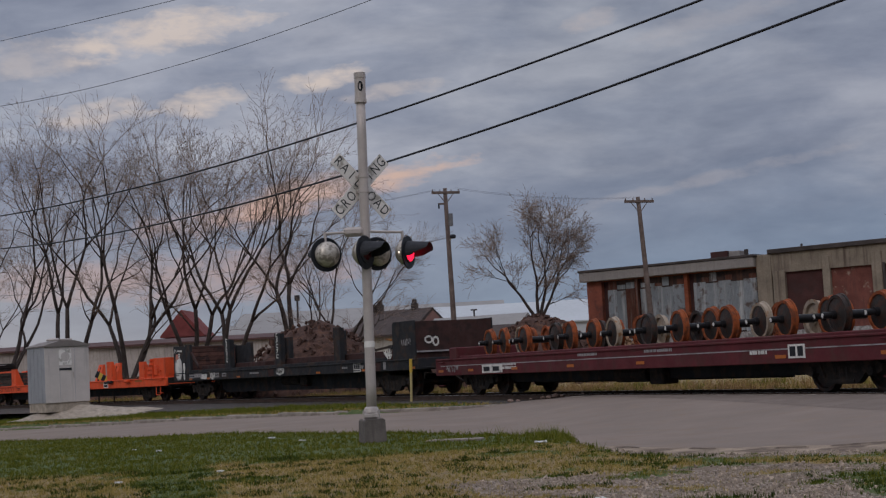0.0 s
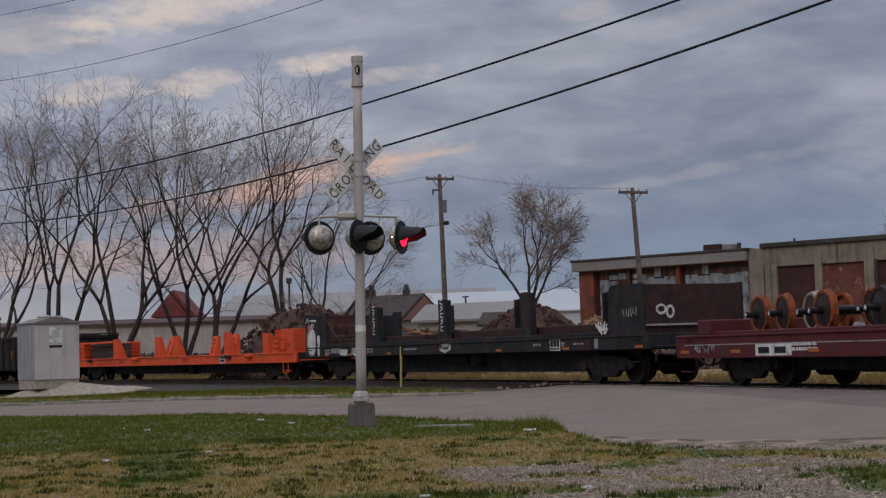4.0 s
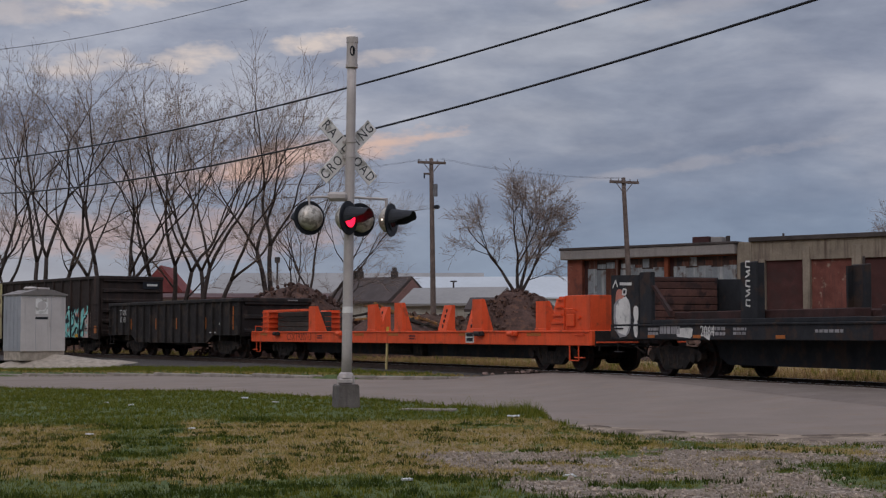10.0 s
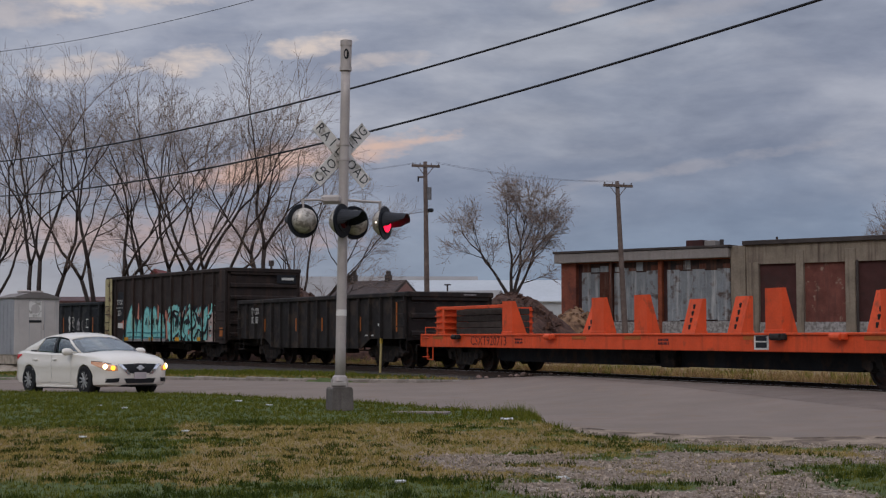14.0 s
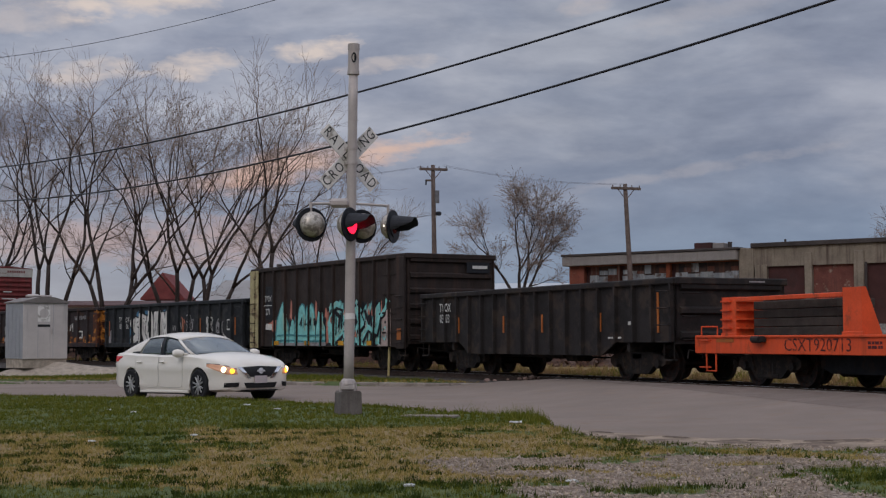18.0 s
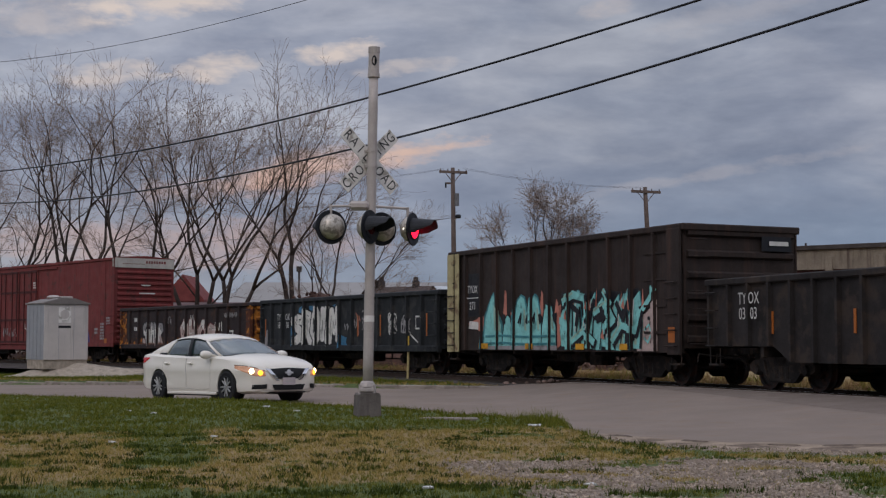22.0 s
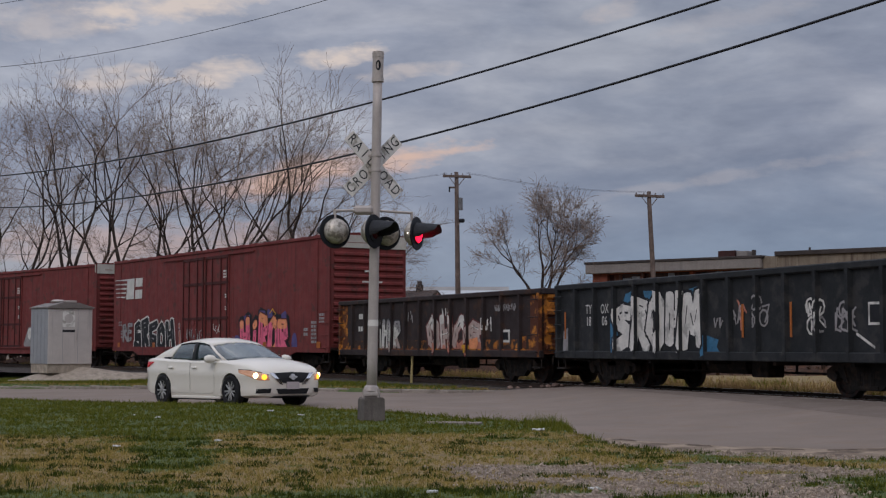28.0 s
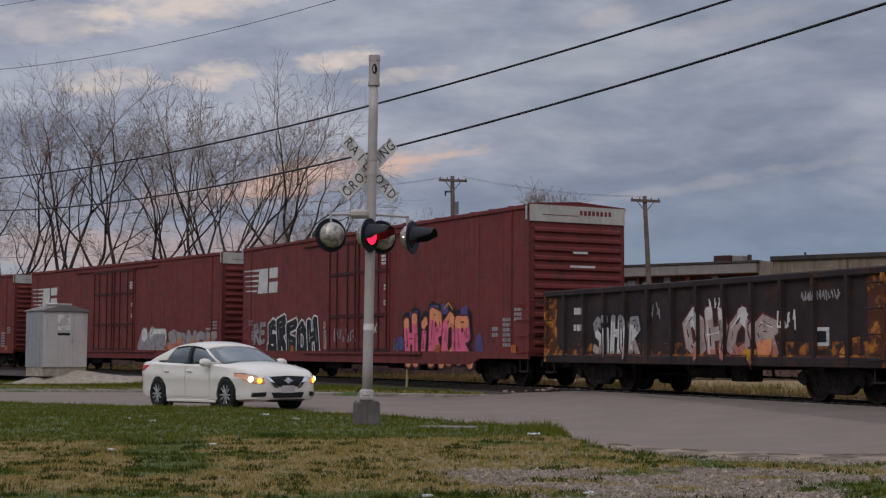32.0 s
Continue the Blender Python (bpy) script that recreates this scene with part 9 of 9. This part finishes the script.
def scatter(y0, y1, pitch, n, width):
    y = y0
    while y < y1:
        half = 0.345 * y + 0.6
        count = int(2 * half / pitch)
        for i in range(count):
            px, py = -half + 2 * half * rng.rand(), y + pitch * rng.rand()
            near = along(NEAR_EDGE, px) - py
            if near < 0.02:
                continue
            g, d = gravelly(px, py), dryness(px, py)
            if px > 1.2:
                g = max(g, step(1.3, 0.7, near + 0.4 * noise.noise((px * 2, py * 2, 8))) * step(1.2, 1.9, px))
            z = ground_z(px, py)
            if rng.rand() < g:
                if rng.rand() < 0.6:
                    STONES.append((px, py, z, rng.uniform(0.007, 0.020) * (1.7 if rng.rand() < 0.06 else 1.0)))
                if rng.rand() < 0.94:
                    continue
            clump = 0.5 + noise.noise((px * 1.1, py * 1.1, 20))
            if d > 0.25 and rng.rand() < 0.35 + 0.6 * d:
                dry.tuft(px, py, z, n, rng.uniform(0.012, 0.034) * (1 + 0.5 * max(clump, 0)), width, 1.3)
                if rng.rand() < 0.28:
                    green.tuft(px, py, z, 2, 0.03, width, 1.0)
            else:
                h = rng.uniform(0.012, 0.032) * (1 + 0.9 * max(clump, 0)) * (1.25 if py > 19 else 1.0)
                if py < 20 and noise.noise((px * 1.7, py * 1.7, 31)) + 0.6 * noise.noise((px * 5, py * 5, 33)) > 0.20 + 0.20 * step(12.0, 12.8, py):
                    weeds.tuft(px, py, z, n, h * 1.5, width * 1.5, 0.9)
                else:
                    green.tuft(px, py, z, n, h, width, 0.8)
        y += pitch


scatter(9.4, 14.5, 0.050, 5, 0.008)
scatter(14.5, 20.5, 0.062, 5, 0.010)
scatter(20.5, 38.0, 0.085, 5, 0.014)
# taller tufts where the lawn meets the street
for i in range(900):
    px = rng.uniform(-12, 1.6)
    py = along(NEAR_EDGE, px) - rng.uniform(0.0, 0.45)
    green.tuft(px, py, ground_z(px, py), 5, rng.uniform(0.04, 0.10), 0.014, 0.9)
for i in range(260):
    px, py = 1.2 + rng.normal(0, 0.45), 21.6 + rng.normal(0, 0.8)
    if along(NEAR_EDGE, px) - py > 0.05:
        green.tuft(px, py, ground_z(px, py), 6, rng.uniform(0.08, 0.20), 0.012, 0.8)
# leafy clumps scattered over the lawn
for i in range(260):
    py = rng.uniform(10.2, 19.5)
    px = rng.uniform(-0.34, 0.34) * py
    if along(NEAR_EDGE, px) - py < 0.8 or gravelly(px, py) > 0.4:
        continue
    size = rng.uniform(0.05, 0.20)
    for q in range(int(9 + 90 * size)):
        a, r = rng.uniform(0, 6.283), size * math.sqrt(rng.rand())
        qx, qy = px + 1.5 * r * math.cos(a), py + r * math.sin(a)
        weeds.tuft(qx, qy, ground_z(qx, qy), 4, rng.uniform(0.02, 0.055), 0.018, 1.1)
# the strip between the street and the track
for i in range(24000):
    px = rng.uniform(-24, 1.5)
    f = far_edge(px)
    py = f + 0.16 + rng.rand() * 24
    d = inside(px, py)
    if d < 1.7 + 0.5 * noise.noise((px, py, 0)) or math.hypot((px + 16.9) / 3.2, (py - 63.0) / 1.8) < 1:
        continue
    green.tuft(px, py, ground_z(px, py), 5, rng.uniform(0.06, 0.13), 0.022, 0.8)
for i in range(1300):
    px = rng.uniform(-20, 1.5)
    py = far_edge(px) + 0.16 + abs(rng.normal(0, 0.3))
    dry.tuft(px, py, ground_z(px, py), 4, rng.uniform(0.03, 0.08), 0.02, 1.0)
# dead weeds beyond the track
for i in range(15000):
    s = rng.uniform(-60, 26)
    side = 2.2 + abs(rng.normal(0, 3.6))
    px, py, _ = arc(s, side)
    if py < 10:
        continue
    k = noise.noise((px * 0.4, py * 0.4, 3))
    (green if k > 0.18 and rng.rand() < 0.6 else dry if rng.rand() < 0.25 else dead).tuft(px, py, ground_z(px, py), 5, rng.uniform(0.08, 0.26) * (1 + max(k, 0)), 0.022, 0.7)
dead.done("dead_weeds", M_dead, "brown dead weeds beyond the track", "weeds")
weeds.done("lawn_weeds", M_weed, "dark green clumps of weeds in the lawn", "weeds")
green.done("green_grass", M_green, "short uneven green grass", "grass")
dry.done("dry_grass", M_dry, "short dry tan grass", "grass")

M_stone = mat("loose_grey_stones", (0.28, 0.222, 0.172), 0.9, 0, 0.6, 9.0, 30, 0.2)
k = Kit()
for px, py, z, r in STONES[:11000]:
    m = Matrix.Translation((px, py, z + r * 0.3)) @ Euler((rng.uniform(0, 6), rng.uniform(0, 6), rng.uniform(0, 6))).to_matrix().to_4x4()
    pts = [m @ Vector(p) for p in ((r * 1.3, 0, 0), (-r * 1.2, 0.2 * r, 0), (0, r, 0), (0.2 * r, -r, 0), (0, 0, r * 0.8), (0, 0.2 * r, -r * 0.8))]
    k.add(pts, [(0, 2, 4), (2, 1, 4), (1, 3, 4), (3, 0, 4), (2, 0, 5), (1, 2, 5), (3, 1, 5), (0, 3, 5)])
tagged(part("loose_stones", k, M_stone), "scattered pale gravel stones", "gravel", kind="stuff")

# ballast stones and a few larger rocks beside the crossing
M_rock = mat("pinkish_rock", (0.27, 0.185, 0.155), 0.9, 0, 0.3, 5, 30, 0.4, rand=0.25)


def rock_mesh(seed):
    rnd = random.Random(seed)
    bm = bmesh.new()
    bmesh.ops.create_icosphere(bm, subdivisions=2, radius=1.0)
    for v in bm.verts:
        v.co *= 1 + 0.35 * noise.noise(v.co * 1.3 + Vector((seed, 0, 0)))
        v.co.z *= 0.65
    me = bpy.data.meshes.new("rock")
    bm.to_mesh(me)
    bm.free()
    me.materials.append(M_rock)
    return me


ROCKS = [rock_mesh(i) for i in range(4)]
rnd = random.Random(77)
for i, (x, y, r) in enumerate(((1.05, 41.1, 0.10), (1.25, 40.9, 0.06), (1.9, 40.3, 0.07), (2.25, 40.2, 0.10), (2.05, 40.0, 0.07), (2.6, 39.7, 0.05), (0.55, 41.5, 0.05), (1.6, 40.8, 0.05), (2.9, 39.2, 0.06), (0.2, 42.0, 0.05), (0.8, 41.3, 0.04), (2.4, 39.9, 0.05))):
    ob = tagged(part("rock", ROCKS[i % 4], M_rock, at=Matrix.Translation((x, y, max(ground_z(x, y), road_z(x, y)) + r * 0.3)) @ Matrix.Rotation(i * 1.3, 4, "Z") @ Matrix.Diagonal((r, r, r, 1))), "small pinkish rock beside the crossing", "rock", "rocks beside the crossing")

# mud and broken edge along the street, and a slab set in the grass
M_mud = mat("dark_damp_mud", (0.085, 0.062, 0.048), 0.9, 0, 0.35, 4, 40, 0.5)
k = Kit()
for i in range(46):
    px = 1.6 + 5.2 * rng.rand() ** 1.2
    py = along(NEAR_EDGE, px) + rng.uniform(-0.05, 0.55) * rng.rand()
    rx, ry = rng.uniform(0.06, 0.30), rng.uniform(0.02, 0.06)
    z = road_z(px, py) + 0.006 + 0.0002 * i
    ring = [(px + rx * math.cos(a) * (1 + 0.3 * noise.noise((a, i, 0))), py - 0.5 * rx * math.cos(a) + ry * math.sin(a), z) for a in [6.283 * q / 12 for q in range(12)]]
    k.add(ring, [list(range(12))], convex=False)
tagged(part("mud_patches", k, M_mud), "dark damp mud along the broken edge of the street", "mud", kind="stuff")
slab_z = ground_z(-0.35, 22.4)
tagged(part("concrete_slab", Kit().box(-0.42, 0.42, -0.16, 0.16, -0.12, 0.022, c=0.010), M_kerb, at=pose(-0.30, 22.35, slab_z, 0, 0, -14)), "pale concrete slab set in the grass", "slab")

# scraps of litter on the lawn
M_paper = mat("dirty_white_scrap", (0.55, 0.54, 0.52), 0.8, 0, 0.2, 8, 40, 0.1)
for i, (x, y, s) in enumerate(((0.90, 20.3, 0.085), (-3.1, 17.9, 0.04), (-5.9, 25.5, 0.04), (-4.1, 16.9, 0.045), (-0.32, 11.6, 0.045), (0.98, 11.9, 0.045), (-3.65, 26.5, 0.06), (-5.2, 24.2, 0.05), (-2.9, 24.8, 0.05))):
    rows = []
    for j in range(6):
        rows.append([((q - 2.5) * s / 2.5, (j - 2.5) * s / 3.2, 0.02 + 0.35 * s * (0.5 + noise.noise((q * 0.9 + i, j * 0.9, i)))) for q in range(6)])
    back = [[(p[0] * 0.96, p[1] * 0.96, p[2] - 0.012) for p in row] for row in rows]
    k = Kit().sheet(rows)
    k2 = Kit().sheet(back)
    n0 = len(k.v)
    k.v += k2.v
    k.f += [[n0 + q for q in f[::-1]] for f in k2.f]
    ring = [q for q in range(6)] + [6 * j + 5 for j in range(1, 6)] + [35 - q for q in range(1, 6)] + [6 * j for j in range(4, 0, -1)]
    k.f += [[a, n0 + a, n0 + b, b] for a, b in zip(ring, ring[1:] + ring[:1])]
    tagged(part("litter_scrap", k, M_paper, at=Matrix.Translation((x, y, ground_z(x, y))) @ Matrix.Rotation(i * 1.1, 4, "Z")), "crumpled dirty white scrap lying in the grass", "litter", "litter on the lawn")


# ---- what moves ----
def train_s(s16, t):
    dt = t - 16.0
    return s16 + 3.481 * dt + 0.0028 * dt * dt


def motions():
    beats = [float(t) for t in range(33)]
    for ob, s16, local in CARS:
        rows = []
        for t in beats:
            x, y, a = arc(train_s(s16, t))
            rows.append((t, Matrix.Translation((x, y, RAIL_Z)) @ Matrix.Rotation(a, 4, "Z") @ local))
        walk(ob, rows)
    turns = [0.16 * i for i in range(200)] + [32.0]
    for ob, dx in AXLES:
        walk(ob, [(t, pose(dx, 0, WHEEL_R, 0, math.degrees(train_s(0, t) / WHEEL_R), 0)) for t in turns])

    # the car comes up the street and stops short of the crossing
    heading = radians(-47.5)
    c, sn = math.cos(heading), math.sin(heading)
    places = []
    for t in drive_times:
        d = drive(t)
        x, y = -5.52 + c * d, 33.37 + sn * d
        places.append((t, Matrix.Translation((x, y, road_z(x, y) + 0.004)) @ Matrix.Rotation(heading, 4, "Z") @ Matrix.Rotation(-0.012, 4, "Y")))
    walk(CAR, places)
    for ob, x, o in CAR_WHEELS:
        rows, t = [], 0.0
        while t < 20.0:
            rows.append((t, pose(x, o * 0.815, TYRE_R, 0, math.degrees(drive(t) / TYRE_R), 0)))
            t += 0.1
        walk(ob, rows + [(20.0, pose(x, o * 0.815, TYRE_R)), (32.0, pose(x, o * 0.815, TYRE_R))])
    # the flasher: 0.66 s in one head, 0.50 s in the other
    base = Matrix.Translation((MX, MY, 0.06))
    right, centre = base @ L_R, base @ L_C
    rows, t = [(0.0, right)], 8.01 - 7 * 1.16
    hop = 1 / 30
    while t < 32.0:
        for at, before, after in ((t, centre, right), (t + 0.68, right, centre)):
            at = round(at / hop) * hop
            if 0.1 < at < 31.95:
                rows += [(at - hop, before), (at, after)]
        t += 1.16
    rows.append((32.0, rows[-1][1]))
    walk(lit, rows)


DRIVE = [(0.0, -47.5), (8.0, -24.23), (10.0, -17.44), (11.0, -13.78), (11.5, -12.09), (12.0, -10.56), (12.5, -9.07), (13.0, -7.61), (13.5, -6.28), (14.0, -4.93), (14.5, -3.76), (15.5, -2.07), (16.5, -1.15), (17.0, -0.84), (17.5, -0.54), (18.0, -0.32), (18.5, -0.12), (19.0, -0.03), (19.5, 0.0), (32.0, 0.0)]
drive_times = [t for t, d in DRIVE if t <= 20] + [20.0, 32.0]


def drive(t):
    for (a, da), (b, db) in zip(DRIVE, DRIVE[1:]):
        if t <= b:
            return da + (db - da) * (t - a) / (b - a)
    return 0.0


motions()
